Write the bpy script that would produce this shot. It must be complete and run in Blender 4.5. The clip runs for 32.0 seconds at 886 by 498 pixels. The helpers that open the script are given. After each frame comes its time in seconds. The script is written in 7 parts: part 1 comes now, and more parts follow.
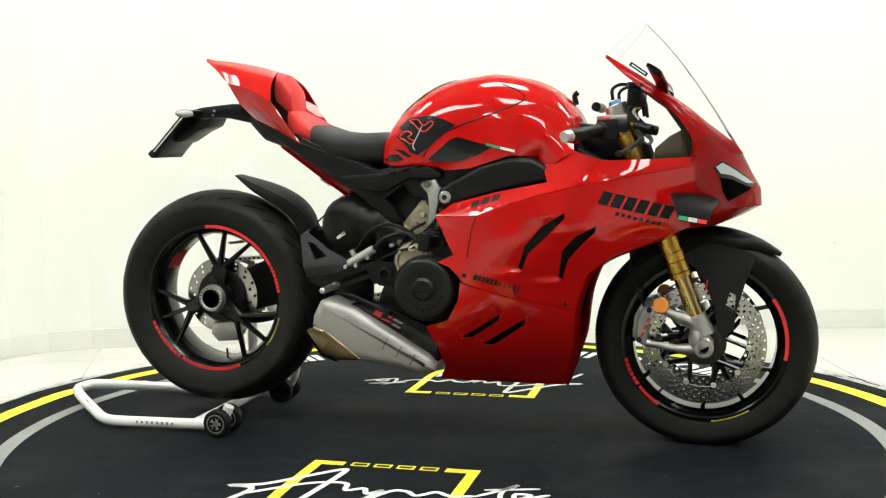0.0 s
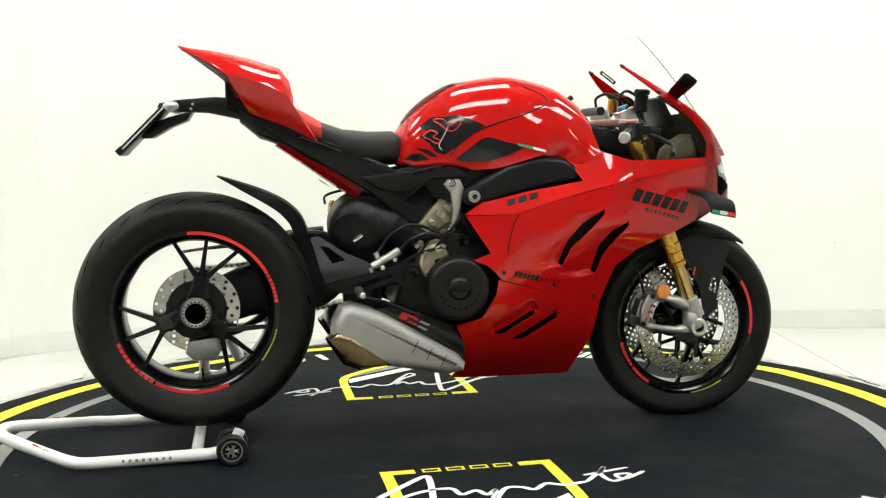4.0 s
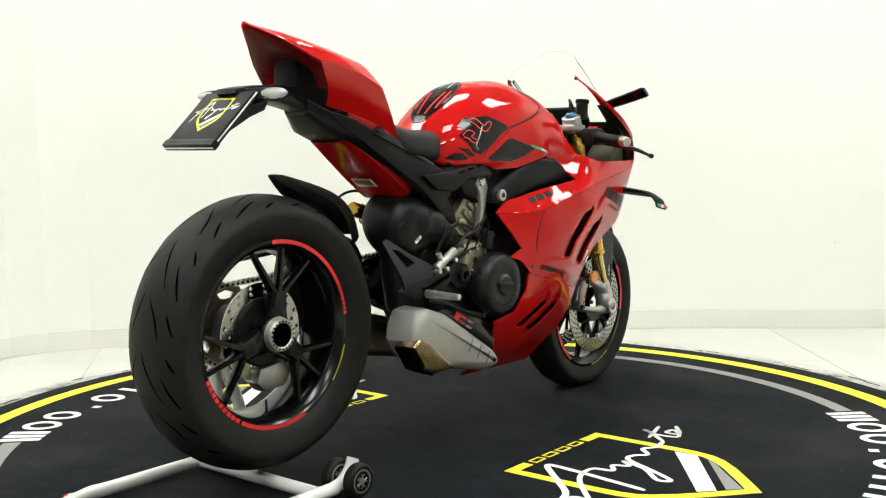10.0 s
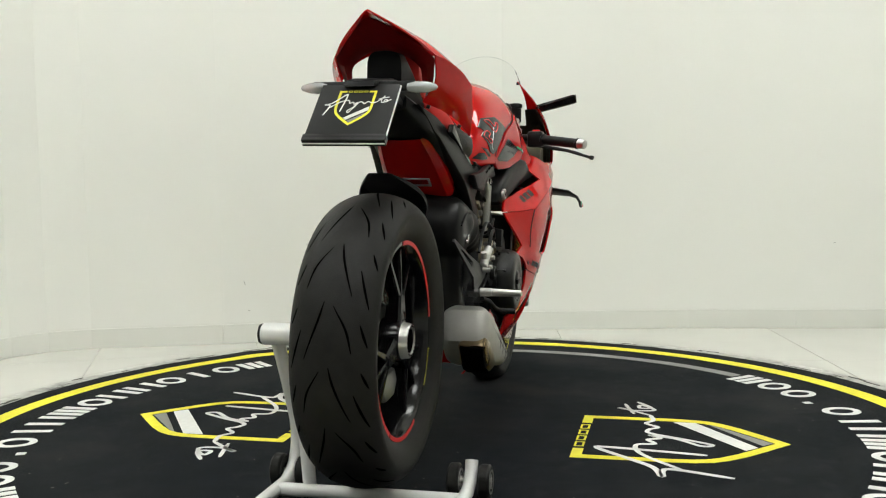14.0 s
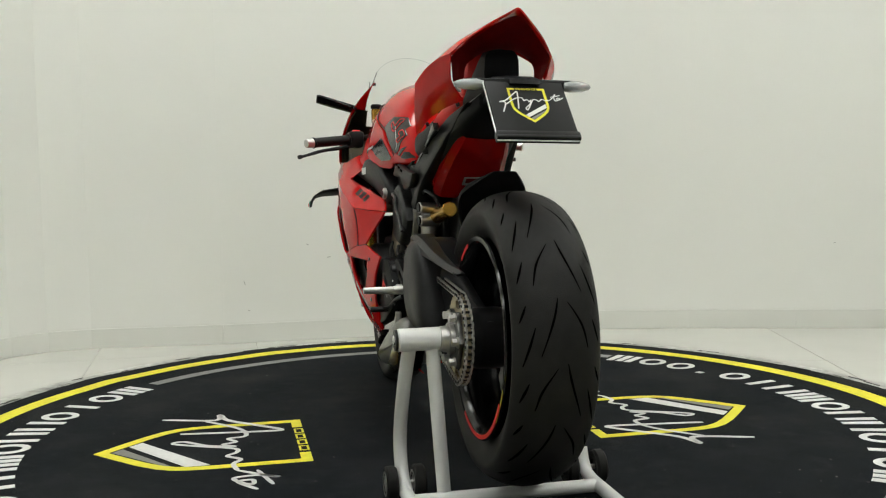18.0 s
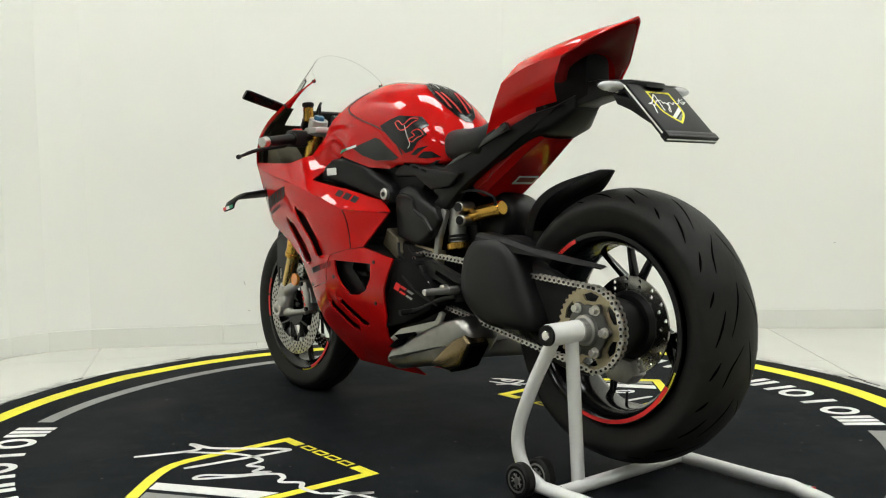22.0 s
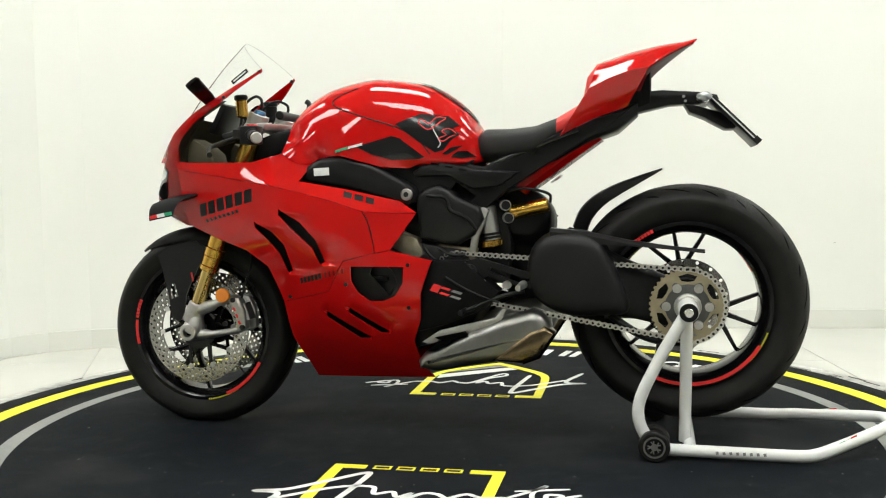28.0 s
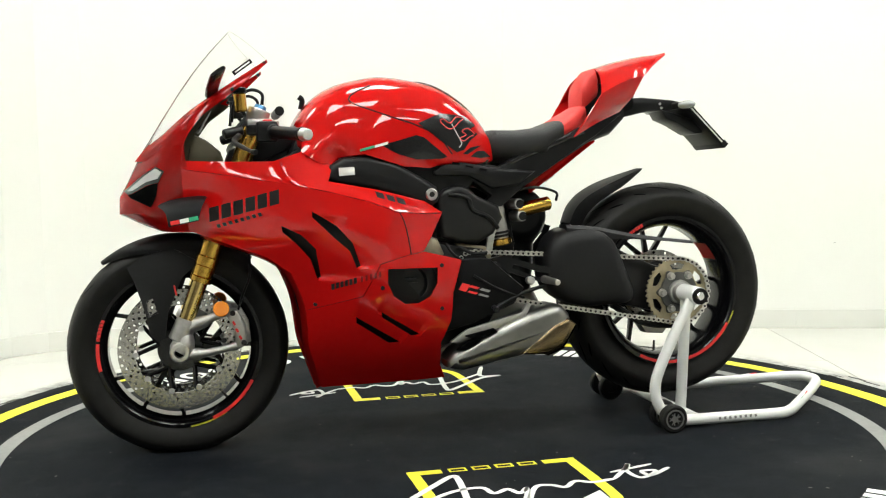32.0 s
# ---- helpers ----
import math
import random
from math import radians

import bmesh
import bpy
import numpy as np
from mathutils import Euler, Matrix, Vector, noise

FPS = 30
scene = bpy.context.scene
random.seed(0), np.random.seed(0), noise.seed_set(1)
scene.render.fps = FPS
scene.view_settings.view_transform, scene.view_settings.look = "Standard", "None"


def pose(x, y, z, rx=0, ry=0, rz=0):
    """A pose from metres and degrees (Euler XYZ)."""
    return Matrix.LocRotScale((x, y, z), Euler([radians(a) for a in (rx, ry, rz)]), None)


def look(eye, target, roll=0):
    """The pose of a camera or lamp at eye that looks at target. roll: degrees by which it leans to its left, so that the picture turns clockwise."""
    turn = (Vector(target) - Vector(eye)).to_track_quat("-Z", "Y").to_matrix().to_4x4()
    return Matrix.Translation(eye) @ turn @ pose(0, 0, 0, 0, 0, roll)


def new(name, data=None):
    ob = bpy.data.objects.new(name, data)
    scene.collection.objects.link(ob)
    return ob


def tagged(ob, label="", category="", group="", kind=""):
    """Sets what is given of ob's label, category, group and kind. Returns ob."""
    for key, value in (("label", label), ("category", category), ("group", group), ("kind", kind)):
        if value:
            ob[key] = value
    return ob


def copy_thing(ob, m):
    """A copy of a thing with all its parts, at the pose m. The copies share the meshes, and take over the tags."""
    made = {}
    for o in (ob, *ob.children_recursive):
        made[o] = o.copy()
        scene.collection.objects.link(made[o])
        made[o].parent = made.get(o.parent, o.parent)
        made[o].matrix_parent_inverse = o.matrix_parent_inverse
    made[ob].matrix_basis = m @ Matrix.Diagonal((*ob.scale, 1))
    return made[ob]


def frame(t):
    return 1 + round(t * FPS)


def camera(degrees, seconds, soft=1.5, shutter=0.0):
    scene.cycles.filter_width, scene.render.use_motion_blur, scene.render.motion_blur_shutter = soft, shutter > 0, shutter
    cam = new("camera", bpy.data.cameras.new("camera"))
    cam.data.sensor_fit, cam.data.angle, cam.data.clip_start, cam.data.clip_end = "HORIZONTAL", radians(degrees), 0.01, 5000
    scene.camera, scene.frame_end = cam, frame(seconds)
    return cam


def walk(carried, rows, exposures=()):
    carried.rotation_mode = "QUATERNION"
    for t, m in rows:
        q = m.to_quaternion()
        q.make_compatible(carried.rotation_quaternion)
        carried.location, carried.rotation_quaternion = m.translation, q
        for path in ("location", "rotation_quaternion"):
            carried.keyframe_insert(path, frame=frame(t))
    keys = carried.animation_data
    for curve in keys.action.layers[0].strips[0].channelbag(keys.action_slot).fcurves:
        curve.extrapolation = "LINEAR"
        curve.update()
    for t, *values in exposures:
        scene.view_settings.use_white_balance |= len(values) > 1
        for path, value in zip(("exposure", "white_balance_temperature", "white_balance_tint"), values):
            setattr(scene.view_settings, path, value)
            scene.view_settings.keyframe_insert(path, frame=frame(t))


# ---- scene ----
from mathutils.geometry import delaunay_2d_cdt

# ---- camera: stands still on its tripod before the turntable ----
SECONDS = 32.0
cam = camera(48.4, SECONDS, soft=1.15)
EYE = (0.0, -2.925, 0.774)
CAM_POSE = look(EYE, (0.0021 * 3, -2.925 + 0.9967 * 3, 0.774 - 0.0805 * 3), -0.89)
walk(cam, [(0, CAM_POSE), (SECONDS, CAM_POSE)],
     exposures=[(0, 0.08), (9, 0.08), (11, -0.12), (13, -0.33), (14, -0.47), (17, -0.74), (19, -0.68), (22, -0.42), (25, -0.22), (28, -0.12), (29, 0.04), (32, 0.08)])


def turn(t):
    """The turntable's angle in degrees at t seconds: a steady 6.53 degrees a second."""
    return -15.0 + 6.534 * t


# ---- world ----
world = bpy.data.worlds.new("world")
scene.world = world
world.use_nodes = True
world.node_tree.nodes["Background"].inputs[0].default_value = (0.9, 0.95, 1.0, 1)
world.node_tree.nodes["Background"].inputs[1].default_value = 0.02


# ---- materials ----
def mat(name, base, rough=0.5, metal=0.0, coat=0.0, vary=0.12, scale=40.0, bump=0.0, fine=220.0, spec=0.5, coat_rough=0.03):
    m = bpy.data.materials.new(name)
    m.use_nodes = True
    nt = m.node_tree
    b = nt.nodes["Principled BSDF"]
    b.inputs["Roughness"].default_value = rough
    b.inputs["Metallic"].default_value = metal
    b.inputs["Coat Weight"].default_value = coat
    b.inputs["Coat Roughness"].default_value = coat_rough
    b.inputs["Specular IOR Level"].default_value = spec
    tc = nt.nodes.new("ShaderNodeTexCoord")
    n1 = nt.nodes.new("ShaderNodeTexNoise")
    n1.inputs["Scale"].default_value = scale
    n1.inputs["Detail"].default_value = 5
    n2 = nt.nodes.new("ShaderNodeTexNoise")
    n2.inputs["Scale"].default_value = scale / 9
    n2.inputs["Detail"].default_value = 3
    for n in (n1, n2):
        nt.links.new(tc.outputs["Object"], n.inputs["Vector"])
    add = nt.nodes.new("ShaderNodeMath")
    add.operation = "ADD"
    nt.links.new(n1.outputs[0], add.inputs[0])
    nt.links.new(n2.outputs[0], add.inputs[1])
    mr = nt.nodes.new("ShaderNodeMapRange")
    mr.inputs["From Min"].default_value = 0.6
    mr.inputs["From Max"].default_value = 1.4
    nt.links.new(add.outputs[0], mr.inputs["Value"])
    mix = nt.nodes.new("ShaderNodeMix")
    mix.data_type = "RGBA"
    lo = [c * (1 - vary) for c in base] + [1]
    hi = [min(1, c * (1 + vary)) for c in base] + [1]
    mix.inputs["A"].default_value = lo
    mix.inputs["B"].default_value = hi
    nt.links.new(mr.outputs[0], mix.inputs["Factor"])
    nt.links.new(mix.outputs["Result"], b.inputs["Base Color"])
    rr = nt.nodes.new("ShaderNodeMapRange")
    rr.inputs["To Min"].default_value = max(0.02, rough * (1 - vary))
    rr.inputs["To Max"].default_value = min(1, rough * (1 + vary))
    nt.links.new(n2.outputs[0], rr.inputs["Value"])
    nt.links.new(rr.outputs[0], b.inputs["Roughness"])
    if bump:
        n3 = nt.nodes.new("ShaderNodeTexNoise")
        n3.inputs["Scale"].default_value = fine
        n3.inputs["Detail"].default_value = 4
        nt.links.new(tc.outputs["Object"], n3.inputs["Vector"])
        bp = nt.nodes.new("ShaderNodeBump")
        bp.inputs["Strength"].default_value = bump
        bp.inputs["Distance"].default_value = 0.002
        nt.links.new(n3.outputs[0], bp.inputs["Height"])
        nt.links.new(bp.outputs[0], b.inputs["Normal"])
    return m


def clear(name, tint, ior=1.45, rough=0.02, mixin=0.0):
    """Clear plastic or glass."""
    m = bpy.data.materials.new(name)
    m.use_nodes = True
    b = m.node_tree.nodes["Principled BSDF"]
    b.inputs["Base Color"].default_value = (*tint, 1)
    b.inputs["Roughness"].default_value = rough
    b.inputs["Transmission Weight"].default_value = 1.0 - mixin
    b.inputs["IOR"].default_value = ior
    return m


def glow(name, colour, strength):
    m = bpy.data.materials.new(name)
    m.use_nodes = True
    b = m.node_tree.nodes["Principled BSDF"]
    b.inputs["Base Color"].default_value = (0.9, 0.9, 0.9, 1)
    b.inputs["Emission Color"].default_value = (*colour, 1)
    b.inputs["Emission Strength"].default_value = strength
    return m


RED = mat("red_lacquer", (0.47, 0.0050, 0.0045), 0.45, 0.0, 0.78, 0.03, 30, 0.0, 220, 0.0, 0.012)
RED_DEEP = mat("red_lens", (0.15, 0.003, 0.004), 0.3, 0.0, 0.08, 0.2, 60, 0, 220, 0.12)
SEAT_RED = mat("red_seat_cover", (0.62, 0.03, 0.025), 0.6, 0, 0, 0.08, 80, 0.15, 900)
BLACK = mat("black_satin_plastic", (0.0055, 0.0055, 0.0058), 0.38, 0, 0, 0.2, 60, 0.08, 700, 0.20)
BLACK_GLOSS = mat("black_gloss", (0.007, 0.007, 0.0075), 0.2, 0, 0.25, 0.15, 40, 0, 220, 0.3)
PLATE_BLACK = mat("plate_black", (0.012, 0.012, 0.012), 0.5, 0, 0, 0.1, 40, 0, 220, 0.15)
CARBON = mat("matt_carbon", (0.008, 0.008, 0.0085), 0.42, 0, 0.0, 0.25, 120, 0.05, 900, 0.25)
RUBBER = mat("tyre_rubber", (0.0105, 0.0101, 0.0094), 0.50, 0, 0, 0.4, 25, 0.3, 500, 0.18)
# near-black that stands for the shade inside grooves, slots, bores and openings
RECESS_SHADE = mat("recess_shade_black", (0.0015, 0.0015, 0.0015), 0.9, 0, 0, 0.2, 40, 0, 220, 0.02)
WHEEL_BLACK = mat("wheel_black", (0.0035, 0.0035, 0.0040), 0.17, 0.0, 0.0, 0.15, 50, 0.0, 220, 0.34)
LEATHER = mat("black_seat_vinyl", (0.011, 0.011, 0.011), 0.55, 0, 0, 0.15, 90, 0.3, 1200, 0.3)
STEEL = mat("brushed_steel", (0.55, 0.54, 0.52), 0.34, 1.0, 0, 0.12, 70, 0.06, 500)
TITAN = mat("satin_silencer", (0.40, 0.39, 0.365), 0.50, 0.55, 0, 0.10, 25, 0.08, 600, 0.4)
HEAT = mat("heat_tinted_steel", (0.22, 0.165, 0.095), 0.28, 1.0, 0, 0.3, 30)
ALU = mat("cast_aluminium", (0.46, 0.45, 0.43), 0.45, 1.0, 0, 0.18, 60, 0.25, 400)
ENGINE = mat("engine_casting", (0.40, 0.355, 0.25), 0.5, 0.8, 0, 0.25, 50, 0.35, 260)
DARK_CAST = mat("dark_casting", (0.007, 0.007, 0.007), 0.36, 0.0, 0, 0.25, 50, 0.25, 300, 0.28)
CHROME = mat("polished_metal", (0.72, 0.71, 0.69), 0.14, 1.0, 0, 0.06, 60)
GOLD = mat("gold_anodised", (0.62, 0.36, 0.07), 0.27, 1.0, 0, 0.08, 60)
GOLD_TUBE = mat("gold_coated_tube", (0.55, 0.40, 0.16), 0.16, 1.0, 0, 0.06, 60)
AMBER = mat("amber_reflector", (0.85, 0.26, 0.02), 0.22, 0, 0.6, 0.1, 300, 0.3, 500)
BLUE = mat("blue_anodised", (0.07, 0.19, 0.34), 0.3, 1.0)
WHITE_PAINT = mat("white_enamel", (0.78, 0.78, 0.76), 0.28, 0, 0.4, 0.04, 30, 0.03, 300)
WHITE_INK = mat("white_print", (0.72, 0.72, 0.70), 0.7, 0, 0, 0.10, 60)
YELLOW_INK = mat("yellow_print", (0.78, 0.71, 0.03), 0.65, 0, 0, 0.14, 40)
GREY_INK = mat("grey_print", (0.235, 0.235, 0.225), 0.7, 0, 0, 0.15, 60)
RED_INK = mat("red_print", (0.70, 0.02, 0.02), 0.5, 0, 0, 0.05)
BLACK_INK = mat("black_print", (0.014, 0.012, 0.012), 0.5, 0, 0.0, 0.1, 40, 0, 220, 0.15)
WING = mat("matt_black_wing", (0.005, 0.005, 0.0052), 0.5, 0, 0, 0.2, 60, 0.05, 500, 0.08)
GREEN_INK = mat("green_print", (0.02, 0.30, 0.14), 0.5)
SILVER_INK = mat("silver_print", (0.45, 0.45, 0.45), 0.35, 0.6)
MAT_CLOTH = mat("printed_mat", (0.0072, 0.0088, 0.0112), 0.7, 0, 0, 0.35, 14, 0.35, 600, 0.04)


def add_dust(m, dust, patches, specks):
    """Lays pale dust over a material: broad soft patches and a few small specks."""
    nt = m.node_tree
    b = nt.nodes["Principled BSDF"]
    old = b.inputs["Base Color"].links[0].from_socket
    tc = nt.nodes.new("ShaderNodeTexCoord")
    masks = []
    for scale, detail, lo, hi, amount in ((patches, 8, 0.50, 0.80, 0.11), (patches * 6, 6, 0.55, 0.85, 0.08), (specks, 1, 0.765, 0.80, 0.85)):
        n = nt.nodes.new("ShaderNodeTexNoise")
        n.inputs["Scale"].default_value = scale
        n.inputs["Detail"].default_value = detail
        nt.links.new(tc.outputs["Object"], n.inputs["Vector"])
        r = nt.nodes.new("ShaderNodeMapRange")
        r.inputs["From Min"].default_value = lo
        r.inputs["From Max"].default_value = hi
        r.inputs["To Max"].default_value = amount
        nt.links.new(n.outputs[0], r.inputs["Value"])
        masks.append(r)
    total = masks[0].outputs[0]
    for r in masks[1:]:
        add = nt.nodes.new("ShaderNodeMath")
        add.operation = "MAXIMUM"
        nt.links.new(total, add.inputs[0])
        nt.links.new(r.outputs[0], add.inputs[1])
        total = add.outputs[0]
    mix = nt.nodes.new("ShaderNodeMix")
    mix.data_type = "RGBA"
    mix.inputs["B"].default_value = (*dust, 1)
    nt.links.new(total, mix.inputs["Factor"])
    nt.links.new(old, mix.inputs["A"])
    nt.links.new(mix.outputs["Result"], b.inputs["Base Color"])


add_dust(MAT_CLOTH, (0.16, 0.155, 0.14), 2.6, 55.0)
RIM_METAL = mat("painted_rim", (0.36, 0.36, 0.335), 0.5, 0.0, 0, 0.65, 30, 0.3, 150)
WALL = mat("white_wall_paint", (0.80, 0.80, 0.755), 0.7, 0, 0, 0.015, 3, 0.06, 90)
# for the added wall behind the camera: dark, so the lacquer reflects little
DARK_WALL = mat("unseen_dark_wall", (0.16, 0.16, 0.155), 0.7, 0, 0, 0.05, 3)
SKIRT = mat("skirting_tile", (0.72, 0.72, 0.67), 0.35, 0, 0.1, 0.02, 5)
FLOOR = mat("white_floor_tile", (0.62, 0.615, 0.565), 0.25, 0, 0.1, 0.04, 4)
GROUT = mat("grout", (0.42, 0.41, 0.39), 0.8)
# greys of the unseen ceiling and side walls, set by bounce and reflections
CEIL = mat("unseen_ceiling", (0.42, 0.42, 0.40), 0.8, 0, 0, 0.02, 3)
SIDE_WALL = mat("unseen_side_wall", (0.48, 0.48, 0.455), 0.8, 0, 0, 0.03, 3)
CARRIER = mat("carrier_grey", (0.12, 0.12, 0.115), 0.42, 0.9, 0, 0.2, 60, 0.2, 400)
DISC_STEEL = mat("brake_disc_steel", (0.37, 0.36, 0.34), 0.17, 1.0, 0, 0.25, 60, 0.08, 500)
LAMP = glow("lamp_diffuser", (0.975, 1.0, 0.953), 19.8)


def thin_glass(name, tint):
    """A thin clear sheet: see-through, with gloss by the angle of view."""
    m = bpy.data.materials.new(name)
    m.use_nodes = True
    nt = m.node_tree
    nt.nodes.remove(nt.nodes["Principled BSDF"])
    tr = nt.nodes.new("ShaderNodeBsdfTransparent")
    tr.inputs[0].default_value = (*tint, 1)
    gl = nt.nodes.new("ShaderNodeBsdfGlossy")
    gl.inputs["Roughness"].default_value = 0.03
    fr = nt.nodes.new("ShaderNodeFresnel")
    fr.inputs[0].default_value = 1.012
    mx = nt.nodes.new("ShaderNodeMixShader")
    nt.links.new(fr.outputs[0], mx.inputs[0])
    nt.links.new(tr.outputs[0], mx.inputs[1])
    nt.links.new(gl.outputs[0], mx.inputs[2])
    nt.links.new(mx.outputs[0], nt.nodes["Material Output"].inputs[0])
    return m


EDGE_GREY = mat("cut_plastic_edge", (0.42, 0.42, 0.41), 0.4)
SCREEN = thin_glass("clear_windscreen", (0.985, 0.99, 0.985))
LENS = clear("clear_lens", (0.93, 0.95, 0.96), 1.45, 0.05, 0.35)


# ---- mesh helpers ----
def mesh_object(name, bm, material, parent=None, label="", smooth=35):
    bmesh.ops.recalc_face_normals(bm, faces=bm.faces)
    me = bpy.data.meshes.new(name)
    bm.to_mesh(me)
    bm.free()
    me.materials.append(material)
    if smooth:
        me.shade_smooth()
        me.set_sharp_from_angle(angle=radians(smooth))
    ob = new(name, me)
    if parent is not None:
        ob.parent = parent
    if label:
        ob["label"] = label
    return ob


def part(name, bm, material, parent, label="", smooth=35):
    return mesh_object(name, bm, material, parent, label, smooth)


def faces_from(bm, rows, closed_u=False, closed_v=False):
    """Quads over a grid of points: rows of equal length."""
    vs = [[bm.verts.new(p) for p in row] for row in rows]
    nr, nc = len(vs), len(vs[0])
    for i in range(nr if closed_v else nr - 1):
        for j in range(nc if closed_u else nc - 1):
            a, b = vs[i][j], vs[i][(j + 1) % nc]
            c, d = vs[(i + 1) % nr][(j + 1) % nc], vs[(i + 1) % nr][j]
            try:
                bm.faces.new((a, b, c, d))
            except ValueError:
                pass
    return vs


def spline(points, n=6, closed=False):
    """Catmull-Rom through the points, n steps a stretch."""
    P = [Vector(p) for p in points]
    k = len(P)
    out = []
    for i in range(k if closed else k - 1):
        if closed:
            a, b, c, d = P[i - 1], P[i], P[(i + 1) % k], P[(i + 2) % k]
        else:
            b, c = P[i], P[i + 1]
            a = P[i - 1] if i else b * 2 - c
            d = P[i + 2] if i + 2 < k else c * 2 - b
        for s in range(n):
            t = s / n
            out.append(0.5 * ((2 * b) + (c - a) * t + (2 * a - 5 * b + 4 * c - d) * t * t + (3 * b - a - 3 * c + d) * t ** 3))
    if not closed:
        out.append(P[-1])
    return out


def tube(bm, points, r, sides=12, smooth=0, caps=True):
    """A round bar along the points; r is one radius or one for each point."""
    P = spline(points, smooth) if smooth else [Vector(p) for p in points]
    n = len(P)
    rad = [r] * n if not isinstance(r, (list, tuple)) else [r[min(len(r) - 1, int(i * len(r) / n))] for i in range(n)]
    up = None
    rows = []
    for i in range(n):
        t = (P[min(i + 1, n - 1)] - P[max(i - 1, 0)]).normalized()
        if up is None:
            up = t.orthogonal().normalized()
        up = (up - t * up.dot(t)).normalized()
        side = t.cross(up)
        rows.append([P[i] + (up * math.cos(2 * math.pi * k / sides) + side * math.sin(2 * math.pi * k / sides)) * rad[i] for k in range(sides)])
    vs = faces_from(bm, rows, closed_u=True)
    if caps:
        for row in (vs[0], vs[-1]):
            bm.faces.new(row)


def lathe(bm, profile, centre=(0, 0, 0), seg=64, close=False, axis="y"):
    """Turns (y, r) pairs round the axle line through centre."""
    c = Vector(centre)
    rows = []
    for k in range(seg):
        a = 2 * math.pi * k / seg
        if axis == "y":
            rows.append([c + Vector((r * math.cos(a), y, r * math.sin(a))) for y, r in profile])
        elif axis == "z":
            rows.append([c + Vector((r * math.cos(a), r * math.sin(a), y)) for y, r in profile])
        else:
            rows.append([c + Vector((y, r * math.cos(a), r * math.sin(a))) for y, r in profile])
    faces_from(bm, rows, closed_u=close, closed_v=True)


def cyl(bm, a, b, r, sides=20, r2=None, chamfer=0.0):
    """A bar from a to b with flat, chamfered ends."""
    a, b = Vector(a), Vector(b)
    t = (b - a).normalized()
    u = t.orthogonal().normalized()
    v = t.cross(u)
    r2 = r if r2 is None else r2
    steps = [(a, r)] + [(b, r2)]
    if chamfer:
        steps = [(a, r - chamfer), (a + t * chamfer, r), (b - t * chamfer, r2), (b, r2 - chamfer)]
    rows = [[p + (u * math.cos(2 * math.pi * k / sides) + v * math.sin(2 * math.pi * k / sides)) * q for k in range(sides)] for p, q in steps]
    vs = faces_from(bm, rows, closed_u=True)
    bm.faces.new(vs[0])
    bm.faces.new(vs[-1])


def block(bm, lo, hi, m=None, bevel=0.0):
    ret = bmesh.ops.create_cube(bm, size=1)
    vs = ret["verts"]
    for v in vs:
        v.co = Vector([lo[i] + (v.co[i] + 0.5) * (hi[i] - lo[i]) for i in range(3)])
    if bevel:
        es = list({e for v in vs for e in v.link_edges})
        out = bmesh.ops.bevel(bm, geom=es, offset=bevel, segments=2, affect="EDGES", profile=0.5)
        vs = list({v for f in out["faces"] for v in f.verts} | {v for v in vs if v.is_valid})
    if m is not None:
        for v in vs:
            v.co = m @ v.co
    return vs


def prism(bm, outline, y0, y1, bevel=0.0, plane="xz", segments=2):
    """An outline in the side view, thick from y0 to y1."""
    def at(p, h):
        return (p[0], h, p[1]) if plane == "xz" else (p[0], p[1], h) if plane == "xy" else (h, p[0], p[1])
    a = [bm.verts.new(at(p, y0)) for p in outline]
    b = [bm.verts.new(at(p, y1)) for p in outline]
    fs = [bm.faces.new(a), bm.faces.new(b)]
    n = len(a)
    for i in range(n):
        fs.append(bm.faces.new((a[i], a[(i + 1) % n], b[(i + 1) % n], b[i])))
    if bevel:
        bmesh.ops.recalc_face_normals(bm, faces=fs)
        es = list(fs[0].edges) + list(fs[1].edges)
        bmesh.ops.bevel(bm, geom=es, offset=bevel, segments=segments, affect="EDGES", profile=0.5)


def inside(p, poly):
    x, z = p
    hit = False
    j = len(poly) - 1
    for i in range(len(poly)):
        xi, zi = poly[i][0], poly[i][1]
        xj, zj = poly[j][0], poly[j][1]
        if (zi > z) != (zj > z) and x < (xj - xi) * (z - zi) / (zj - zi) + xi:
            hit = not hit
        j = i
    return hit


def edge_dist(p, poly):
    best = 9
    for i in range(len(poly)):
        a, b = poly[i - 1], poly[i]
        dx, dz = b[0] - a[0], b[1] - a[1]
        t = max(0, min(1, ((p[0] - a[0]) * dx + (p[1] - a[1]) * dz) / (dx * dx + dz * dz + 1e-12)))
        best = min(best, math.hypot(p[0] - a[0] - t * dx, p[1] - a[1] - t * dz))
    return best


def resample(poly, step):
    out = []
    for i in range(len(poly)):
        a, b = poly[i - 1], poly[i]
        n = max(1, int(math.hypot(b[0] - a[0], b[1] - a[1]) / step))
        out += [(a[0] + (b[0] - a[0]) * k / n, a[1] + (b[1] - a[1]) * k / n) for k in range(n)]
    return out


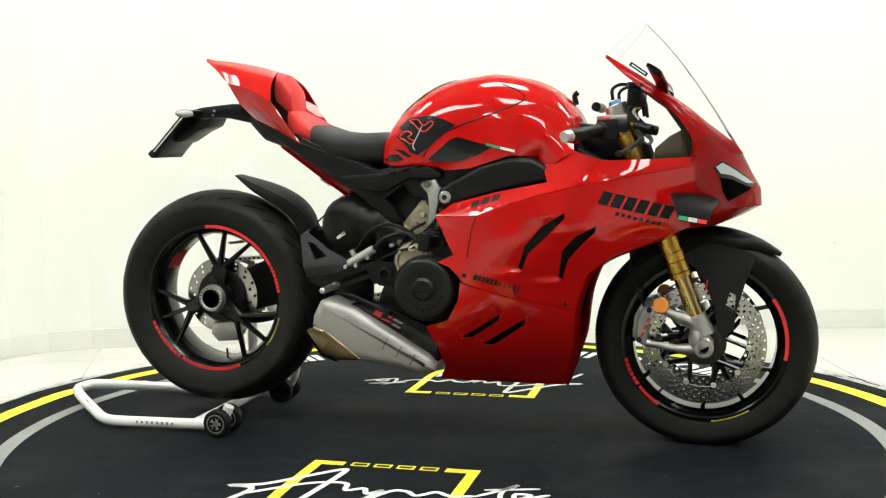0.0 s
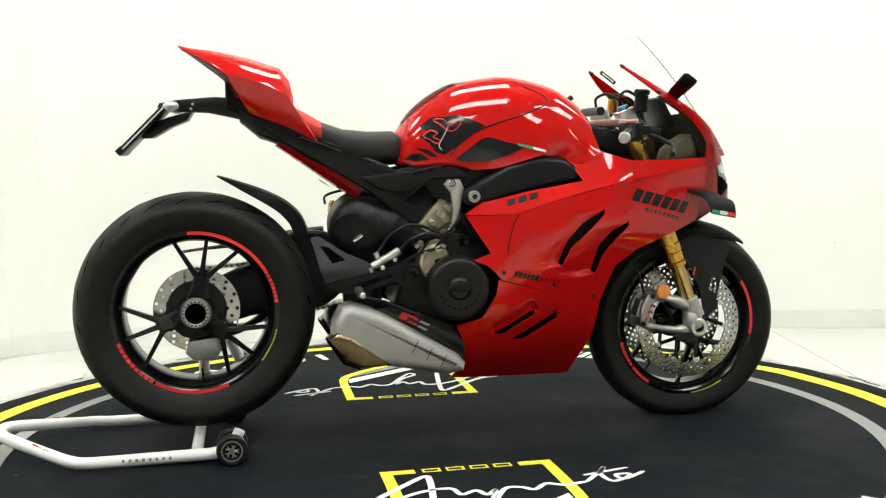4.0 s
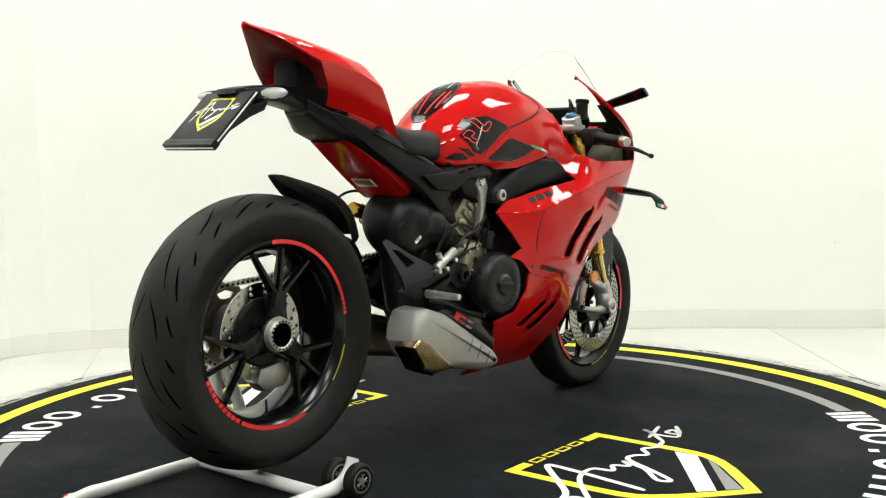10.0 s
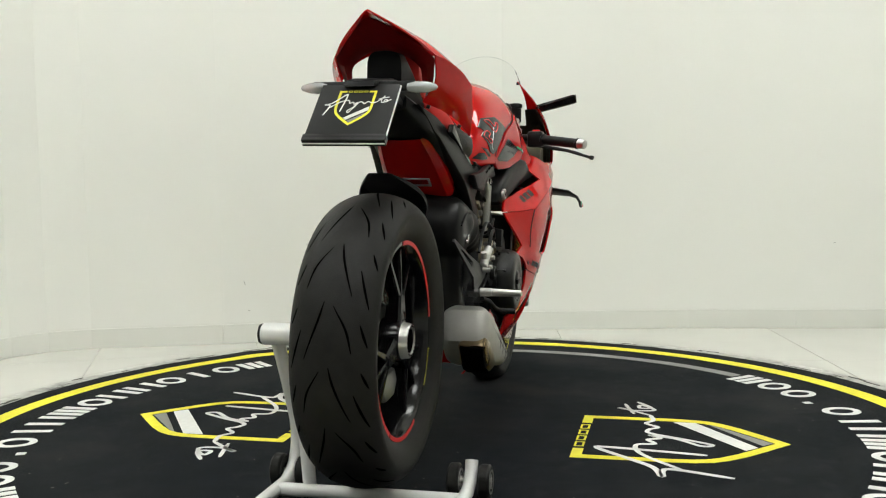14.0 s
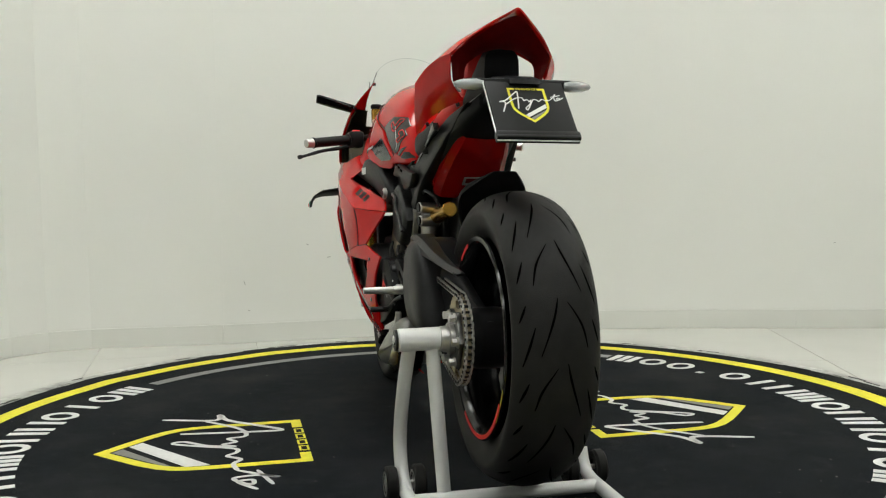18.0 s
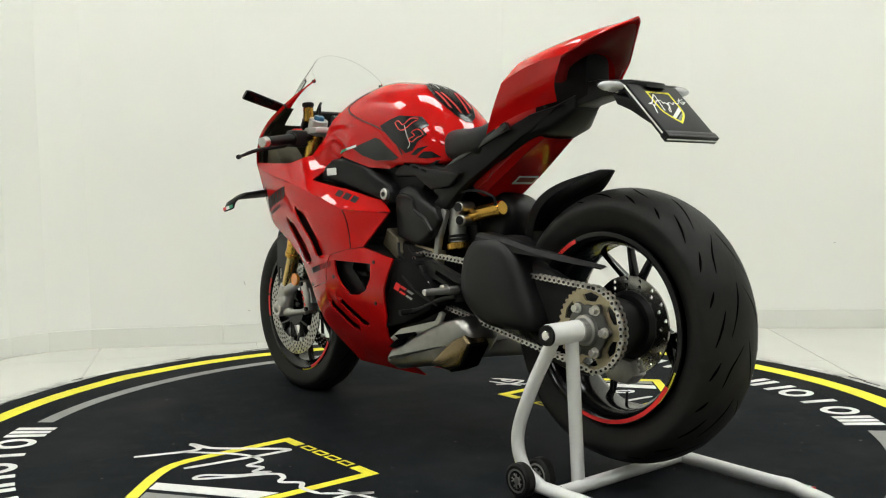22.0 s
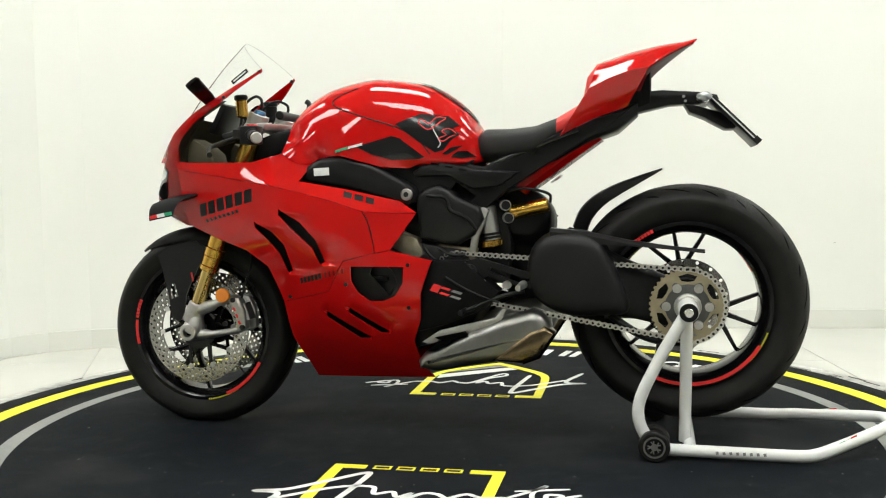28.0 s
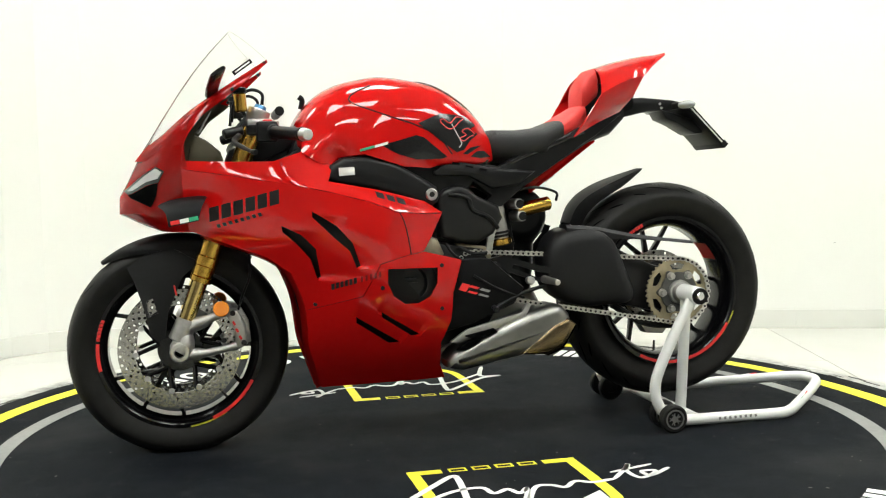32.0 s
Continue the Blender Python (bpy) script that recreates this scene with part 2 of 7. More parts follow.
def sheet(outline, step=0.02, holes=()):
    """A flat triangulated sheet inside the outline, with holes; 2D points and triangles."""
    loops = [resample(outline, step)] + [resample(h, step * 0.6) for h in holes]
    pts, edges = [], []
    for lp in loops:
        k = len(pts)
        pts += lp
        edges += [(k + i, k + (i + 1) % len(lp)) for i in range(len(lp))]
    xs = [p[0] for p in loops[0]]
    zs = [p[1] for p in loops[0]]
    row = 0
    z = min(zs) + step / 2
    while z < max(zs):
        x = min(xs) + (step / 2 if row % 2 else 0)
        while x < max(xs):
            p = (x, z)
            if inside(p, loops[0]) and edge_dist(p, loops[0]) > step * 0.45:
                if not any(inside(p, h) or edge_dist(p, h) < step * 0.45 for h in loops[1:]):
                    pts.append(p)
            x += step
        z += step * 0.87
        row += 1
    vs, _, fs, *_ = delaunay_2d_cdt([Vector(p) for p in pts], edges, [], 0, 1e-6)
    tris = []
    for f in fs:
        c = (sum(vs[i][0] for i in f) / len(f), sum(vs[i][1] for i in f) / len(f))
        if inside(c, loops[0]) and not any(inside(c, h) for h in loops[1:]):
            tris.append(f)
    return vs, tris


class Surf:
    """A smooth half-width over the side view, through a few (x, z, half-width) stations."""

    def __init__(self, stations, soft=1e-4):
        P = np.array(stations, float)
        self.p = P[:, :2]
        n = len(P)
        K = self.kern(np.hypot(P[:, None, 0] - P[None, :, 0], P[:, None, 1] - P[None, :, 1])) + np.eye(n) * soft
        Q = np.hstack([np.ones((n, 1)), self.p])
        A = np.block([[K, Q], [Q.T, np.zeros((3, 3))]])
        self.w = np.linalg.solve(A, np.concatenate([P[:, 2], np.zeros(3)]))

    def kern(self, r):
        return r * r * np.log(r + 1e-9)

    def __call__(self, x, z):
        r = np.hypot(self.p[:, 0] - x, self.p[:, 1] - z)
        n = len(r)
        return float(self.kern(r) @ self.w[:n] + self.w[n] + self.w[n + 1] * x + self.w[n + 2] * z)


def shell(bm, outline, surf, side, thick=0.006, step=0.02, holes=(), lift=0.0):
    """A curved panel: the outline in the side view laid on surf, on one side of the machine, with thickness inwards."""
    vs, tris = sheet(outline, step, holes)
    outer = [bm.verts.new((v[0], side * (surf(v[0], v[1]) + lift), v[1])) for v in vs]
    inner = [bm.verts.new((v[0], side * (surf(v[0], v[1]) + lift - thick), v[1])) for v in vs]
    count = {}
    for f in tris:
        bm.faces.new([outer[i] for i in f])
        bm.faces.new([inner[i] for i in reversed(f)])
        for i in range(3):
            e = (f[i], f[(i + 1) % 3])
            count[e] = count.get(e, 0) + 1
    for (a, b) in list(count):
        if (b, a) not in count:
            bm.faces.new((outer[a], inner[a], inner[b], outer[b]))
    for v in outer + inner:
        if not v.link_faces:
            bm.verts.remove(v)


def loft(bm, sections, cap=True):
    """Skins closed rings of equal count."""
    vs = faces_from(bm, sections, closed_u=True)
    if cap:
        for row in (vs[0], vs[-1]):
            try:
                bm.faces.new(row)
            except ValueError:
                pass


def ring_x(x, zt, zb, w, top=2.2, low=2.6, n=28, zmid=None, yc=0.0):
    """A cross-section at x: half-width w, from zb to zt, rounder or squarer by its exponents."""
    zm = (zt + zb) / 2 if zmid is None else zmid
    out = []
    for k in range(n):
        a = 2 * math.pi * k / n
        c, s = math.cos(a), math.sin(a)
        e = top if s >= 0 else low
        y = w * math.copysign(abs(c) ** (2 / e), c)
        z = zm + (zt - zm if s >= 0 else zm - zb) * math.copysign(abs(s) ** (2 / e), s)
        out.append(Vector((x, yc + y, z)))
    return out


def mirror_pair(build, parent, name, material, label="", smooth=35):
    """One part for each side; build(bm, side) with side -1 right and 1 left."""
    obs = []
    for side in (-1, 1):
        bm = bmesh.new()
        build(bm, side)
        obs.append(part(name, bm, material, parent, label, smooth))
    return obs


def thing(name, label, category, group=""):
    return tagged(new(name), label, category, group)

# ---- the room: a faceted white wall round the turntable ----
FLOOR_Z = -0.045
WALL_LINE = [(-3.2, -0.45), (-2.06, 1.33), (-1.96, 1.50), (-1.84, 1.63), (-1.66, 1.70), (-1.05, 1.77), (0.32, 2.06), (1.25, 2.02), (2.3, 1.92),
             (3.6, 0.9)]
WALL_H = 3.4


def strip_wall(name, line, z0, z1, thick, material, label):
    bm = bmesh.new()
    n = len(line)
    outs = []
    for i in range(n):
        a, b = Vector(line[max(i - 1, 0)]), Vector(line[min(i + 1, n - 1)])
        d = (b - a).normalized()
        outs.append((line[i][0] - d.y * thick, line[i][1] + d.x * thick))
    rows = []
    for i in range(n):
        x, y = line[i]
        X, Y = outs[i]
        rows.append([(x, y, z0), (x, y, z1), (X, Y, z1), (X, Y, z0)])
    vs = faces_from(bm, rows, closed_u=True)
    bm.faces.new(vs[0])
    bm.faces.new(vs[-1])
    return tagged(mesh_object(name, bm, material, None, "", 0), label, "wall" if z1 > 1 else "skirting", "", "structure")


north = strip_wall("wall_north", WALL_LINE, FLOOR_Z - 0.2, WALL_H, 0.15, WALL, "smooth white painted showroom wall in wide facets")
# added out of view: side walls, south wall and ceiling that shape the reflections
strip_wall("wall_west", [(-5.2, -6.0), (-4.6, -2.0), (-3.215, -0.46)], FLOOR_Z - 0.2, WALL_H, 0.15, SIDE_WALL, "plain pale grey side wall, unseen, added to close the room")
strip_wall("wall_east", [(3.61, 0.89), (4.6, -2.0), (5.2, -6.0)], FLOOR_Z - 0.2, WALL_H, 0.15, SIDE_WALL, "plain pale grey side wall, unseen, added to close the room")
bm = bmesh.new()
block(bm, (-5.3, -6.15, FLOOR_Z - 0.2), (5.3, -6.0, WALL_H))
tagged(mesh_object("wall_south", bm, DARK_WALL, None, "", 0), "dark grey wall added unseen behind the tripod for dark reflections", "wall", "", "structure")
bm = bmesh.new()
block(bm, (-5.6, -6.4, WALL_H), (5.6, 2.6, WALL_H + 0.15))
tagged(mesh_object("ceiling", bm, CEIL, None, "", 0), "plain pale grey ceiling, unseen, added to close the room", "ceiling", "", "structure")
bm = bmesh.new()
block(bm, (-5.6, -6.4, FLOOR_Z - 0.2), (5.6, 2.6, FLOOR_Z - 0.006))
floor = tagged(mesh_object("floor", bm, GROUT, None, "", 0), "white polished square floor tiles with thin grout", "floor", "", "structure")

# floor tiles in two fields, each with thin joints; they meet under the turntable
def clipped(poly, side, x0):
    """The part of a polygon on one side of the line x = x0."""
    out = []
    for p, q in zip(poly, poly[1:] + poly[:1]):
        a, b = side * (p[0] - x0), side * (q[0] - x0)
        if a >= 0:
            out.append(p)
        if (a < 0) != (b < 0):
            f = a / (a - b)
            out.append((x0, p[1] + (q[1] - p[1]) * f))
    return out


for side, size, ox, oy, lean in ((-1, 0.72, -1.550, 1.40, 13.0), (1, 1.05, 1.600, 1.13, -2.0)):
    for i in range(-12, 12):
        for j in range(-12, 12):
            poly = []
            for u, v in ((0, 0), (1, 0), (1, 1), (0, 1)):
                x, y = (i + u) * size + (0.0013 if u == 0 else -0.0013), (j + v) * size + (0.0013 if v == 0 else -0.0013)
                c, w = math.cos(radians(lean)), math.sin(radians(lean))
                poly.append((ox + x * c - y * w, oy + x * w + y * c))
            if max(abs(p[0]) for p in poly) > 5.5 or min(p[1] for p in poly) < -6.3 or max(p[1] for p in poly) > 2.9:
                continue
            poly = clipped(poly, side, side * 0.0013)
            if len(poly) > 2:
                bm = bmesh.new()
                prism(bm, poly, FLOOR_Z - 0.02, FLOOR_Z, 0, "xy")
                part("tile", bm, FLOOR, floor, "", 0)

# skirting tiles along the wall, with thin joints
skirting = None
for i in range(0, len(WALL_LINE) - 1):
    a, b = Vector(WALL_LINE[i]), Vector(WALL_LINE[i + 1])
    d = (b - a).normalized()
    nrm = Vector((d.y, -d.x))
    k = max(1, round((b - a).length / 0.6))
    step = (b - a).length / k
    for j in range(k):
        p = a + d * (j * step + 0.0004) + nrm * 0.004
        q = a + d * ((j + 1) * step - 0.0004) + nrm * 0.004
        bm = bmesh.new()
        pr = [(p.x, p.y), (q.x, q.y), (q.x + nrm.x * 0.009, q.y + nrm.y * 0.009), (p.x + nrm.x * 0.009, p.y + nrm.y * 0.009)]
        prism(bm, pr, FLOOR_Z, FLOOR_Z + 0.092, 0.0015, "xy", 1)
        if skirting is None:
            skirting = tagged(mesh_object("baseboard", bm, SKIRT, None, "", 0), "pale grey ceramic skirting tiles along the wall", "skirting", "", "structure")
        else:
            part("skirting_tile", bm, SKIRT, skirting, "", 0)

# faint scuffs on the wall
SCUFF = mat("wall_scuff", (0.42, 0.41, 0.38), 0.8, 0, 0, 0.15, 200)
for x, y, z, turn_z, tilt, half in ((-0.947, 1.792, 0.244, 12.0, 75, 0.011), (-0.647, 1.855, 0.420, 12.0, 35, 0.007), (-0.549, 1.876, 0.356, 12.0, -8, 0.009), (-0.93, 1.795, 0.109, 12.0, 10, 0.005), (1.956, 1.953, 0.382, -5.4, 0, 0.005)):
    bm = bmesh.new()
    pr = [(half * math.cos(a) * (1 + 0.2 * math.sin(3 * a)), 0.0022 * math.sin(a) * (1 + 0.3 * math.cos(2 * a))) for a in [2 * math.pi * k / 12 for k in range(12)]]
    prism(bm, pr, -0.0012, 0.002)
    for v in bm.verts:
        v.co = pose(x, y, z, 0, 0, turn_z) @ pose(0, 0, 0, 0, tilt, 0) @ v.co
    part("scuff", bm, SCUFF, north, "faint grey scuff on the paint", 0)

# ceiling lights
LIGHTS = [(x, y) for y in (-3.6, -1.5, 0.6) for x in (-2.4, 0.0, 2.4)]
first = None
for x, y in LIGHTS:
    if first is None:
        first = thing("ceiling_light", "white rectangular ceiling light panel, lit", "ceiling light", "ceiling lights")
        bm = bmesh.new()
        for sx in (-1, 1):
            block(bm, (sx * 0.62 - 0.02, -0.34, -0.05), (sx * 0.62 + 0.02, 0.34, 0))
            block(bm, (-0.60, sx * 0.325 - 0.015, -0.05), (0.60, sx * 0.325 + 0.015, 0))
        part("frame", bm, WHITE_PAINT, first)
        bm = bmesh.new()
        block(bm, (-0.595, -0.30, -0.04), (0.595, 0.30, -0.03))
        part("diffuser", bm, LAMP, first, "glowing white diffuser")
        first.matrix_basis = pose(x, y, WALL_H - 0.001)
    else:
        copy_thing(first, pose(x, y, WALL_H - 0.001))

# ---- the turntable with its printed mat ----
turntable = thing("turntable", "round turntable with black printed mat and yellow ring", "turntable")
bm = bmesh.new()
lathe(bm, [(FLOOR_Z, 1.50), (FLOOR_Z, 1.640), (-0.012, 1.640), (-0.007, 1.635), (-0.0065, 1.50)], seg=160, close=True, axis="z")
surround = tagged(mesh_object("trim", bm, RIM_METAL), "worn pale painted steel edge round the turntable", "trim", "", "structure")


def mat_edge(x, y):
    """How far the laid mat creeps outwards at a bearing: it lies a little off, with three small ripples at its edge."""
    a = math.degrees(math.atan2(y, x))
    out = 0.004 * math.sin(radians(2 * a + 40)) + 0.003 * math.sin(radians(5 * a))
    for mid, wide, high in ((-92, 26, 0.028), (160, 24, 0.012), (8, 22, 0.012), (80, 26, -0.010), (18, 3.2, 0.013), (47, 3.0, 0.014), (174, 3.6, 0.012), (-150, 9, -0.006), (120, 12, -0.005)):
        d = (a - mid + 180) % 360 - 180
        out += high * math.exp(-(d / wide) ** 2)
    return out


def creep(bm):
    for v in bm.verts:
        r = math.hypot(v.co.x, v.co.y)
        if r > 1.30:
            k = 1 + mat_edge(v.co.x, v.co.y) * min(1, (r - 1.30) / 0.20) / r
            v.co.x, v.co.y = v.co.x * k, v.co.y * k


bm = bmesh.new()
lathe(bm, [(-0.04, 0.001), (-0.04, 1.46), (-0.005, 1.50), (-0.005, 1.547), (-0.0015, 1.548), (0.0, 1.544), (0.0, 1.45), (0.0, 1.40), (0.0, 1.30), (0.0, 0.001)], seg=360, close=True, axis="z")
creep(bm)
part("mat", bm, MAT_CLOTH, turntable, "matt black printed mat, dusty and scuffed")


def ring_arc(bm, r0, r1, a0, a1, z0=0.0, z1=0.0008, step=1.5):
    n = max(2, int(abs(a1 - a0) / step))
    full = abs(a1 - a0) >= 359.9
    rows = []
    for i in range(n if full else n + 1):
        a = radians(a0 + (a1 - a0) * i / n)
        c, s = math.cos(a), math.sin(a)
        rows.append([(r0 * c, r0 * s, z0), (r0 * c, r0 * s, z1), (r1 * c, r1 * s, z1), (r1 * c, r1 * s, z0)])
    vs = faces_from(bm, rows, closed_u=True, closed_v=full)
    if not full:
        bm.faces.new(vs[0])
        bm.faces.new(vs[-1])


bm = bmesh.new()
ring_arc(bm, 1.403, 1.464, 0, 360, step=1.0)
creep(bm)
part("yellow_ring", bm, YELLOW_INK, turntable, "bright yellow printed ring")
for a0 in (-45.5, 134.5):
    bm = bmesh.new()
    ring_arc(bm, 1.235, 1.285, a0, a0 + 91)
    part("grey_arc", bm, GREY_INK, turntable, "grey printed arc")


CHIP = mat("dark_scuff", (0.055, 0.050, 0.042), 0.8, 0, 0, 0.4, 90)
random.seed(5)
for k in range(150):
    a = random.uniform(0, 360)
    r = random.choice((1.556, 1.563, 1.572, 1.582, 1.590, 1.602, 1.615))
    bm = bmesh.new()
    ring_arc(bm, r, r + random.uniform(0.0025, 0.008), a, a + random.uniform(0.5, 3.6), -0.0075, -0.0058, 0.4)
    for v in bm.verts:
        v.co.x += random.uniform(-0.0015, 0.0015)
        v.co.y += random.uniform(-0.0015, 0.0015)
    part("scuff", bm, CHIP, surround, "", 0)


def radial_bar(bm, r0, r1, a0, a1, lean=0.0, z1=0.0009):
    """A printed bar across the lettering band, from angle a0 to a1, leaning by some degrees to its outer end."""
    pts = []
    for r, s in ((r0, 0), (r1, lean)):
        for a in ((a0, a1) if r == r0 else (a1, a0)):
            b = radians(a + s)
            pts.append((r * math.cos(b), r * math.sin(b)))
    prism(bm, pts, 0.0, z1, 0, "xy")


def oval_ring(bm, rc, ac, hr, ha, w, z1=0.0009, n=28):
    rows = []
    for k in range(n):
        t = 2 * math.pi * k / n
        row = []
        for g, z in ((1, 0.0), (1, z1), (0, z1), (0, 0.0)):
            r = rc + (hr - (0 if g else w)) * math.sin(t)
            a = radians(ac + (ha - (0 if g else w / rc * 57.3)) * math.cos(t))
            row.append((r * math.cos(a), r * math.sin(a), z))
        rows.append(row)
    faces_from(bm, rows, closed_u=True, closed_v=True)


# the printed band: plain bars and rings
PATTERN = (3, 0, 1, 0, 2, 2, 0, 3, 2, 1, 0, -1, 0, 0, 3)
for base in (48.0, -132.0):
    for i, k in enumerate(PATTERN):
        a = base + 5.75 * (i + 0.5)
        bm = bmesh.new()
        r0, r1 = 1.19, 1.31
        if k == 0:
            oval_ring(bm, 1.25, a, 0.06, 2.3, 0.022)
        elif k == -1:
            radial_bar(bm, r0, r0 + 0.026, a - 0.6, a + 0.6)
        else:
            for j in range(k):
                c = a + (j - (k - 1) / 2) * (3.6 / max(1, k - 1) if k > 1 else 0)
                radial_bar(bm, r0, r1, c - 0.62, c + 0.62)
        part("printed_shape", bm, WHITE_INK, turntable, "white printed shape of the band", 0)


def flat_stroke(bm, pts, w, z0, z1, n=6, taper=0.4):
    """A printed line of width w along points of the mat."""
    P = spline([(p[0], p[1], 0) for p in pts], n)
    rows = []
    k = len(P)
    for i in range(k):
        t = (P[min(i + 1, k - 1)] - P[max(i - 1, 0)]).normalized()
        s = Vector((-t.y, t.x, 0)) * w * 0.5 * (1 - taper * (1 if i in (0, k - 1) else 0))
        a, b = P[i] + s, P[i] - s
        rows.append([(a.x, a.y, z0), (a.x, a.y, z1), (b.x, b.y, z1), (b.x, b.y, z0)])
    vs = faces_from(bm, rows, closed_u=True)
    bm.faces.new(vs[0])
    bm.faces.new(vs[-1])


def shield(parent, m, s=1.0, h=0.0008):
    """A shield outline with two stripes, four small blocks and a scribbled flourish; u across, v down from the top edge."""
    made = []

    def add(name, bm, material, label):
        for v in bm.verts:
            v.co = m @ Vector((v.co.x * s, v.co.y * s, v.co.z))
        made.append(part(name, bm, material, parent, label, 0))
    half_out = [(0.0, -0.588), (0.08, -0.520), (0.145, -0.462), (0.190, -0.412), (0.213, -0.372), (0.224, -0.325), (0.228, -0.26), (0.228, 0.0), (0.138, 0.0)]
    half_inn = [(0.0, -0.547), (0.07, -0.487), (0.128, -0.434), (0.167, -0.390), (0.186, -0.356), (0.195, -0.315), (0.198, -0.255), (0.198, -0.03), (0.138, -0.03)]
    out = [(-x, z) for x, z in reversed(half_out[1:])] + half_out
    inn = [(-x, z) for x, z in reversed(half_inn[1:])] + half_inn
    bm = bmesh.new()
    ends = faces_from(bm, [[(*o, 0), (*o, h), (*i, h), (*i, 0)] for o, i in zip(out, inn)], closed_u=True)
    bm.faces.new(ends[0])
    bm.faces.new(ends[-1])
    add("shield_outline", bm, YELLOW_INK, "yellow printed shield outline")
    for k in range(4):
        c = -0.095 + 0.063 * k
        bm = bmesh.new()
        for lo, hi in (((c - 0.024, -0.006), (c + 0.024, 0.0)), ((c - 0.024, -0.028), (c + 0.024, -0.022)),
                       ((c - 0.024, -0.0215), (c - 0.018, -0.0065)), ((c + 0.018, -0.0215), (c + 0.024, -0.0065)))[(0 if k != 2 else 0):]:
            prism(bm, [(lo[0], lo[1]), (hi[0], lo[1]), (hi[0], hi[1]), (lo[0], hi[1])], 0, h, 0, "xy")
        add("small_block", bm, YELLOW_INK, "small yellow printed block")
    bm = bmesh.new()
    prism(bm, [(-0.085, -0.463), (0.19, -0.27), (0.19, -0.335), (-0.05, -0.497)], 0, h * 0.9, 0, "xy")
    add("stripe", bm, WHITE_INK, "white printed stripe")
    bm = bmesh.new()
    prism(bm, [(-0.03, -0.512), (0.185, -0.365), (0.158, -0.398), (0.0, -0.54)], 0, h * 0.9, 0, "xy")
    add("stripe", bm, GREY_INK, "grey printed stripe")
    for pts, w in (([(-0.34, -0.42), (-0.29, -0.26), (-0.355, -0.245), (-0.28, -0.22), (-0.20, -0.14), (-0.125, -0.065), (-0.115, -0.10), (-0.135, -0.26), (-0.15, -0.36)], 0.017),
                   ([(-0.30, -0.30), (-0.17, -0.19), (-0.08, -0.17), (-0.06, -0.22), (-0.02, -0.20), (0.0, -0.235), (0.03, -0.20)], 0.014),
                   ([(0.03, -0.20), (0.0, -0.28), (-0.06, -0.345), (-0.045, -0.375), (0.0, -0.30), (0.05, -0.205), (0.09, -0.20), (0.12, -0.225), (0.16, -0.19), (0.20, -0.21), (0.26, -0.20)], 0.014),
                   ([(0.26, -0.20), (0.33, -0.12), (0.34, -0.10), (0.315, -0.15), (0.325, -0.21), (0.37, -0.19), (0.385, -0.165), (0.35, -0.165), (0.36, -0.20), (0.43, -0.155)], 0.013),
                   ([(0.27, -0.15), (0.40, -0.115)], 0.012)):
        bm = bmesh.new()
        flat_stroke(bm, pts, w, h * 0.8, h * 1.5)
        add("flourish", bm, WHITE_INK, "white scribbled flourish")
    return made


shield(turntable, pose(-0.022, -0.405, 0))
shield(turntable, pose(-0.022, 0.415, 0, 0, 0, 180))

# ---- the motorcycle ----
BIKE_Y = 0.0039
bike = thing("motorcycle", "glossy red sports motorcycle with black frame and gold fork", "motorcycle")
RX, RZ = -0.710, 0.390   # rear axle
FX, FZ = 0.758, 0.292    # front axle


def tyre_profile(R, width, rim):
    """Half-round tread down to the bead, as (y, r)."""
    h = width / 2
    out = [(-h * 0.72, rim), (-h * 0.80, rim + 0.006), (-h * 0.90, rim + (R - rim) * 0.28), (-h * 0.985, rim + (R - rim) * 0.48)]
    for k in range(0, 31):
        a = -78 + 156 * k / 30
        y = h * math.sin(radians(a)) / math.sin(radians(78)) * 1.0
        z = R - (h * 0.62) * (1 - math.cos(radians(a)))
        out.append((y, z))
    out += [(h * 0.985, rim + (R - rim) * 0.48), (h * 0.90, rim + (R - rim) * 0.28), (h * 0.80, rim + 0.006), (h * 0.72, rim)]
    return out


def tread_z(R, width, y):
    h = width / 2
    a = math.asin(max(-1, min(1, y / h * math.sin(radians(78)))))
    return R - (h * 0.62) * (1 - math.cos(a))


TYRE_SHIFT = {"rear_wheel": -0.011, "front_wheel": 0.0}   # the tyre sits off the middle of its axle


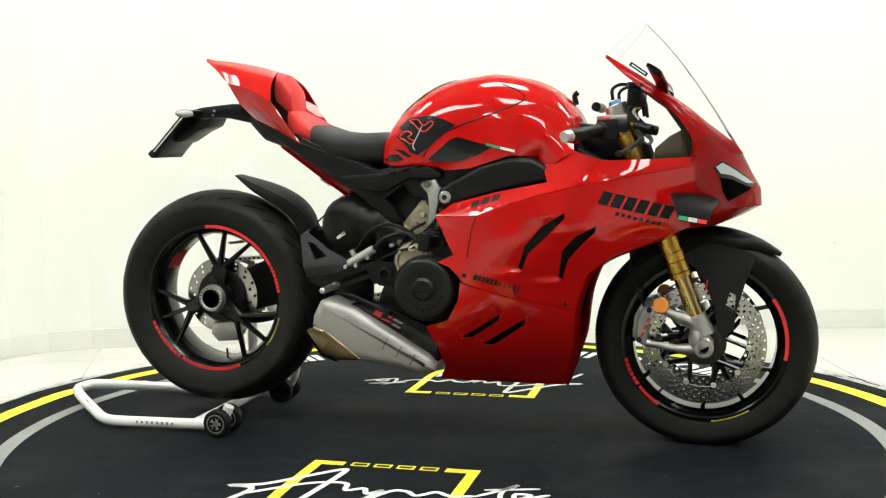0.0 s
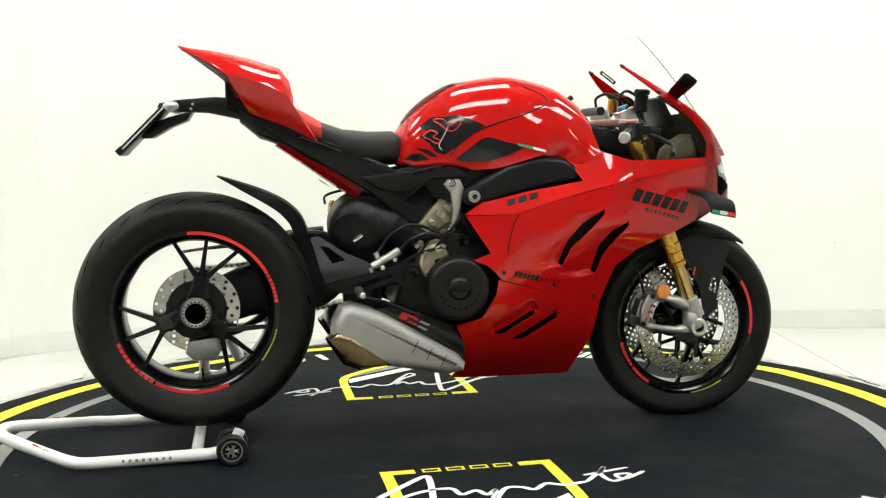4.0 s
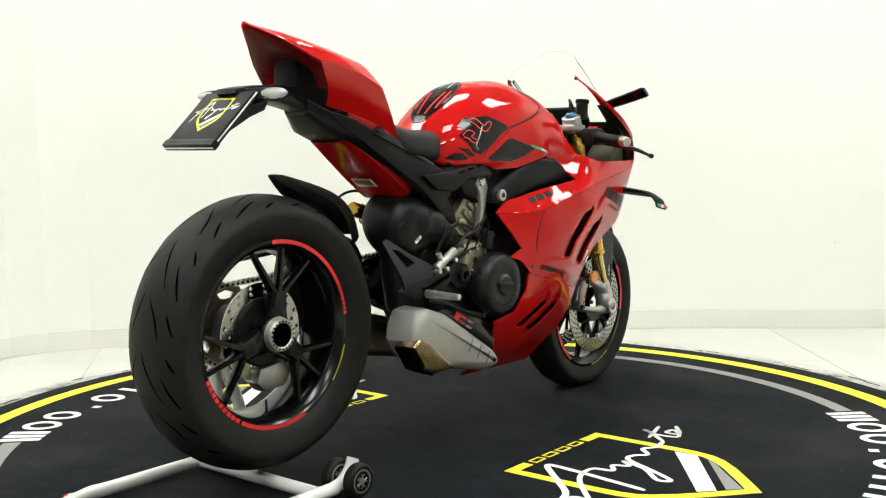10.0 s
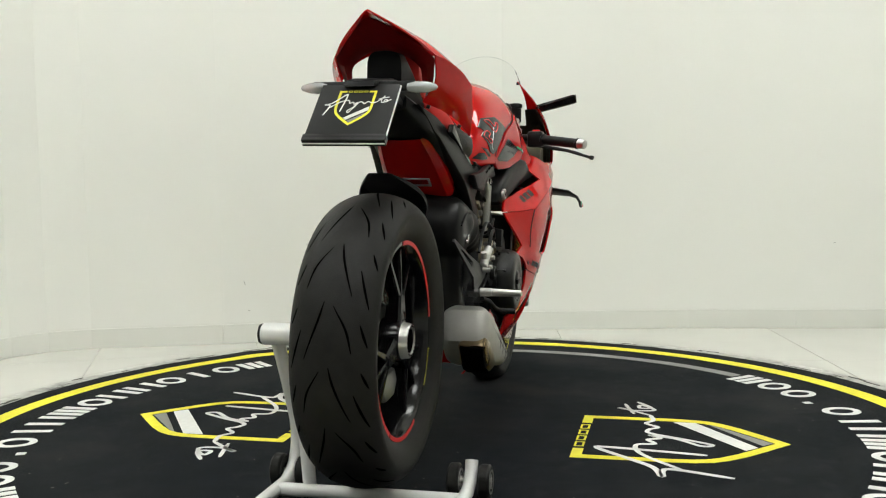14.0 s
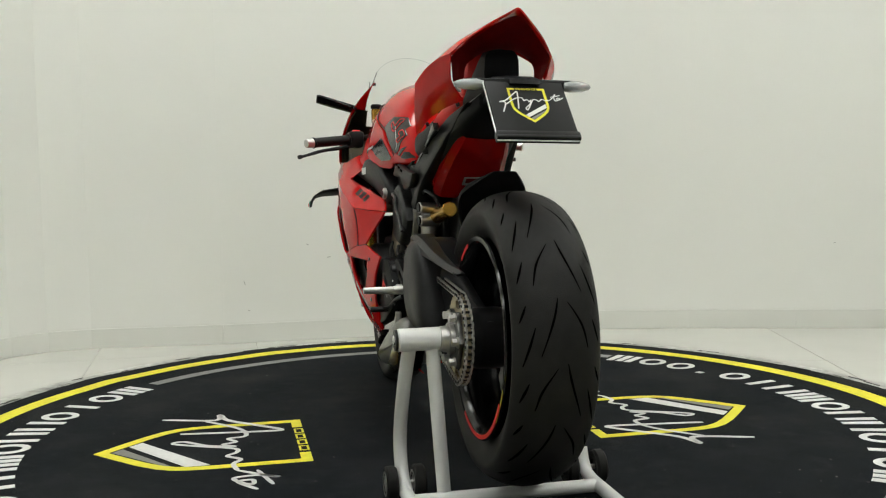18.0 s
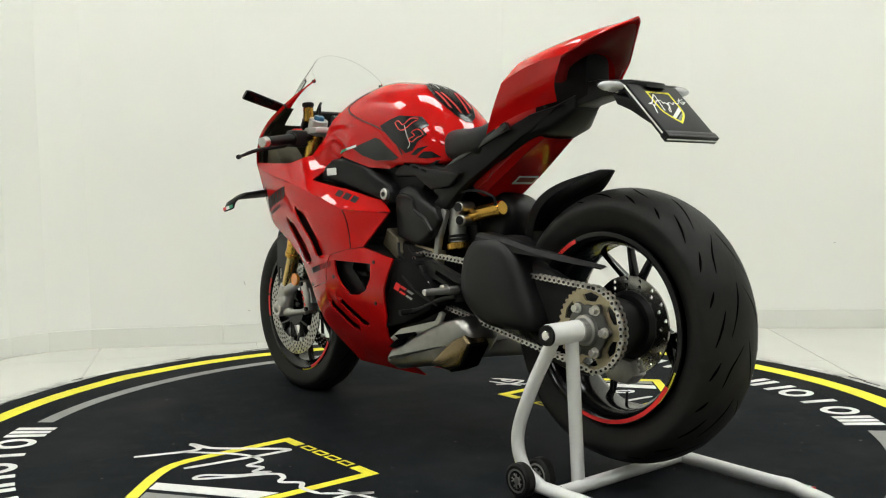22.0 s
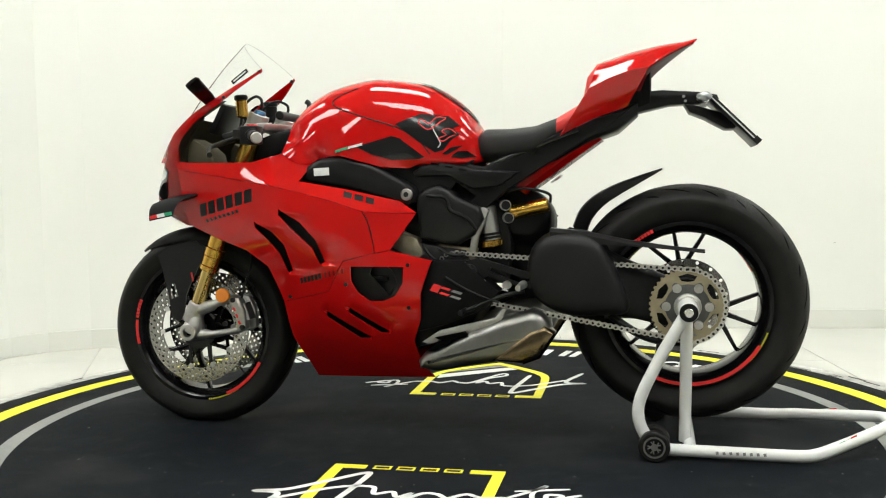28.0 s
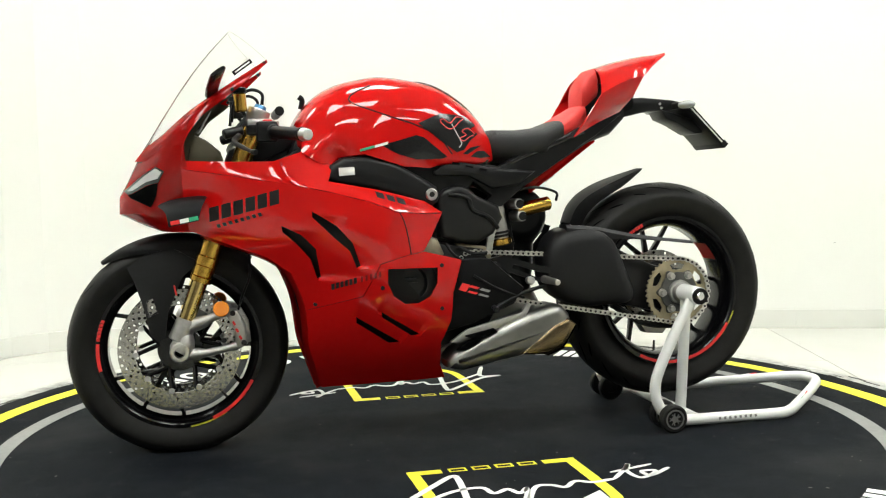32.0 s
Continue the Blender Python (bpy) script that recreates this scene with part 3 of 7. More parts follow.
def wheel(parent, name, X, Z, R, width, rim, rim_w, a0, fan, hub_r, label):
    """Rim with three arms that fork into three spokes; the rim mesh is the part, the rest hangs under it."""
    c = (X, 0, Z)
    bm = bmesh.new()
    h = rim_w / 2
    lathe(bm, [(-h, rim - 0.002), (-h, rim + 0.008), (-h + 0.004, rim + 0.009), (-h + 0.010, rim), (-h * 0.55, rim - 0.017), (h * 0.55, rim - 0.017),
               (h - 0.010, rim), (h - 0.004, rim + 0.009), (h, rim + 0.008), (h, rim - 0.002), (h - 0.006, rim - 0.010), (h * 0.55, rim - 0.024),
               (-h * 0.55, rim - 0.024), (-h + 0.006, rim - 0.010)], c, 96, True)
    w = part(name, bm, WHEEL_BLACK, parent, label)
    bm = bmesh.new()
    lathe(bm, tyre_profile(R, width, rim + 0.004), (X, TYRE_SHIFT[name], Z), 128, True)
    for v in bm.verts:
        v.co.z = max(v.co.z, 0.0012)   # the contact patch
    part("tyre", bm, RUBBER, w, "worn black sports tyre")
    bm = bmesh.new()
    yo = -0.056 if name == "rear_wheel" else 0.0
    lathe(bm, [(-0.022 + yo, hub_r * 0.55), (-0.022 + yo, hub_r * 0.92), (-0.016 + yo, hub_r), (0.05, hub_r * 1.05), (0.05, hub_r * 0.55)], c, 40, True)
    part("hub", bm, WHEEL_BLACK, w)
    for k in range(3):
        a = radians(a0 + 120 * k)
        fork_r = hub_r + (rim - hub_r) * 0.30
        bm = bmesh.new()

        def at(r, ang, y):
            return Vector((X + r * math.cos(ang), y, Z + r * math.sin(ang)))

        def arm(r0, a_0, w0, r1, a_1, w1, d0, d1, y0, y1):
            """A tapering I-shaped arm between two polar points."""
            p, q = at(r0, a_0, y0), at(r1, a_1, y1)
            t = (q - p).normalized()
            n = Vector((-t.z, 0, t.x))
            rows = []
            for s in range(5):
                f = s / 4
                m = p.lerp(q, f)
                ww = w0 + (w1 - w0) * (f ** 0.7)
                dd = d0 + (d1 - d0) * f
                ring = []
                for u, v in ((-1, -0.7), (-0.7, -1), (0.7, -1), (1, -0.7), (1, 0.7), (0.7, 1), (-0.7, 1), (-1, 0.7)):
                    ring.append(m + n * u * ww + Vector((0, 1, 0)) * v * dd)
                rows.append(ring)
            loft(bm, rows)
        arm(hub_r * 0.8, a, 0.030, fork_r, a, 0.020, 0.020, 0.016, yo, yo)
        part("spoke_arm", bm, WHEEL_BLACK, w)
        for d in (-fan, 0, fan):
            bm = bmesh.new()
            arm(fork_r - 0.012, a + radians(d * 0.10), 0.0085, rim - 0.012, a + radians(d), 0.005, 0.014, 0.009, yo, yo * 0.92)
            part("spoke", bm, WHEEL_BLACK, w)
    return w


def disc(parent, X, Z, y, r0, r1, holes, label, material=DISC_STEEL, th=0.005):
    """A drilled brake disc; the holes are real openings."""
    outline = [(r1 * math.cos(2 * math.pi * k / 72), r1 * math.sin(2 * math.pi * k / 72)) for k in range(72)]
    cut = [[(r0 * math.cos(2 * math.pi * k / 48), r0 * math.sin(2 * math.pi * k / 48)) for k in range(48)]]
    for r, n, ph, hr in holes:
        for k in range(n):
            a = 2 * math.pi * (k + ph) / n
            cut.append([(r * math.cos(a) + hr * math.cos(q), r * math.sin(a) + hr * math.sin(q)) for q in (0, 1.05, 2.09, 3.14, 4.19, 5.24)])
    pts, edges = [], []
    for lp in [outline] + cut:
        k = len(pts)
        pts += [Vector(p) for p in lp]
        edges += [(k + i, k + (i + 1) % len(lp)) for i in range(len(lp))]
    vs, _, fs, *_ = delaunay_2d_cdt(pts, edges, [], 0, 1e-7)
    bm = bmesh.new()
    A = [bm.verts.new((X + v[0], y - th / 2, Z + v[1])) for v in vs]
    B = [bm.verts.new((X + v[0], y + th / 2, Z + v[1])) for v in vs]
    half = {}
    for f in fs:
        cx, cz = sum(vs[i][0] for i in f) / 3, sum(vs[i][1] for i in f) / 3
        if not inside((cx, cz), outline) or any(inside((cx, cz), h) for h in cut):
            continue
        bm.faces.new([A[i] for i in f])
        bm.faces.new([B[i] for i in reversed(f)])
        for i in range(3):
            half[(f[i], f[(i + 1) % 3])] = 1
    for a, b in list(half):
        if (b, a) not in half:
            bm.faces.new((A[a], B[a], B[b], A[b]))
    return part("brake_disc", bm, material, parent, label, 30)


rear = wheel(bike, "rear_wheel", RX, RZ, 0.3335, 0.186, 0.222, 0.160, 80, 26, 0.050, "black forged rear wheel with red rim stripes")
front = wheel(bike, "front_wheel", FX, FZ, 0.301, 0.122, 0.217, 0.098, 62, 34, 0.040, "black forged front wheel with red rim stripes")


def rim_stripe(parent, X, Z, r, y, a0, a1, w=0.0045, cuts=0):
    bm = bmesh.new()
    spans = [(a0, a1)]
    if cuts:
        st = (a1 - a0) / cuts
        spans = [(a0 + st * k, a0 + st * (k + 0.8)) for k in range(cuts)]
    for s0, s1 in spans:
        n = max(2, int(abs(s1 - s0) / 3))
        rows = []
        for i in range(n + 1):
            a = radians(s0 + (s1 - s0) * i / n)
            c, s = math.cos(a), math.sin(a)
            sg = math.copysign(0.0012, y)
            rows.append([(X + (r - w) * c, y, Z + (r - w) * s), (X + (r - w) * c, y + sg, Z + (r - w) * s),
                         (X + (r + w) * c, y + sg, Z + (r + w) * s), (X + (r + w) * c, y, Z + (r + w) * s)])
        vs = faces_from(bm, rows, closed_u=True)
        bm.faces.new(vs[0])
        bm.faces.new(vs[-1])
    part("rim_stripe", bm, RED_INK, parent, "red rim stripe")


# ---- bodywork ----
FAIR_BASE = Surf([(0.049, 0.524, .216), (0.034, 0.649, .171), (0.12, 0.69, .222), (0.171, 0.649, .248), (0.10, 0.649, .211), (0.095, 0.546, .218), (0.137, 0.538, .238), (0.10, 0.60, .213), (0.25, 0.66, .260), (0.36, 0.74, .262), (0.30, 0.55, .268), (0.42, 0.60, .266), (0.50, 0.718, .256),
                  (0.672, 0.639, .212), (0.62, 0.58, .208), (0.66, 0.80, .238), (0.50, 0.80, .256), (0.60, 0.757, .246), (0.42, 0.83, .262), (0.34, 0.85, .262), (0.27, 0.83, .250),
                  (0.735, 0.80, .225), (0.73, 0.63, .180), (0.43, 0.40, .195), (0.46, 0.50, .218), (0.12, 0.47, .230), (0.30, 0.45, .240), (0.72, 0.71, .204),
                  (0.41, 0.29, .155), (0.35, 0.20, .085), (0.37, 0.155, .045), (0.0, 0.20, .100), (0.02, 0.16, .055), (0.03, 0.28, .165),
                  (0.20, 0.33, .208), (0.20, 0.22, .128), (0.20, 0.158, .05), (0.07, 0.36, .208)], 1.2e-3)
CREASE = [(0.0, 0.648), (0.10, 0.650), (0.171, 0.656), (0.257, 0.686), (0.35, 0.711), (0.45, 0.734), (0.60, 0.759), (0.72, 0.778)]
VENT_LINES = (((0.508, 0.288), (0.556, 0.307), (0.593, 0.347), (0.652, 0.405)), ((0.482, 0.391), (0.538, 0.409), (0.579, 0.445), (0.614, 0.482)))
SLOT_LINES = (((0.105, 0.314), (0.230, 0.392)), ((0.161, 0.295), (0.299, 0.381)))


def along(pairs, t):
    for a, b in zip(pairs[:-1], pairs[1:]):
        if t <= b[0] or b is pairs[-1]:
            return a[1] + (b[1] - a[1]) * (t - a[0]) / (b[0] - a[0])


def ease(f):
    f = max(0.0, min(1.0, f))
    return f * f * (3 - 2 * f)


def FAIR(x, z):
    """The fairing's half-width: a smooth body with a shoulder crease, blades raised before the vents."""
    y = FAIR_BASE(x, z)
    over = z - along(CREASE, x)
    if over > 0:
        slope = 0.80 + 0.25 * max(0.0, min(1.0, (0.45 - x) / 0.1)) - 0.36 * ease((x - 0.36) / 0.22) - 0.26 * ease((x - 0.66) / 0.07)
        y -= slope * max(0.0, over - 0.002)
    for line in VENT_LINES:
        fade = ease((z - line[0][0] + 0.004) / 0.012) * ease((line[-1][0] + 0.004 - z) / 0.022)
        d = x - along(line, min(max(z, line[0][0]), line[-1][0]))
        if d < 0:
            y -= fade * 0.017 * math.exp(d / 0.040)
        else:
            y += fade * 0.003 * math.exp(-d / 0.040)
    for (x0, z0), (x1, z1) in SLOT_LINES:
        run = math.hypot(x1 - x0, z1 - z0)
        ux, uz = (x1 - x0) / run, (z1 - z0) / run
        t, d = ((x - x0) * ux + (z - z0) * uz) / run, (z - z0) * ux - (x - x0) * uz
        if d > -0.004 and 0 < t < 1:
            y -= 0.010 * math.exp(-max(0.0, d) / 0.022) * ease(t / 0.07) * ease((1 - t) / 0.07)
    return y


SHOULDER = [(0.034, 0.6500), (0.084, 0.683), (0.217, 0.716), (0.359, 0.742), (0.338, 0.792), (0.265, 0.834), (0.360, 0.848), (0.423, 0.823), (0.502, 0.797),
            (0.60, 0.797), (0.70, 0.80), (0.738, 0.803), (0.736, 0.7807)] + CREASE[:0:-1]
UPPER = [(0.036, 0.6475)] + [(x, z - 0.0013) for x, z in CREASE[1:]] + [(0.736, 0.7794), (0.734, 0.72), (0.722, 0.62), (0.615, 0.578), (0.526, 0.545), (0.462, 0.499), (0.434, 0.43), (0.424, 0.397),
         (0.27, 0.432), (0.124, 0.472), (0.108, 0.492), (0.086, 0.512), (0.049, 0.525), (0.097, 0.546), (0.066, 0.598)]
LOWER = [(0.116, 0.471), (0.27, 0.4305), (0.424, 0.3955), (0.414, 0.289), (0.372, 0.155), (0.20, 0.158), (0.010, 0.163), (0.04, 0.212), (0.030, 0.284), (0.004, 0.341),
         (0.075, 0.363), (0.111, 0.426)]
VENT_A = [(0.409, 0.664), (0.346, 0.625), (0.303, 0.577), (0.280, 0.514), (0.293, 0.510), (0.312, 0.556), (0.353, 0.593), (0.409, 0.648)]
VENT_B = [(0.488, 0.628), (0.437, 0.602), (0.400, 0.564), (0.385, 0.488), (0.396, 0.484), (0.414, 0.538), (0.450, 0.579), (0.486, 0.612)]
VENT_C = [(0.111, 0.314), (0.222, 0.384), (0.222, 0.370), (0.136, 0.312)]
VENT_D = [(0.167, 0.295), (0.291, 0.373), (0.291, 0.357), (0.198, 0.294)]
UPPER_L = UPPER[:-7] + [(0.275, 0.432), (0.228, 0.518), (0.153, 0.538), (0.100, 0.547), (0.066, 0.598)]
LOWER_L = [(0.098, 0.545), (0.153, 0.5365), (0.2265, 0.516), (0.2735, 0.4305), (0.424, 0.3955), (0.414, 0.289), (0.372, 0.155), (0.20, 0.158), (0.010, 0.163),
           (0.035, 0.21), (0.045, 0.284), (0.02, 0.35), (0.016, 0.428), (-0.013, 0.517)]
WINDOW = [(0.207, 0.503), (0.062, 0.500), (0.064, 0.455), (0.085, 0.42), (0.118, 0.404), (0.158, 0.404), (0.19, 0.428), (0.207, 0.462)]
for side, up, low, lowholes in ((-1, UPPER, LOWER, (VENT_C, VENT_D)), (1, UPPER_L, LOWER_L, (VENT_C, VENT_D, WINDOW))):
    bm = bmesh.new()
    shell(bm, up, FAIR, side, 0.006, 0.008, (VENT_A, VENT_B))
    part("side_fairing", bm, RED, bike, "glossy red side fairing with two long vents")
    bm = bmesh.new()
    shell(bm, SHOULDER, FAIR, side, 0.006, 0.009)
    part("fairing_shoulder", bm, RED, bike, "red shoulder panel over the side fairing")
    bm = bmesh.new()
    shell(bm, low, FAIR, side, 0.006, 0.009, lowholes)
    part("belly_fairing", bm, RED, bike, "glossy red belly fairing with two slanted slots")
    bm = bmesh.new()
    shell(bm, [(0.12, 0.60), (0.20, 0.66), (0.36, 0.70), (0.52, 0.70), (0.56, 0.61), (0.44, 0.50), (0.40, 0.30), (0.33, 0.22), (0.08, 0.28), (0.06, 0.36), (0.16, 0.48)], FAIR_BASE, side, 0.004, 0.03, (), -0.024)
    part("air_duct", bm, BLACK, bike, "black inner air duct behind the vents")

# the fairing's front edge turns inwards beside the wheel
FRONT_EDGE = [(0.372, 0.157), (0.393, 0.222), (0.414, 0.289), (0.420, 0.345), (0.428, 0.41), (0.446, 0.465), (0.470, 0.508), (0.526, 0.545), (0.615, 0.578), (0.69, 0.607)]
for side in (-1, 1):
    bm = bmesh.new()
    rows = []
    for p in spline([(x, z, 0) for x, z in FRONT_EDGE], 4):
        w = FAIR(p.x, p.y)
        deep = min(1.0, w / 0.12)
        rows.append([(p.x - 0.008, side * (w - 0.0064), p.y + 0.002), (p.x - 0.0005, side * (w - 0.0060), p.y), (p.x + 0.006, side * (w - 0.024 * deep), p.y - 0.004), (p.x + 0.011, side * (w - 0.060 * deep), p.y - 0.008)])
    faces_from(bm, rows)
    bmesh.ops.solidify(bm, geom=bm.faces[:], thickness=0.002)
    part("fairing_return", bm, RED, bike, "red inward edge of the side fairing")

OLIVE = mat("olive_plastic", (0.052, 0.045, 0.025), 0.55, 0, 0, 0.2, 50, 0.1, 500, 0.3)
# nose: horizontal sections from the side round the front
bm = bmesh.new()
NOSE = ((0.842, 0.836, 0.728, 0.226, 1.75), (0.80, 0.860, 0.725, 0.226, 1.65), (0.75, 0.884, 0.715, 0.214, 1.6), (0.71, 0.906, 0.70, 0.204, 1.5), (0.665, 0.908, 0.69, 0.194, 1.5),
        (0.64, 0.86, 0.69, 0.184, 1.6), (0.615, 0.80, 0.69, 0.17, 1.7))


def nose_rows(inset):
    rows = []
    for z, xf, xb, w, e in NOSE:
        row = []
        for k in range(25):
            a = math.pi * (k / 24 - 0.5)
            c, s = math.cos(a), math.sin(a)
            row.append((xb + (xf - inset - xb) * abs(c) ** (2 / e), (w - inset) * math.copysign(abs(s) ** (2 / e), s), z + inset * 0.15))
        rows.append(row)
    return rows


faces_from(bm, nose_rows(0))
bmesh.ops.solidify(bm, geom=bm.faces[:], thickness=0.004)
part("nose_fairing", bm, RED, bike, "pointed red nose fairing")
bm = bmesh.new()
faces_from(bm, nose_rows(0.010))
bmesh.ops.solidify(bm, geom=bm.faces[:], thickness=0.003)
part("nose_liner", bm, OLIVE, bike, "dull olive plastic inner side of the nose")
COWL_IN = spline([(0.732, 0.227, 0.800), (0.728, 0.228, 0.842), (0.711, 0.224, 0.877), (0.674, 0.213, 0.922), (0.615, 0.197, 0.967), (0.554, 0.172, 1.018), (0.502, 0.133, 1.066)], 4)
COWL_OUT = spline([(0.858, 0.085, 0.805), (0.828, 0.112, 0.838), (0.775, 0.130, 0.880), (0.724, 0.140, 0.922), (0.655, 0.146, 0.973), (0.585, 0.145, 1.022), (0.504, 0.133, 1.074)], 4)
for side in (-1, 1):
    for inset, name, colour, text in ((0.0, "cowl_panel", RED, "red cowl panel beside the windscreen"), (0.009, "cowl_liner", OLIVE, "dull olive plastic inner side of the cowl")):
        bm = bmesh.new()
        rows = []
        for a, b in zip(COWL_IN, COWL_OUT):
            if inset and a.z > 0.985:
                continue
            row = []
            for k in range(7):
                f = k / 6
                q = a.lerp(b, f)
                bulge = 0.024 * math.sin(math.pi * f) * max(0, min(1, (1.071 - q.z) / 0.12)) * max(0, min(1, (q.z - 0.80) / 0.08))
                row.append((q.x + bulge * 0.55 - inset * 0.5, side * (q.y + bulge - inset), q.z + bulge * 0.2 - inset * 0.3))
            rows.append(row)
        faces_from(bm, rows)
        bmesh.ops.solidify(bm, geom=bm.faces[:], thickness=0.003)
        part(name, bm, colour, bike, text)

# tank
bm = bmesh.new()
T = [(-0.150, 0.868, 0.80, 0.060), (-0.135, 0.880, 0.79, 0.100), (-0.095, 0.935, 0.78, 0.130), (-0.028, 0.990, 0.78, 0.147), (0.039, 1.022, 0.78, 0.159), (0.139, 1.040, 0.79, 0.169),
     (0.206, 1.041, 0.80, 0.175), (0.307, 1.018, 0.81, 0.172), (0.374, 0.980, 0.82, 0.166), (0.415, 0.935, 0.83, 0.150), (0.432, 0.905, 0.84, 0.11)]
T = [tuple(v) for v in spline(T, 4)]
loft(bm, [ring_x(x, zt, zb, w, 2.3, 7.0, 64, zmid=zb + (zt - zb) * 0.25) for x, zt, zb, w in T])
part("fuel_tank", bm, RED, bike, "glossy red rounded fuel tank")

# tail: an upswept hollow shell, open to the front and to the rear
TAIL = [
    [(-0.370, 0.156, 0.858), (-0.410, 0.170, 0.920), (-0.449, 0.176, 0.982), (-0.468, 0.112, 1.045), (-0.488, 0.0, 1.074)],
    [(-0.435, 0.140, 0.893), (-0.470, 0.157, 0.945), (-0.505, 0.164, 1.010), (-0.535, 0.098, 1.066), (-0.548, 0.0, 1.093)],
    [(-0.495, 0.114, 0.918), (-0.526, 0.134, 0.965), (-0.560, 0.145, 1.030), (-0.598, 0.083, 1.082), (-0.610, 0.0, 1.107)],
    [(-0.546, 0.078, 0.936), (-0.573, 0.115, 0.980), (-0.606, 0.124, 1.040), (-0.640, 0.066, 1.093), (-0.656, 0.0, 1.115)]]
TIP_END = [[(-0.655, 0.084, 1.078), (-0.690, 0.042, 1.106), (-0.704, 0.0, 1.121)], [(-0.729, 0.017, 1.118), (-0.733, 0.008, 1.125), (-0.736, 0.0, 1.128)]]


def both_halves(half):
    P = [Vector((x, -y, z)) for x, y, z in half]
    return P + [Vector((p.x, -p.y, p.z)) for p in reversed(P[:-1])]


def smooth_grid(rows, n=4):
    return [list(r) for r in zip(*[spline(list(c), n) for c in zip(*rows)])]


def across(rows):
    """Rounds each row between its creases: bottom to crease and crease over the top to crease."""
    out = []
    for r in rows:
        k = len(r)
        if k == 9:
            out.append(spline(r[:3], 4)[:-1] + spline(r[2:7], 4)[:-1] + spline(r[6:], 4))
        else:
            out.append(spline(r, 4))
    return out


bm = bmesh.new()
faces_from(bm, across(smooth_grid([both_halves(r) for r in TAIL])))
faces_from(bm, across(smooth_grid([both_halves(TAIL[3][2:])] + [both_halves(r) for r in TIP_END])))
bmesh.ops.remove_doubles(bm, verts=bm.verts, dist=0.0005)
bmesh.ops.recalc_face_normals(bm, faces=bm.faces)
bmesh.ops.solidify(bm, geom=bm.faces[:], thickness=0.004)
tail = part("tail_fairing", bm, RED, bike, "upswept red tail fairing, open at both ends", 22)
for s in (-1, 1):
    for x, y, z in ((-0.510, 0.082, 0.930), (-0.405, 0.135, 0.886)):
        bm = bmesh.new()
        cyl(bm, (x, s * (y - 0.004), z), (x + 0.001, s * (y + 0.004), z - 0.003), 0.0052, 14)
        part("tail_screw", bm, BLACK, tail)
OUT = spline([(-0.568, 0.108, 0.978), (-0.590, 0.117, 1.018), (-0.604, 0.119, 1.035), (-0.652, 0.078, 1.070), (-0.712, 0.022, 1.106), (-0.722, 0.0, 1.112)], 4)
INN = spline([(-0.585, 0.086, 0.985), (-0.592, 0.083, 1.012), (-0.602, 0.066, 1.030), (-0.610, 0.046, 1.042), (-0.614, 0.02, 1.050), (-0.615, 0.0, 1.052)], 4)
rows = []
for o, i in zip(OUT, INN):
    rows.append([o, o.lerp(i, 0.5) + Vector((-0.006, 0, -0.004)), i])
rows += [[Vector((p.x, -p.y, p.z)) for p in r] for r in reversed(rows[:-1])]
bm = bmesh.new()
faces_from(bm, rows)
bmesh.ops.solidify(bm, geom=bm.faces[:], thickness=0.008)
part("tail_light", bm, RED_DEEP, bike, "dark red horseshoe tail light")
bm = bmesh.new()
loft(bm, [ring_x(x, zt, zb, w, 4, 4, 20) for x, zt, zb, w in ((-0.42, 0.93, 0.87, 0.06), (-0.50, 1.02, 0.90, 0.046), (-0.57, 1.058, 0.925, 0.044), (-0.608, 1.052, 0.94, 0.042), (-0.612, 1.03, 0.95, 0.03))])
part("tail_core", bm, WING, bike, "black plastic tail core")
bm = bmesh.new()
loft(bm, [ring_x(x, zt, zb, w, 2.6, 3, 24) for x, zt, zb, w in ((-0.425, 0.985, 0.93, 0.03), (-0.435, 1.03, 0.93, 0.056), (-0.462, 1.066, 0.95, 0.058), (-0.487, 1.074, 0.97, 0.052), (-0.50, 1.05, 0.98, 0.03))])
part("seat_hump", bm, SEAT_RED, bike, "red padded seat hump")
bm = bmesh.new()
loft(bm, [ring_x(x, zt, zb, w, 2.8, 3, 24) for x, zt, zb, w in ((-0.352, 0.915, 0.85, 0.112), (-0.39, 0.938, 0.86, 0.105), (-0.425, 0.958, 0.87, 0.085), (-0.445, 0.965, 0.89, 0.065), (-0.455, 0.95, 0.90, 0.03))])
part("seat_end", bm, SEAT_RED, bike, "red seat end panel")

# seat
bm = bmesh.new()
S = [(-0.354, 0.915, 0.84, 0.115), (-0.291, 0.893, 0.80, 0.130), (-0.22, 0.886, 0.79, 0.132), (-0.150, 0.887, 0.79, 0.115), (-0.120, 0.868, 0.80, 0.085), (-0.105, 0.845, 0.81, 0.05)]
loft(bm, [ring_x(x, zt, zb, w, 3.2, 3.0, 28) for x, zt, zb, w in S])
part("seat", bm, LEATHER, bike, "low black vinyl rider seat")

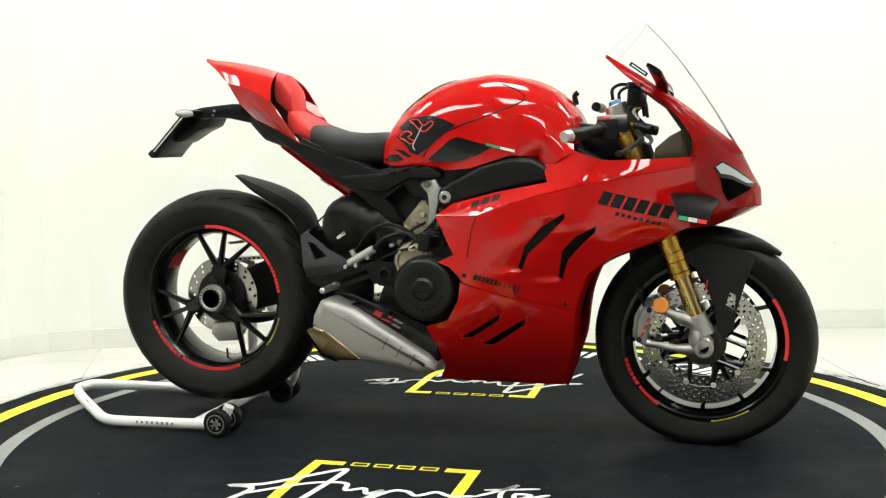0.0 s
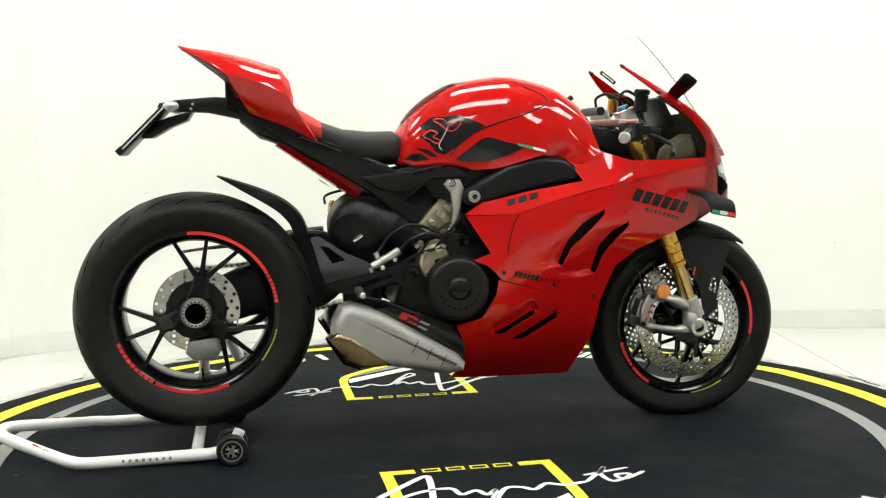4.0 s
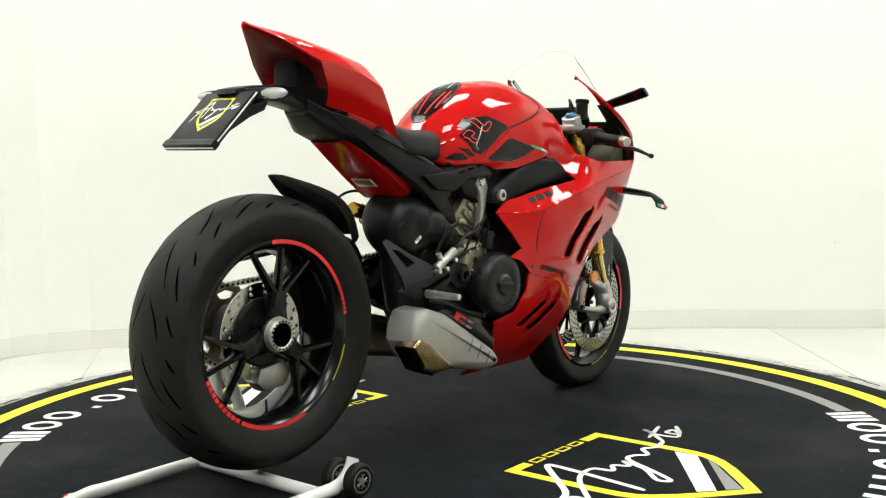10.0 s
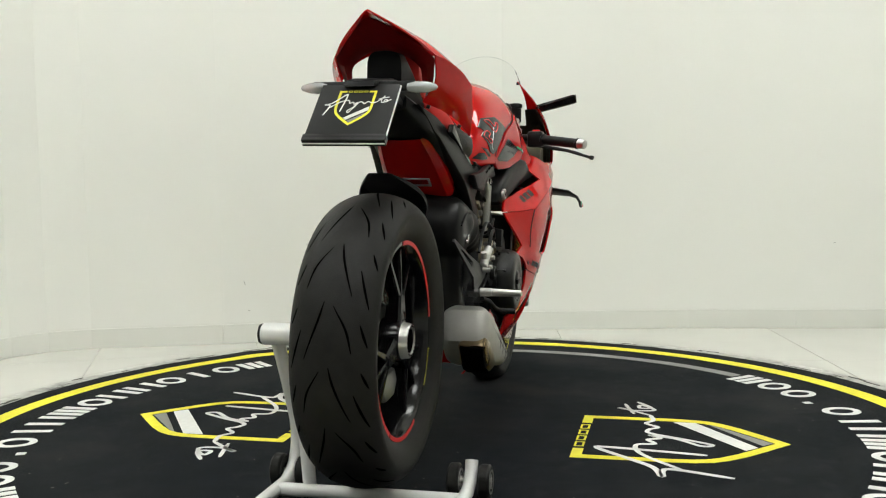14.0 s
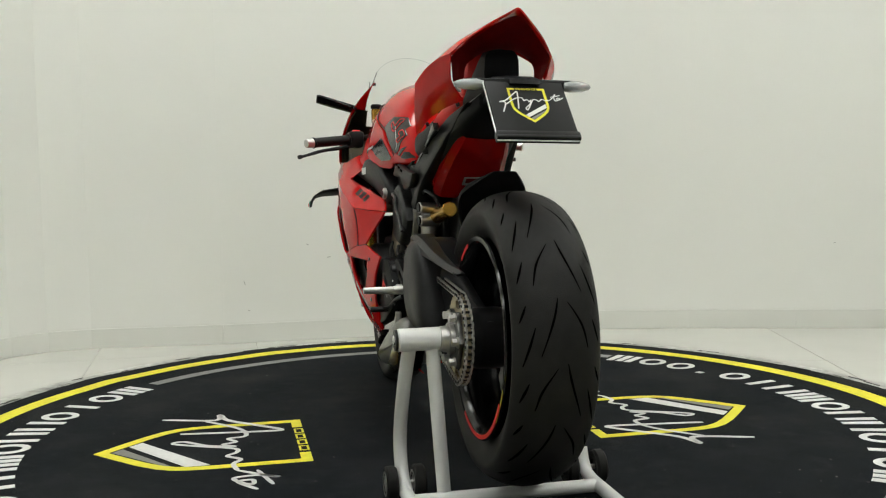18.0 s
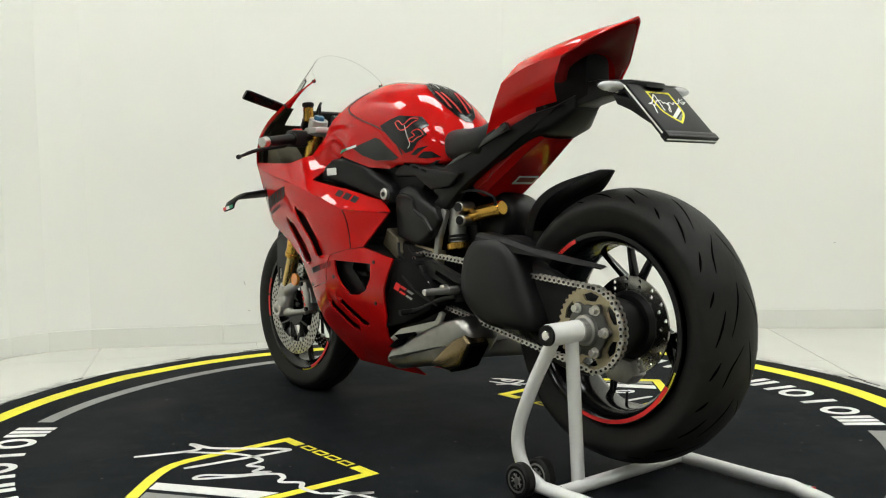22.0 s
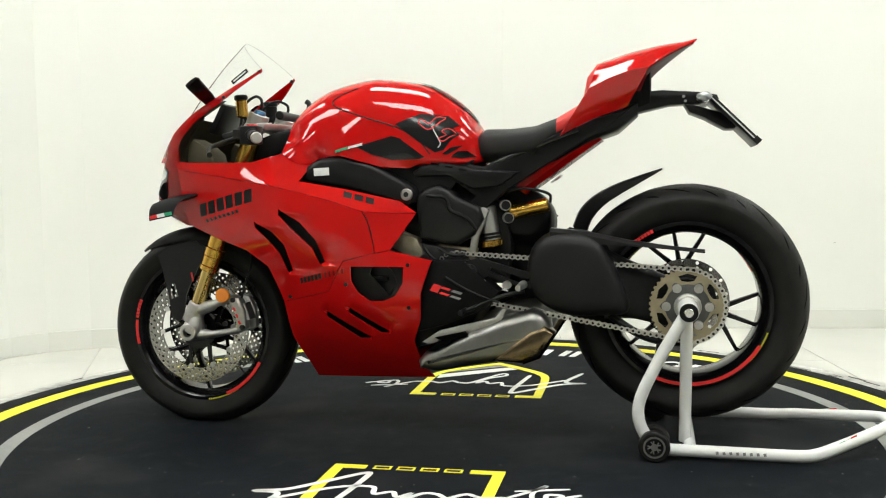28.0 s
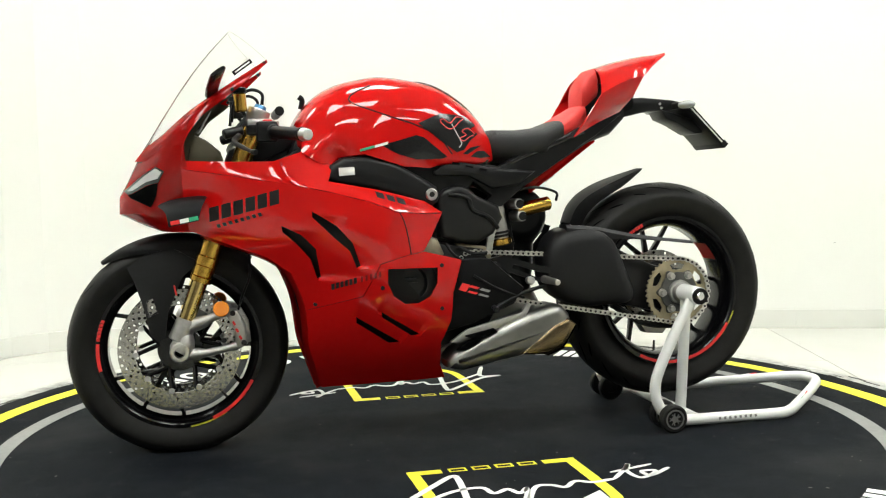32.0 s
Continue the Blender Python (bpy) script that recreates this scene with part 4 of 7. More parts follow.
# windscreen
bm = bmesh.new()
CEN = spline([(0.838, 0, 0.838), (0.775, 0, 0.940), (0.715, 0, 1.030), (0.657, 0, 1.104), (0.60, 0, 1.166)], 5)
SID = spline([(0.822, 0.112, 0.842), (0.736, 0.137, 0.912), (0.672, 0.145, 0.961), (0.595, 0.145, 1.015), (0.506, 0.133, 1.074)], 5)
rows = []
for c, s in zip(CEN, SID):
    row = []
    for k in range(21):
        a = math.pi * (k / 20 - 0.5)
        f = math.cos(a) ** 1.2 if abs(a) < 1.57 else 0
        row.append((s.x + (c.x - s.x) * f, s.y * math.sin(a), s.z + (c.z - s.z) * f))
    rows.append(row)
faces_from(bm, rows)
scr = part("windscreen", bm, SCREEN, bike, "tall clear plastic windscreen")
scr.visible_shadow = False
bm = bmesh.new()
tube(bm, [Vector(p) for p in rows[-1]], 0.0006, 6)
part("screen_edge", bm, EDGE_GREY, bike, "thin grey rim of the windscreen")

# engine mass
bm = bmesh.new()
prism(bm, [(-0.16, 0.40), (-0.10, 0.30), (0.10, 0.24), (0.30, 0.28), (0.36, 0.42), (0.32, 0.56), (0.10, 0.575), (-0.10, 0.545)], -0.13, 0.13, 0.02)
part("engine_block", bm, DARK_CAST, bike, "dark cast engine block")
bm = bmesh.new()
prism(bm, [(-0.08, 0.53), (0.33, 0.53), (0.30, 0.62), (0.10, 0.70), (-0.02, 0.68), (-0.10, 0.60)], -0.082, 0.082, 0.015)
part("cylinder_block", bm, DARK_CAST, bike, "dark cylinder block")

# ---- tank surface, pads and seams ----
def tank_half(x, z):
    """The tank's half-width at a point of its side view."""
    for a, b in zip(T[:-1], T[1:]):
        if a[0] <= x <= b[0]:
            f = (x - a[0]) / (b[0] - a[0])
            zt, zb, w = (a[i] + (b[i] - a[i]) * f for i in (1, 2, 3))
            zm = zb + (zt - zb) * 0.25
            if z >= zm:
                q = min(1, (z - zm) / (zt - zm))
                return w * max(0, 1 - q ** 2.3) ** (1 / 2.3)
            q = min(1, (zm - z) / (zm - zb))
            return w * max(0, 1 - q ** 7.0) ** (1 / 7.0)
    return 0.02


PAD = [(0.095, 0.900), (0.06, 0.915), (0.025, 0.928), (-0.05, 0.922), (-0.082, 0.896), (-0.065, 0.886), (-0.085, 0.870), (-0.06, 0.852), (-0.04, 0.825), (-0.017, 0.819), (0.03, 0.850)]
INSET = [(0.012, 0.806), (0.05, 0.835), (0.082, 0.860), (0.103, 0.866), (0.205, 0.838), (0.16, 0.815), (0.104, 0.799), (0.03, 0.800)]
KNEE = Surf([(0.012, 0.806, 0.139), (0.095, 0.864, 0.170), (0.104, 0.799, 0.167), (0.202, 0.834, 0.183), (0.06, 0.776, 0.152), (0.14, 0.780, 0.170), (0.25, 0.813, 0.192), (0.224, 0.836, 0.193),
             (0.36, 0.85, 0.190)]
            + [(x, z, FAIR(x, z) + 0.003) for x, z in ((0.325, 0.806), (0.345, 0.79), (0.375, 0.79), (0.40, 0.80), (0.425, 0.822))]
            + [(x, z, tank_half(x, z) + 0.002) for x, z in ((0.045, 0.850), (0.10, 0.890), (0.181, 0.917), (0.262, 0.945), (0.33, 0.952), (0.39, 0.915), (0.415, 0.875))], 5e-4)


def shoulder(x, z):
    a, b = KNEE(x, z), tank_half(x, z)
    return (a + b + math.sqrt((a - b) ** 2 + 0.008 ** 2)) / 2


for side in (-1, 1):
    bm = bmesh.new()
    shell(bm, PAD, tank_half, side, 0.003, 0.012, (), 0.0025)
    pad = part("tank_pad", bm, BLACK_GLOSS, bike, "glossy black tank grip pad with red lines")
    bm = bmesh.new()
    for pts in ([(-0.045, 0.915), (-0.02, 0.918), (0.0, 0.90), (0.02, 0.912), (0.03, 0.905), (0.008, 0.885), (-0.01, 0.888), (-0.03, 0.905)], [(-0.075, 0.870), (-0.055, 0.886), (-0.035, 0.878), (-0.048, 0.868), (-0.028, 0.858), (-0.04, 0.85), (-0.058, 0.862)]):
        tube(bm, [(p.x, side * (tank_half(p.x, p.y) + 0.0028), p.y) for p in spline([(a, b, 0) for a, b in pts], 3, True)], 0.0017, 6)
    part("pad_line", bm, RED_INK, pad, "thin red outline figure")
    bm = bmesh.new()
    tube(bm, [(p.x, side * (tank_half(p.x, p.y) + 0.0024), p.y) for p in spline([(-0.005, 0.898, 0), (-0.018, 0.872, 0), (-0.032, 0.845, 0), (-0.025, 0.832, 0)], 4)], 0.0018, 6)
    part("pad_line", bm, SILVER_INK, pad, "thin silver line")
    for q in ([(-0.128, 0.806), (-0.105, 0.822), (-0.08, 0.822), (-0.06, 0.806), (-0.09, 0.802)], [(-0.095, 0.838), (-0.06, 0.832), (-0.036, 0.814), (-0.05, 0.812)]):
        bm = bmesh.new()
        shell(bm, q, tank_half, side, 0.002, 0.012, (), 0.002)
        part("tank_pad", bm, BLACK_GLOSS, bike, "small dark knee pad")
    bm = bmesh.new()
    shell(bm, INSET, shoulder, side, 0.003, 0.014, (), 0.0022)
    part("knee_panel", bm, BLACK_GLOSS, bike, "black glossy knee panel")
    bm = bmesh.new()
    seam = spline([(-0.003, 0.814, 0), (0.037, 0.862, 0), (0.10, 0.894, 0), (0.181, 0.920, 0), (0.262, 0.949, 0), (0.285, 0.967, 0), (0.265, 0.988, 0), (0.22, 1.008, 0)], 6)
    tube(bm, [(p.x, side * (tank_half(p.x, p.y) + 0.0002), p.y) for p in seam], 0.0022, 6)
    part("panel_gap", bm, BLACK, bike, "dark panel gap")
# pad on the tank's back, shield-shaped, lying on its slope
def tank_top(x, y):
    for a, b in zip(T[:-1], T[1:]):
        if a[0] <= x <= b[0]:
            f = (x - a[0]) / (b[0] - a[0])
            zt, zb, w = (a[i] + (b[i] - a[i]) * f for i in (1, 2, 3))
            zm = zb + (zt - zb) * 0.25
            return zm + (zt - zm) * max(0, 1 - (abs(y) / w) ** 2.3) ** (1 / 2.3)
    return 0.9


def back_pad(name, outline, material, parent, label, lift):
    pts, tris = sheet(outline, 0.010)
    bm = bmesh.new()
    vs = [bm.verts.new((p[0], p[1], tank_top(p[0], p[1]) + lift)) for p in pts]
    for t in tris:
        bm.faces.new([vs[i] for i in t])
    bmesh.ops.solidify(bm, geom=bm.faces[:], thickness=0.0015)
    return part(name, bm, material, parent, label)


pad = back_pad("tank_pad", [(-0.118, -0.012), (-0.118, 0.012), (-0.105, 0.035), (-0.075, 0.052), (-0.03, 0.058), (0.01, 0.050), (0.045, 0.030), (0.068, 0.0),
                            (0.045, -0.030), (0.01, -0.050), (-0.03, -0.058), (-0.075, -0.052), (-0.105, -0.035)], BLACK_GLOSS, bike, "glossy black shield-shaped pad behind the tank with red bars", 0.004)
for sg in (-1, 1):
    back_pad("pad_bar", [(-0.10, sg * 0.010), (-0.10, sg * 0.018), (-0.02, sg * 0.030), (-0.02, sg * 0.022)], RED_INK, pad, "red bar", 0.0052)
    back_pad("pad_bar", [(-0.085, sg * 0.034), (-0.08, sg * 0.042), (-0.01, sg * 0.044), (-0.015, sg * 0.036)], RED_INK, pad, "red bar", 0.0052)
    back_pad("pad_bar", [(0.0, sg * 0.012), (0.0, sg * 0.020), (0.04, sg * 0.012), (0.036, sg * 0.006)], SILVER_INK, pad, "silver bar", 0.0052)

ARM = [(-0.004, 0.800), (0.022, 0.790), (0.06, 0.775), (0.14, 0.780), (0.20, 0.798), (0.255, 0.815), (0.325, 0.806), (0.345, 0.79), (0.375, 0.79), (0.425, 0.822), (0.415, 0.875), (0.39, 0.915), (0.33, 0.952), (0.262, 0.945), (0.181, 0.917), (0.10, 0.890), (0.045, 0.850), (0.012, 0.815)]
for side in (-1, 1):
    bm = bmesh.new()
    shell(bm, ARM, shoulder, side, 0.005, 0.012)
    part("tank_arm", bm, RED, bike, "red side piece that joins tank and fairing")
bm = bmesh.new()
prism(bm, [(-0.20, 0.44), (-0.22, 0.55), (-0.20, 0.66), (-0.10, 0.72), (0.05, 0.74), (0.08, 0.45)], -0.075, 0.048, 0.01)
part("rear_casing", bm, DARK_CAST, bike, "dark rear engine casing")
bm = bmesh.new()
loft(bm, [ring_x(x, zt, zb, w, 4, 4, 20) for x, zt, zb, w in ((-0.575, 0.958, 0.915, 0.045), (-0.52, 0.93, 0.868, 0.078), (-0.45, 0.905, 0.845, 0.090), (-0.36, 0.88, 0.785, 0.092), (-0.27, 0.83, 0.725, 0.090))])
part("undertail_housing", bm, BLACK, bike, "black undertail housing")

# ---- airbox, frame beams, seat frame ----
bm = bmesh.new()
prism(bm, [(-0.13, 0.80), (-0.05, 0.70), (0.10, 0.66), (0.38, 0.70), (0.46, 0.80), (0.43, 0.87), (0.30, 0.85), (0.0, 0.82)], -0.125, 0.125, 0.02)
part("airbox", bm, BLACK, bike, "black airbox under the tank")
BEAM = [(0.036, 0.700), (0.045, 0.722), (0.075, 0.742), (0.162, 0.789), (0.242, 0.811), (0.314, 0.806), (0.35, 0.784), (0.37, 0.744), (0.226, 0.715), (0.098, 0.680), (0.062, 0.668), (0.042, 0.678)]


def beam(bm, s):
    prism(bm, BEAM, s * 0.09, s * 0.186, 0.016, segments=3)
    for v in bm.verts:
        if abs(v.co.y) > 0.12:
            v.co.y *= (0.166 + 0.12 * (v.co.x - 0.06)) / 0.186


mirror_pair(beam, bike, "frame_beam", BLACK, "matt black frame beam")
for side in (-1, 1):
    bm = bmesh.new()
    cyl(bm, (0.063, side * 0.155, 0.701), (0.063, side * 0.174, 0.701), 0.017, 24, None, 0.002)
    part("frame_bolt", bm, STEEL, bike, "silver frame bolt")
    bm = bmesh.new()
    cyl(bm, (0.063, side * 0.168, 0.701), (0.063, side * 0.1755, 0.701), 0.008, 6)
    part("bolt_socket", bm, DARK_CAST, bike)
SIDE = [(-0.555, 0.925), (-0.47, 0.862), (-0.44, 0.846), (-0.263, 0.735), (-0.216, 0.705), (-0.15, 0.655), (-0.106, 0.620), (-0.082, 0.628), (-0.095, 0.665), (-0.125, 0.695),
        (-0.072, 0.733), (0.0, 0.745), (0.055, 0.735), (0.062, 0.765), (0.02, 0.792), (-0.039, 0.800), (-0.151, 0.778), (-0.20, 0.798), (-0.355, 0.852), (-0.46, 0.902)]


def side_plate(bm, s):
    prism(bm, SIDE, s * 0.084, s * 0.122, 0.008)
    for v in bm.verts:
        v.co.z += 0.006 if v.co.x < -0.2 else 0
        if v.co.x < -0.33:
            v.co.y *= 1 - 0.38 * min(1, (-0.33 - v.co.x) / 0.2)


mirror_pair(side_plate, bike, "seat_frame", BLACK, "black seat frame cover")
RAISED = [(-0.255, 0.762), (-0.135, 0.772), (-0.03, 0.792), (0.02, 0.785), (0.05, 0.765), (0.045, 0.752), (-0.05, 0.752), (-0.12, 0.715), (-0.20, 0.722)]
mirror_pair(lambda bm, s: prism(bm, RAISED, s * 0.125, s * 0.146, 0.009), bike, "side_cover", BLACK, "black side cover with three slots")
for side in (-1, 1):
    for x in (-0.095, -0.055, -0.015):
        # solid near-black bars in place of the slots' shaded depth
        bm = bmesh.new()
        block(bm, (-0.011, -0.002, -0.0025), (0.011, 0.002, 0.0025), pose(x, side * 0.146, 0.779 + (x + 0.05) * 0.22, 0, -11, 0))
        part("slot", bm, RECESS_SHADE, bike)
    bm = bmesh.new()
    prism(bm, [(-0.40, 0.890), (-0.345, 0.862), (-0.18, 0.792), (-0.165, 0.780), (-0.185, 0.782), (-0.35, 0.845), (-0.42, 0.870)], side * 0.105, side * 0.122, 0.004)
    part("seat_edge_trim", bm, BLACK_GLOSS, bike, "glossy black trim under the seat")

# undertail
bm = bmesh.new()
rows = []
for x, z, w in ((-0.465, 0.860, 0.066), (-0.40, 0.815, 0.078), (-0.33, 0.765, 0.087), (-0.265, 0.720, 0.090), (-0.25, 0.708, 0.084)):
    rows.append([(x + 0.02, -w * 1.02, z + 0.028), (x, -w, z), (x - 0.012, -w * 0.8, z - 0.01), (x - 0.014, 0, z - 0.013), (x - 0.012, w * 0.8, z - 0.01), (x, w, z), (x + 0.02, w * 1.02, z + 0.028)])
faces_from(bm, rows)
bmesh.ops.solidify(bm, geom=bm.faces[:], thickness=0.006)
part("undertail_panel", bm, RED, bike, "red undertail panel")
bm = bmesh.new()
block(bm, (-0.018, -0.036, -0.001), (0.018, 0.036, 0.001), pose(-0.343, -0.010, 0.742, 0, 35, 0), 0.0005)
sticker = part("undertail_sticker", bm, SILVER_INK, bike, "small silver sticker with a dark red field")
bm = bmesh.new()
block(bm, (-0.013, -0.030, -0.0022), (0.006, 0.030, -0.0005), pose(-0.343, -0.010, 0.742, 0, 35, 0))
part("sticker_field", bm, RED_DEEP, sticker, "dark red field")

# plate bracket, plate, indicators
bm = bmesh.new()
prism(bm, [(-0.50, 0.93), (-0.56, 0.980), (-0.64, 0.985), (-0.745, 0.977), (-0.79, 0.968), (-0.795, 0.956), (-0.74, 0.945), (-0.66, 0.942), (-0.55, 0.918), (-0.50, 0.89)], -0.036, 0.036, 0.006)
part("plate_bracket", bm, BLACK, bike, "black plastic plate bracket")
for side in (-1, 1):
    for x, z in ((-0.575, 0.965), (-0.70, 0.965), (-0.705, 0.952)):
        bm = bmesh.new()
        cyl(bm, (x, side * 0.034, z), (x, side * 0.0395, z), 0.004, 10)
        part("screw", bm, STEEL, bike)
bm = bmesh.new()
prism(bm, [(-0.70, 0.945), (-0.735, 0.938), (-0.80, 0.918), (-0.842, 0.884), (-0.836, 0.872), (-0.812, 0.872), (-0.790, 0.884), (-0.757, 0.903), (-0.715, 0.920)], -0.05, 0.05, 0.005)
part("plate_carrier", bm, BLACK, bike, "black plate carrier")
bm = bmesh.new()
block(bm, (-0.012, -0.118, -0.010), (0.012, 0.118, 0.010), pose(-0.752, 0, 0.958, 0, 10, 0), 0.004)
part("indicator_bar", bm, BLACK, bike)
PLATE = pose(-0.838, 0.0, 0.897, 0, -45, 0)
PW, PL = 0.088, 0.088
bm = bmesh.new()
block(bm, (-PL, -PW, -0.003), (PL, PW, 0.003), PLATE, 0.0015)
plate = part("display_plate", bm, PLATE_BLACK, bike, "black dealer display plate with a yellow shield")
bm = bmesh.new()
block(bm, (-PL - 0.003, -PW - 0.002, -0.0062), (PL + 0.003, PW + 0.002, -0.0032), PLATE, 0.001)
part("plate_edge", bm, WHITE_PAINT, plate, "white plastic plate edge")
bm = bmesh.new()
block(bm, (-PL - 0.001, -PW, -0.013), (PL + 0.001, PW, -0.0064), PLATE, 0.002)
part("plate_backing", bm, BLACK, plate, "black plate backing")
for dx, w in ((-PL + 0.012, 0.006), (-PL + 0.003, 0.004)):
    bm = bmesh.new()
    block(bm, (dx - w, -PW - 0.003, -0.013), (dx + w, PW + 0.003, 0.0052), PLATE, 0.001)
    part("clip_strip", bm, BLACK, plate)
shield(plate, PLATE @ pose(0.066, 0, 0.0031, 0, 0, -90), 0.185, 0.0006)
for side in (-1, 1):
    bm = bmesh.new()
    rows = []
    for y, r in ((0.088, 0.004), (0.092, 0.010), (0.110, 0.0135), (0.135, 0.012), (0.152, 0.007), (0.157, 0.002)):
        rows.append([Vector((-0.752 + 1.7 * r * math.cos(2 * math.pi * k / 16), side * y - 0.008, 0.956 + r * math.sin(2 * math.pi * k / 16))) for k in range(16)])
    loft(bm, rows)
    ind = part("indicator", bm, LENS, bike, "clear indicator lens")
    bm = bmesh.new()
    block(bm, (-0.758, side * 0.115 - 0.023, 0.951), (-0.742, side * 0.115 + 0.007, 0.961), None, 0.002)
    part("reflector", bm, CHROME, ind)

# hugger and chain guard
def hugger(bm):
    rows = []
    for x, z, w, d in ((-0.642, 0.768, 0.030, 0.004), (-0.60, 0.755, 0.055, 0.014), (-0.55, 0.738, 0.078, 0.024), (-0.50, 0.718, 0.080, 0.032), (-0.45, 0.690, 0.068, 0.038), (-0.412, 0.652, 0.054, 0.042), (-0.392, 0.605, 0.048, 0.042)):
        u = Vector((x - RX, 0, z - RZ)).normalized()
        c = Vector((x, 0, z))
        row = []
        for f, g in ((-1, 1), (-0.98, 0.5), (-0.85, 0.1), (-0.5, 0.0), (0, -0.05), (0.5, 0.0), (0.85, 0.1), (0.98, 0.5), (1, 1)):
            row.append(c + Vector((0, f * w, 0)) - u * d * g)
        rows.append(row)
    faces_from(bm, [list(r) for r in zip(*[spline(list(c), 3) for c in zip(*rows)])])
    bmesh.ops.solidify(bm, geom=bm.faces[:], thickness=0.004)


bm = bmesh.new()
hugger(bm)
part("rear_hugger", bm, CARBON, bike, "matt black rear mudguard")
bm = bmesh.new()
rows = []
for x, zt, zb, y0, y1 in ((-0.34, 0.605, 0.56, 0.10, 0.165), (-0.44, 0.595, 0.562, 0.115, 0.165), (-0.55, 0.572, 0.556, 0.120, 0.160), (-0.66, 0.556, 0.546, 0.122, 0.152), (-0.755, 0.545, 0.540, 0.12, 0.14)):
    rows.append([Vector((x, y0, zb)), Vector((x, y0, zt - 0.004)), Vector((x, y0 + 0.006, zt)), Vector((x, y1 - 0.012, zt)), Vector((x, y1, zt - 0.01)), Vector((x, y1, zb))])
loft(bm, rows)
part("chain_guard", bm, CARBON, bike, "pointed black chain guard")

# exhaust shroud: a dome with a neck to the front and a leg down to the silencer, fused
bm = bmesh.new()
rows = []
for y, r, dz in ((-0.126, 0.02, 0), (-0.123, 0.050, 0), (-0.112, 0.074, 0), (-0.09, 0.087, 0), (-0.05, 0.092, 0), (-0.01, 0.089, 0.01), (0.015, 0.080, 0.02), (0.03, 0.06, 0.02), (0.033, 0.02, 0.02)):
    ring = []
    for k in range(36):
        a = 2 * math.pi * k / 36
        rr = r * (1 + 0.10 * math.cos(a - 2.4))
        ring.append(Vector((-0.243 + rr * math.cos(a), y, 0.612 + dz + rr * 0.98 * math.sin(a))))
    rows.append(ring)
loft(bm, rows)
tube(bm, [(-0.24, -0.055, 0.63), (-0.17, -0.075, 0.615), (-0.11, -0.085, 0.585), (-0.05, -0.08, 0.555)], [0.075, 0.064, 0.052, 0.045, 0.038], 20, 4)
loft(bm, [[Vector((x + rx * math.cos(2 * math.pi * k / 24), y + ry * math.sin(2 * math.pi * k / 24), z)) for k in range(24)] for x, y, z, rx, ry in
          ((-0.243, -0.05, 0.60, 0.072, 0.062), (-0.246, -0.055, 0.53, 0.062, 0.055), (-0.248, -0.06, 0.46, 0.058, 0.052), (-0.245, -0.07, 0.39, 0.056, 0.050))])
shroud = part("exhaust_shroud", bm, BLACK, bike, "round satin black exhaust shroud")
fuse = shroud.modifiers.new("fuse", "REMESH")
fuse.mode = "VOXEL"
fuse.voxel_size = 0.006
fuse.use_smooth_shade = True
soften = shroud.modifiers.new("soften", "SMOOTH")
soften.factor = 0.5
soften.iterations = 8
bm = bmesh.new()
tube(bm, [(-0.335, -0.128, 0.63), (-0.30, -0.131, 0.655), (-0.26, -0.130, 0.66)], 0.0025, 8, 4)
part("shroud_rib", bm, BLACK, bike)
bm = bmesh.new()
block(bm, (-0.016, -0.004, -0.006), (0.016, 0.004, 0.006), pose(-0.262, -0.128, 0.590, 0, -35, 0), 0.003)
part("shroud_slot", bm, CHROME, bike, "bright slot in the shroud")

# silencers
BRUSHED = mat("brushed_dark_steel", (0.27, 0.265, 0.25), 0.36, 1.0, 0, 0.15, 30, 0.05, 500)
SIL = [(-0.315, 0.405), (-0.285, 0.413), (-0.207, 0.388), (-0.10, 0.325), (0.010, 0.258), (0.032, 0.232), (0.028, 0.210), (-0.019, 0.200), (-0.13, 0.222), (-0.227, 0.238), (-0.282, 0.254), (-0.322, 0.292), (-0.342, 0.326), (-0.338, 0.362)]
SIL_LEFT = [(-0.315, 0.372), (-0.285, 0.378), (-0.207, 0.356), (-0.10, 0.312), (0.010, 0.258), (0.032, 0.232), (0.028, 0.210), (-0.019, 0.200), (-0.13, 0.222), (-0.227, 0.238), (-0.282, 0.254), (-0.322, 0.292), (-0.342, 0.322), (-0.338, 0.348)]
TIP = [(-0.356, 0.318), (-0.328, 0.338), (-0.288, 0.324), (-0.235, 0.284), (-0.180, 0.238), (-0.266, 0.233), (-0.312, 0.252)]
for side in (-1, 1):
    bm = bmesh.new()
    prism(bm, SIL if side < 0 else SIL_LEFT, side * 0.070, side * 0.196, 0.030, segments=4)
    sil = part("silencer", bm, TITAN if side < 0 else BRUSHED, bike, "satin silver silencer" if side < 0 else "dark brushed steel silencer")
    bm = bmesh.new()
    prism(bm, TIP, side * 0.122, side * 0.200, 0.014, segments=3)
    part("outlet_sleeve", bm, HEAT, sil, "heat-tinted steel outlet")
    # the outlet is closed: a near-black piece gives its inner shade
    bm = bmesh.new()
    prism(bm, [(-0.359, 0.313), (-0.3155, 0.2475), (-0.268, 0.2290), (-0.262, 0.240), (-0.307, 0.262), (-0.347, 0.319)], side * 0.129, side * 0.191, 0.004, segments=2)
    part("outlet_opening", bm, RECESS_SHADE, sil, "outlet opening as a near-black piece, its shade in the colour")
    for k in range(3 if side < 0 else 0):
        bm = bmesh.new()
        x = -0.115 + 0.04 * k
        block(bm, (-0.0016, -0.0007, -0.019), (0.0016, 0.0007, 0.019), pose(x, side * 0.196, 0.288 - 0.022 * k, 0, 28, 0))
        part("louvre", bm, CARRIER, sil)
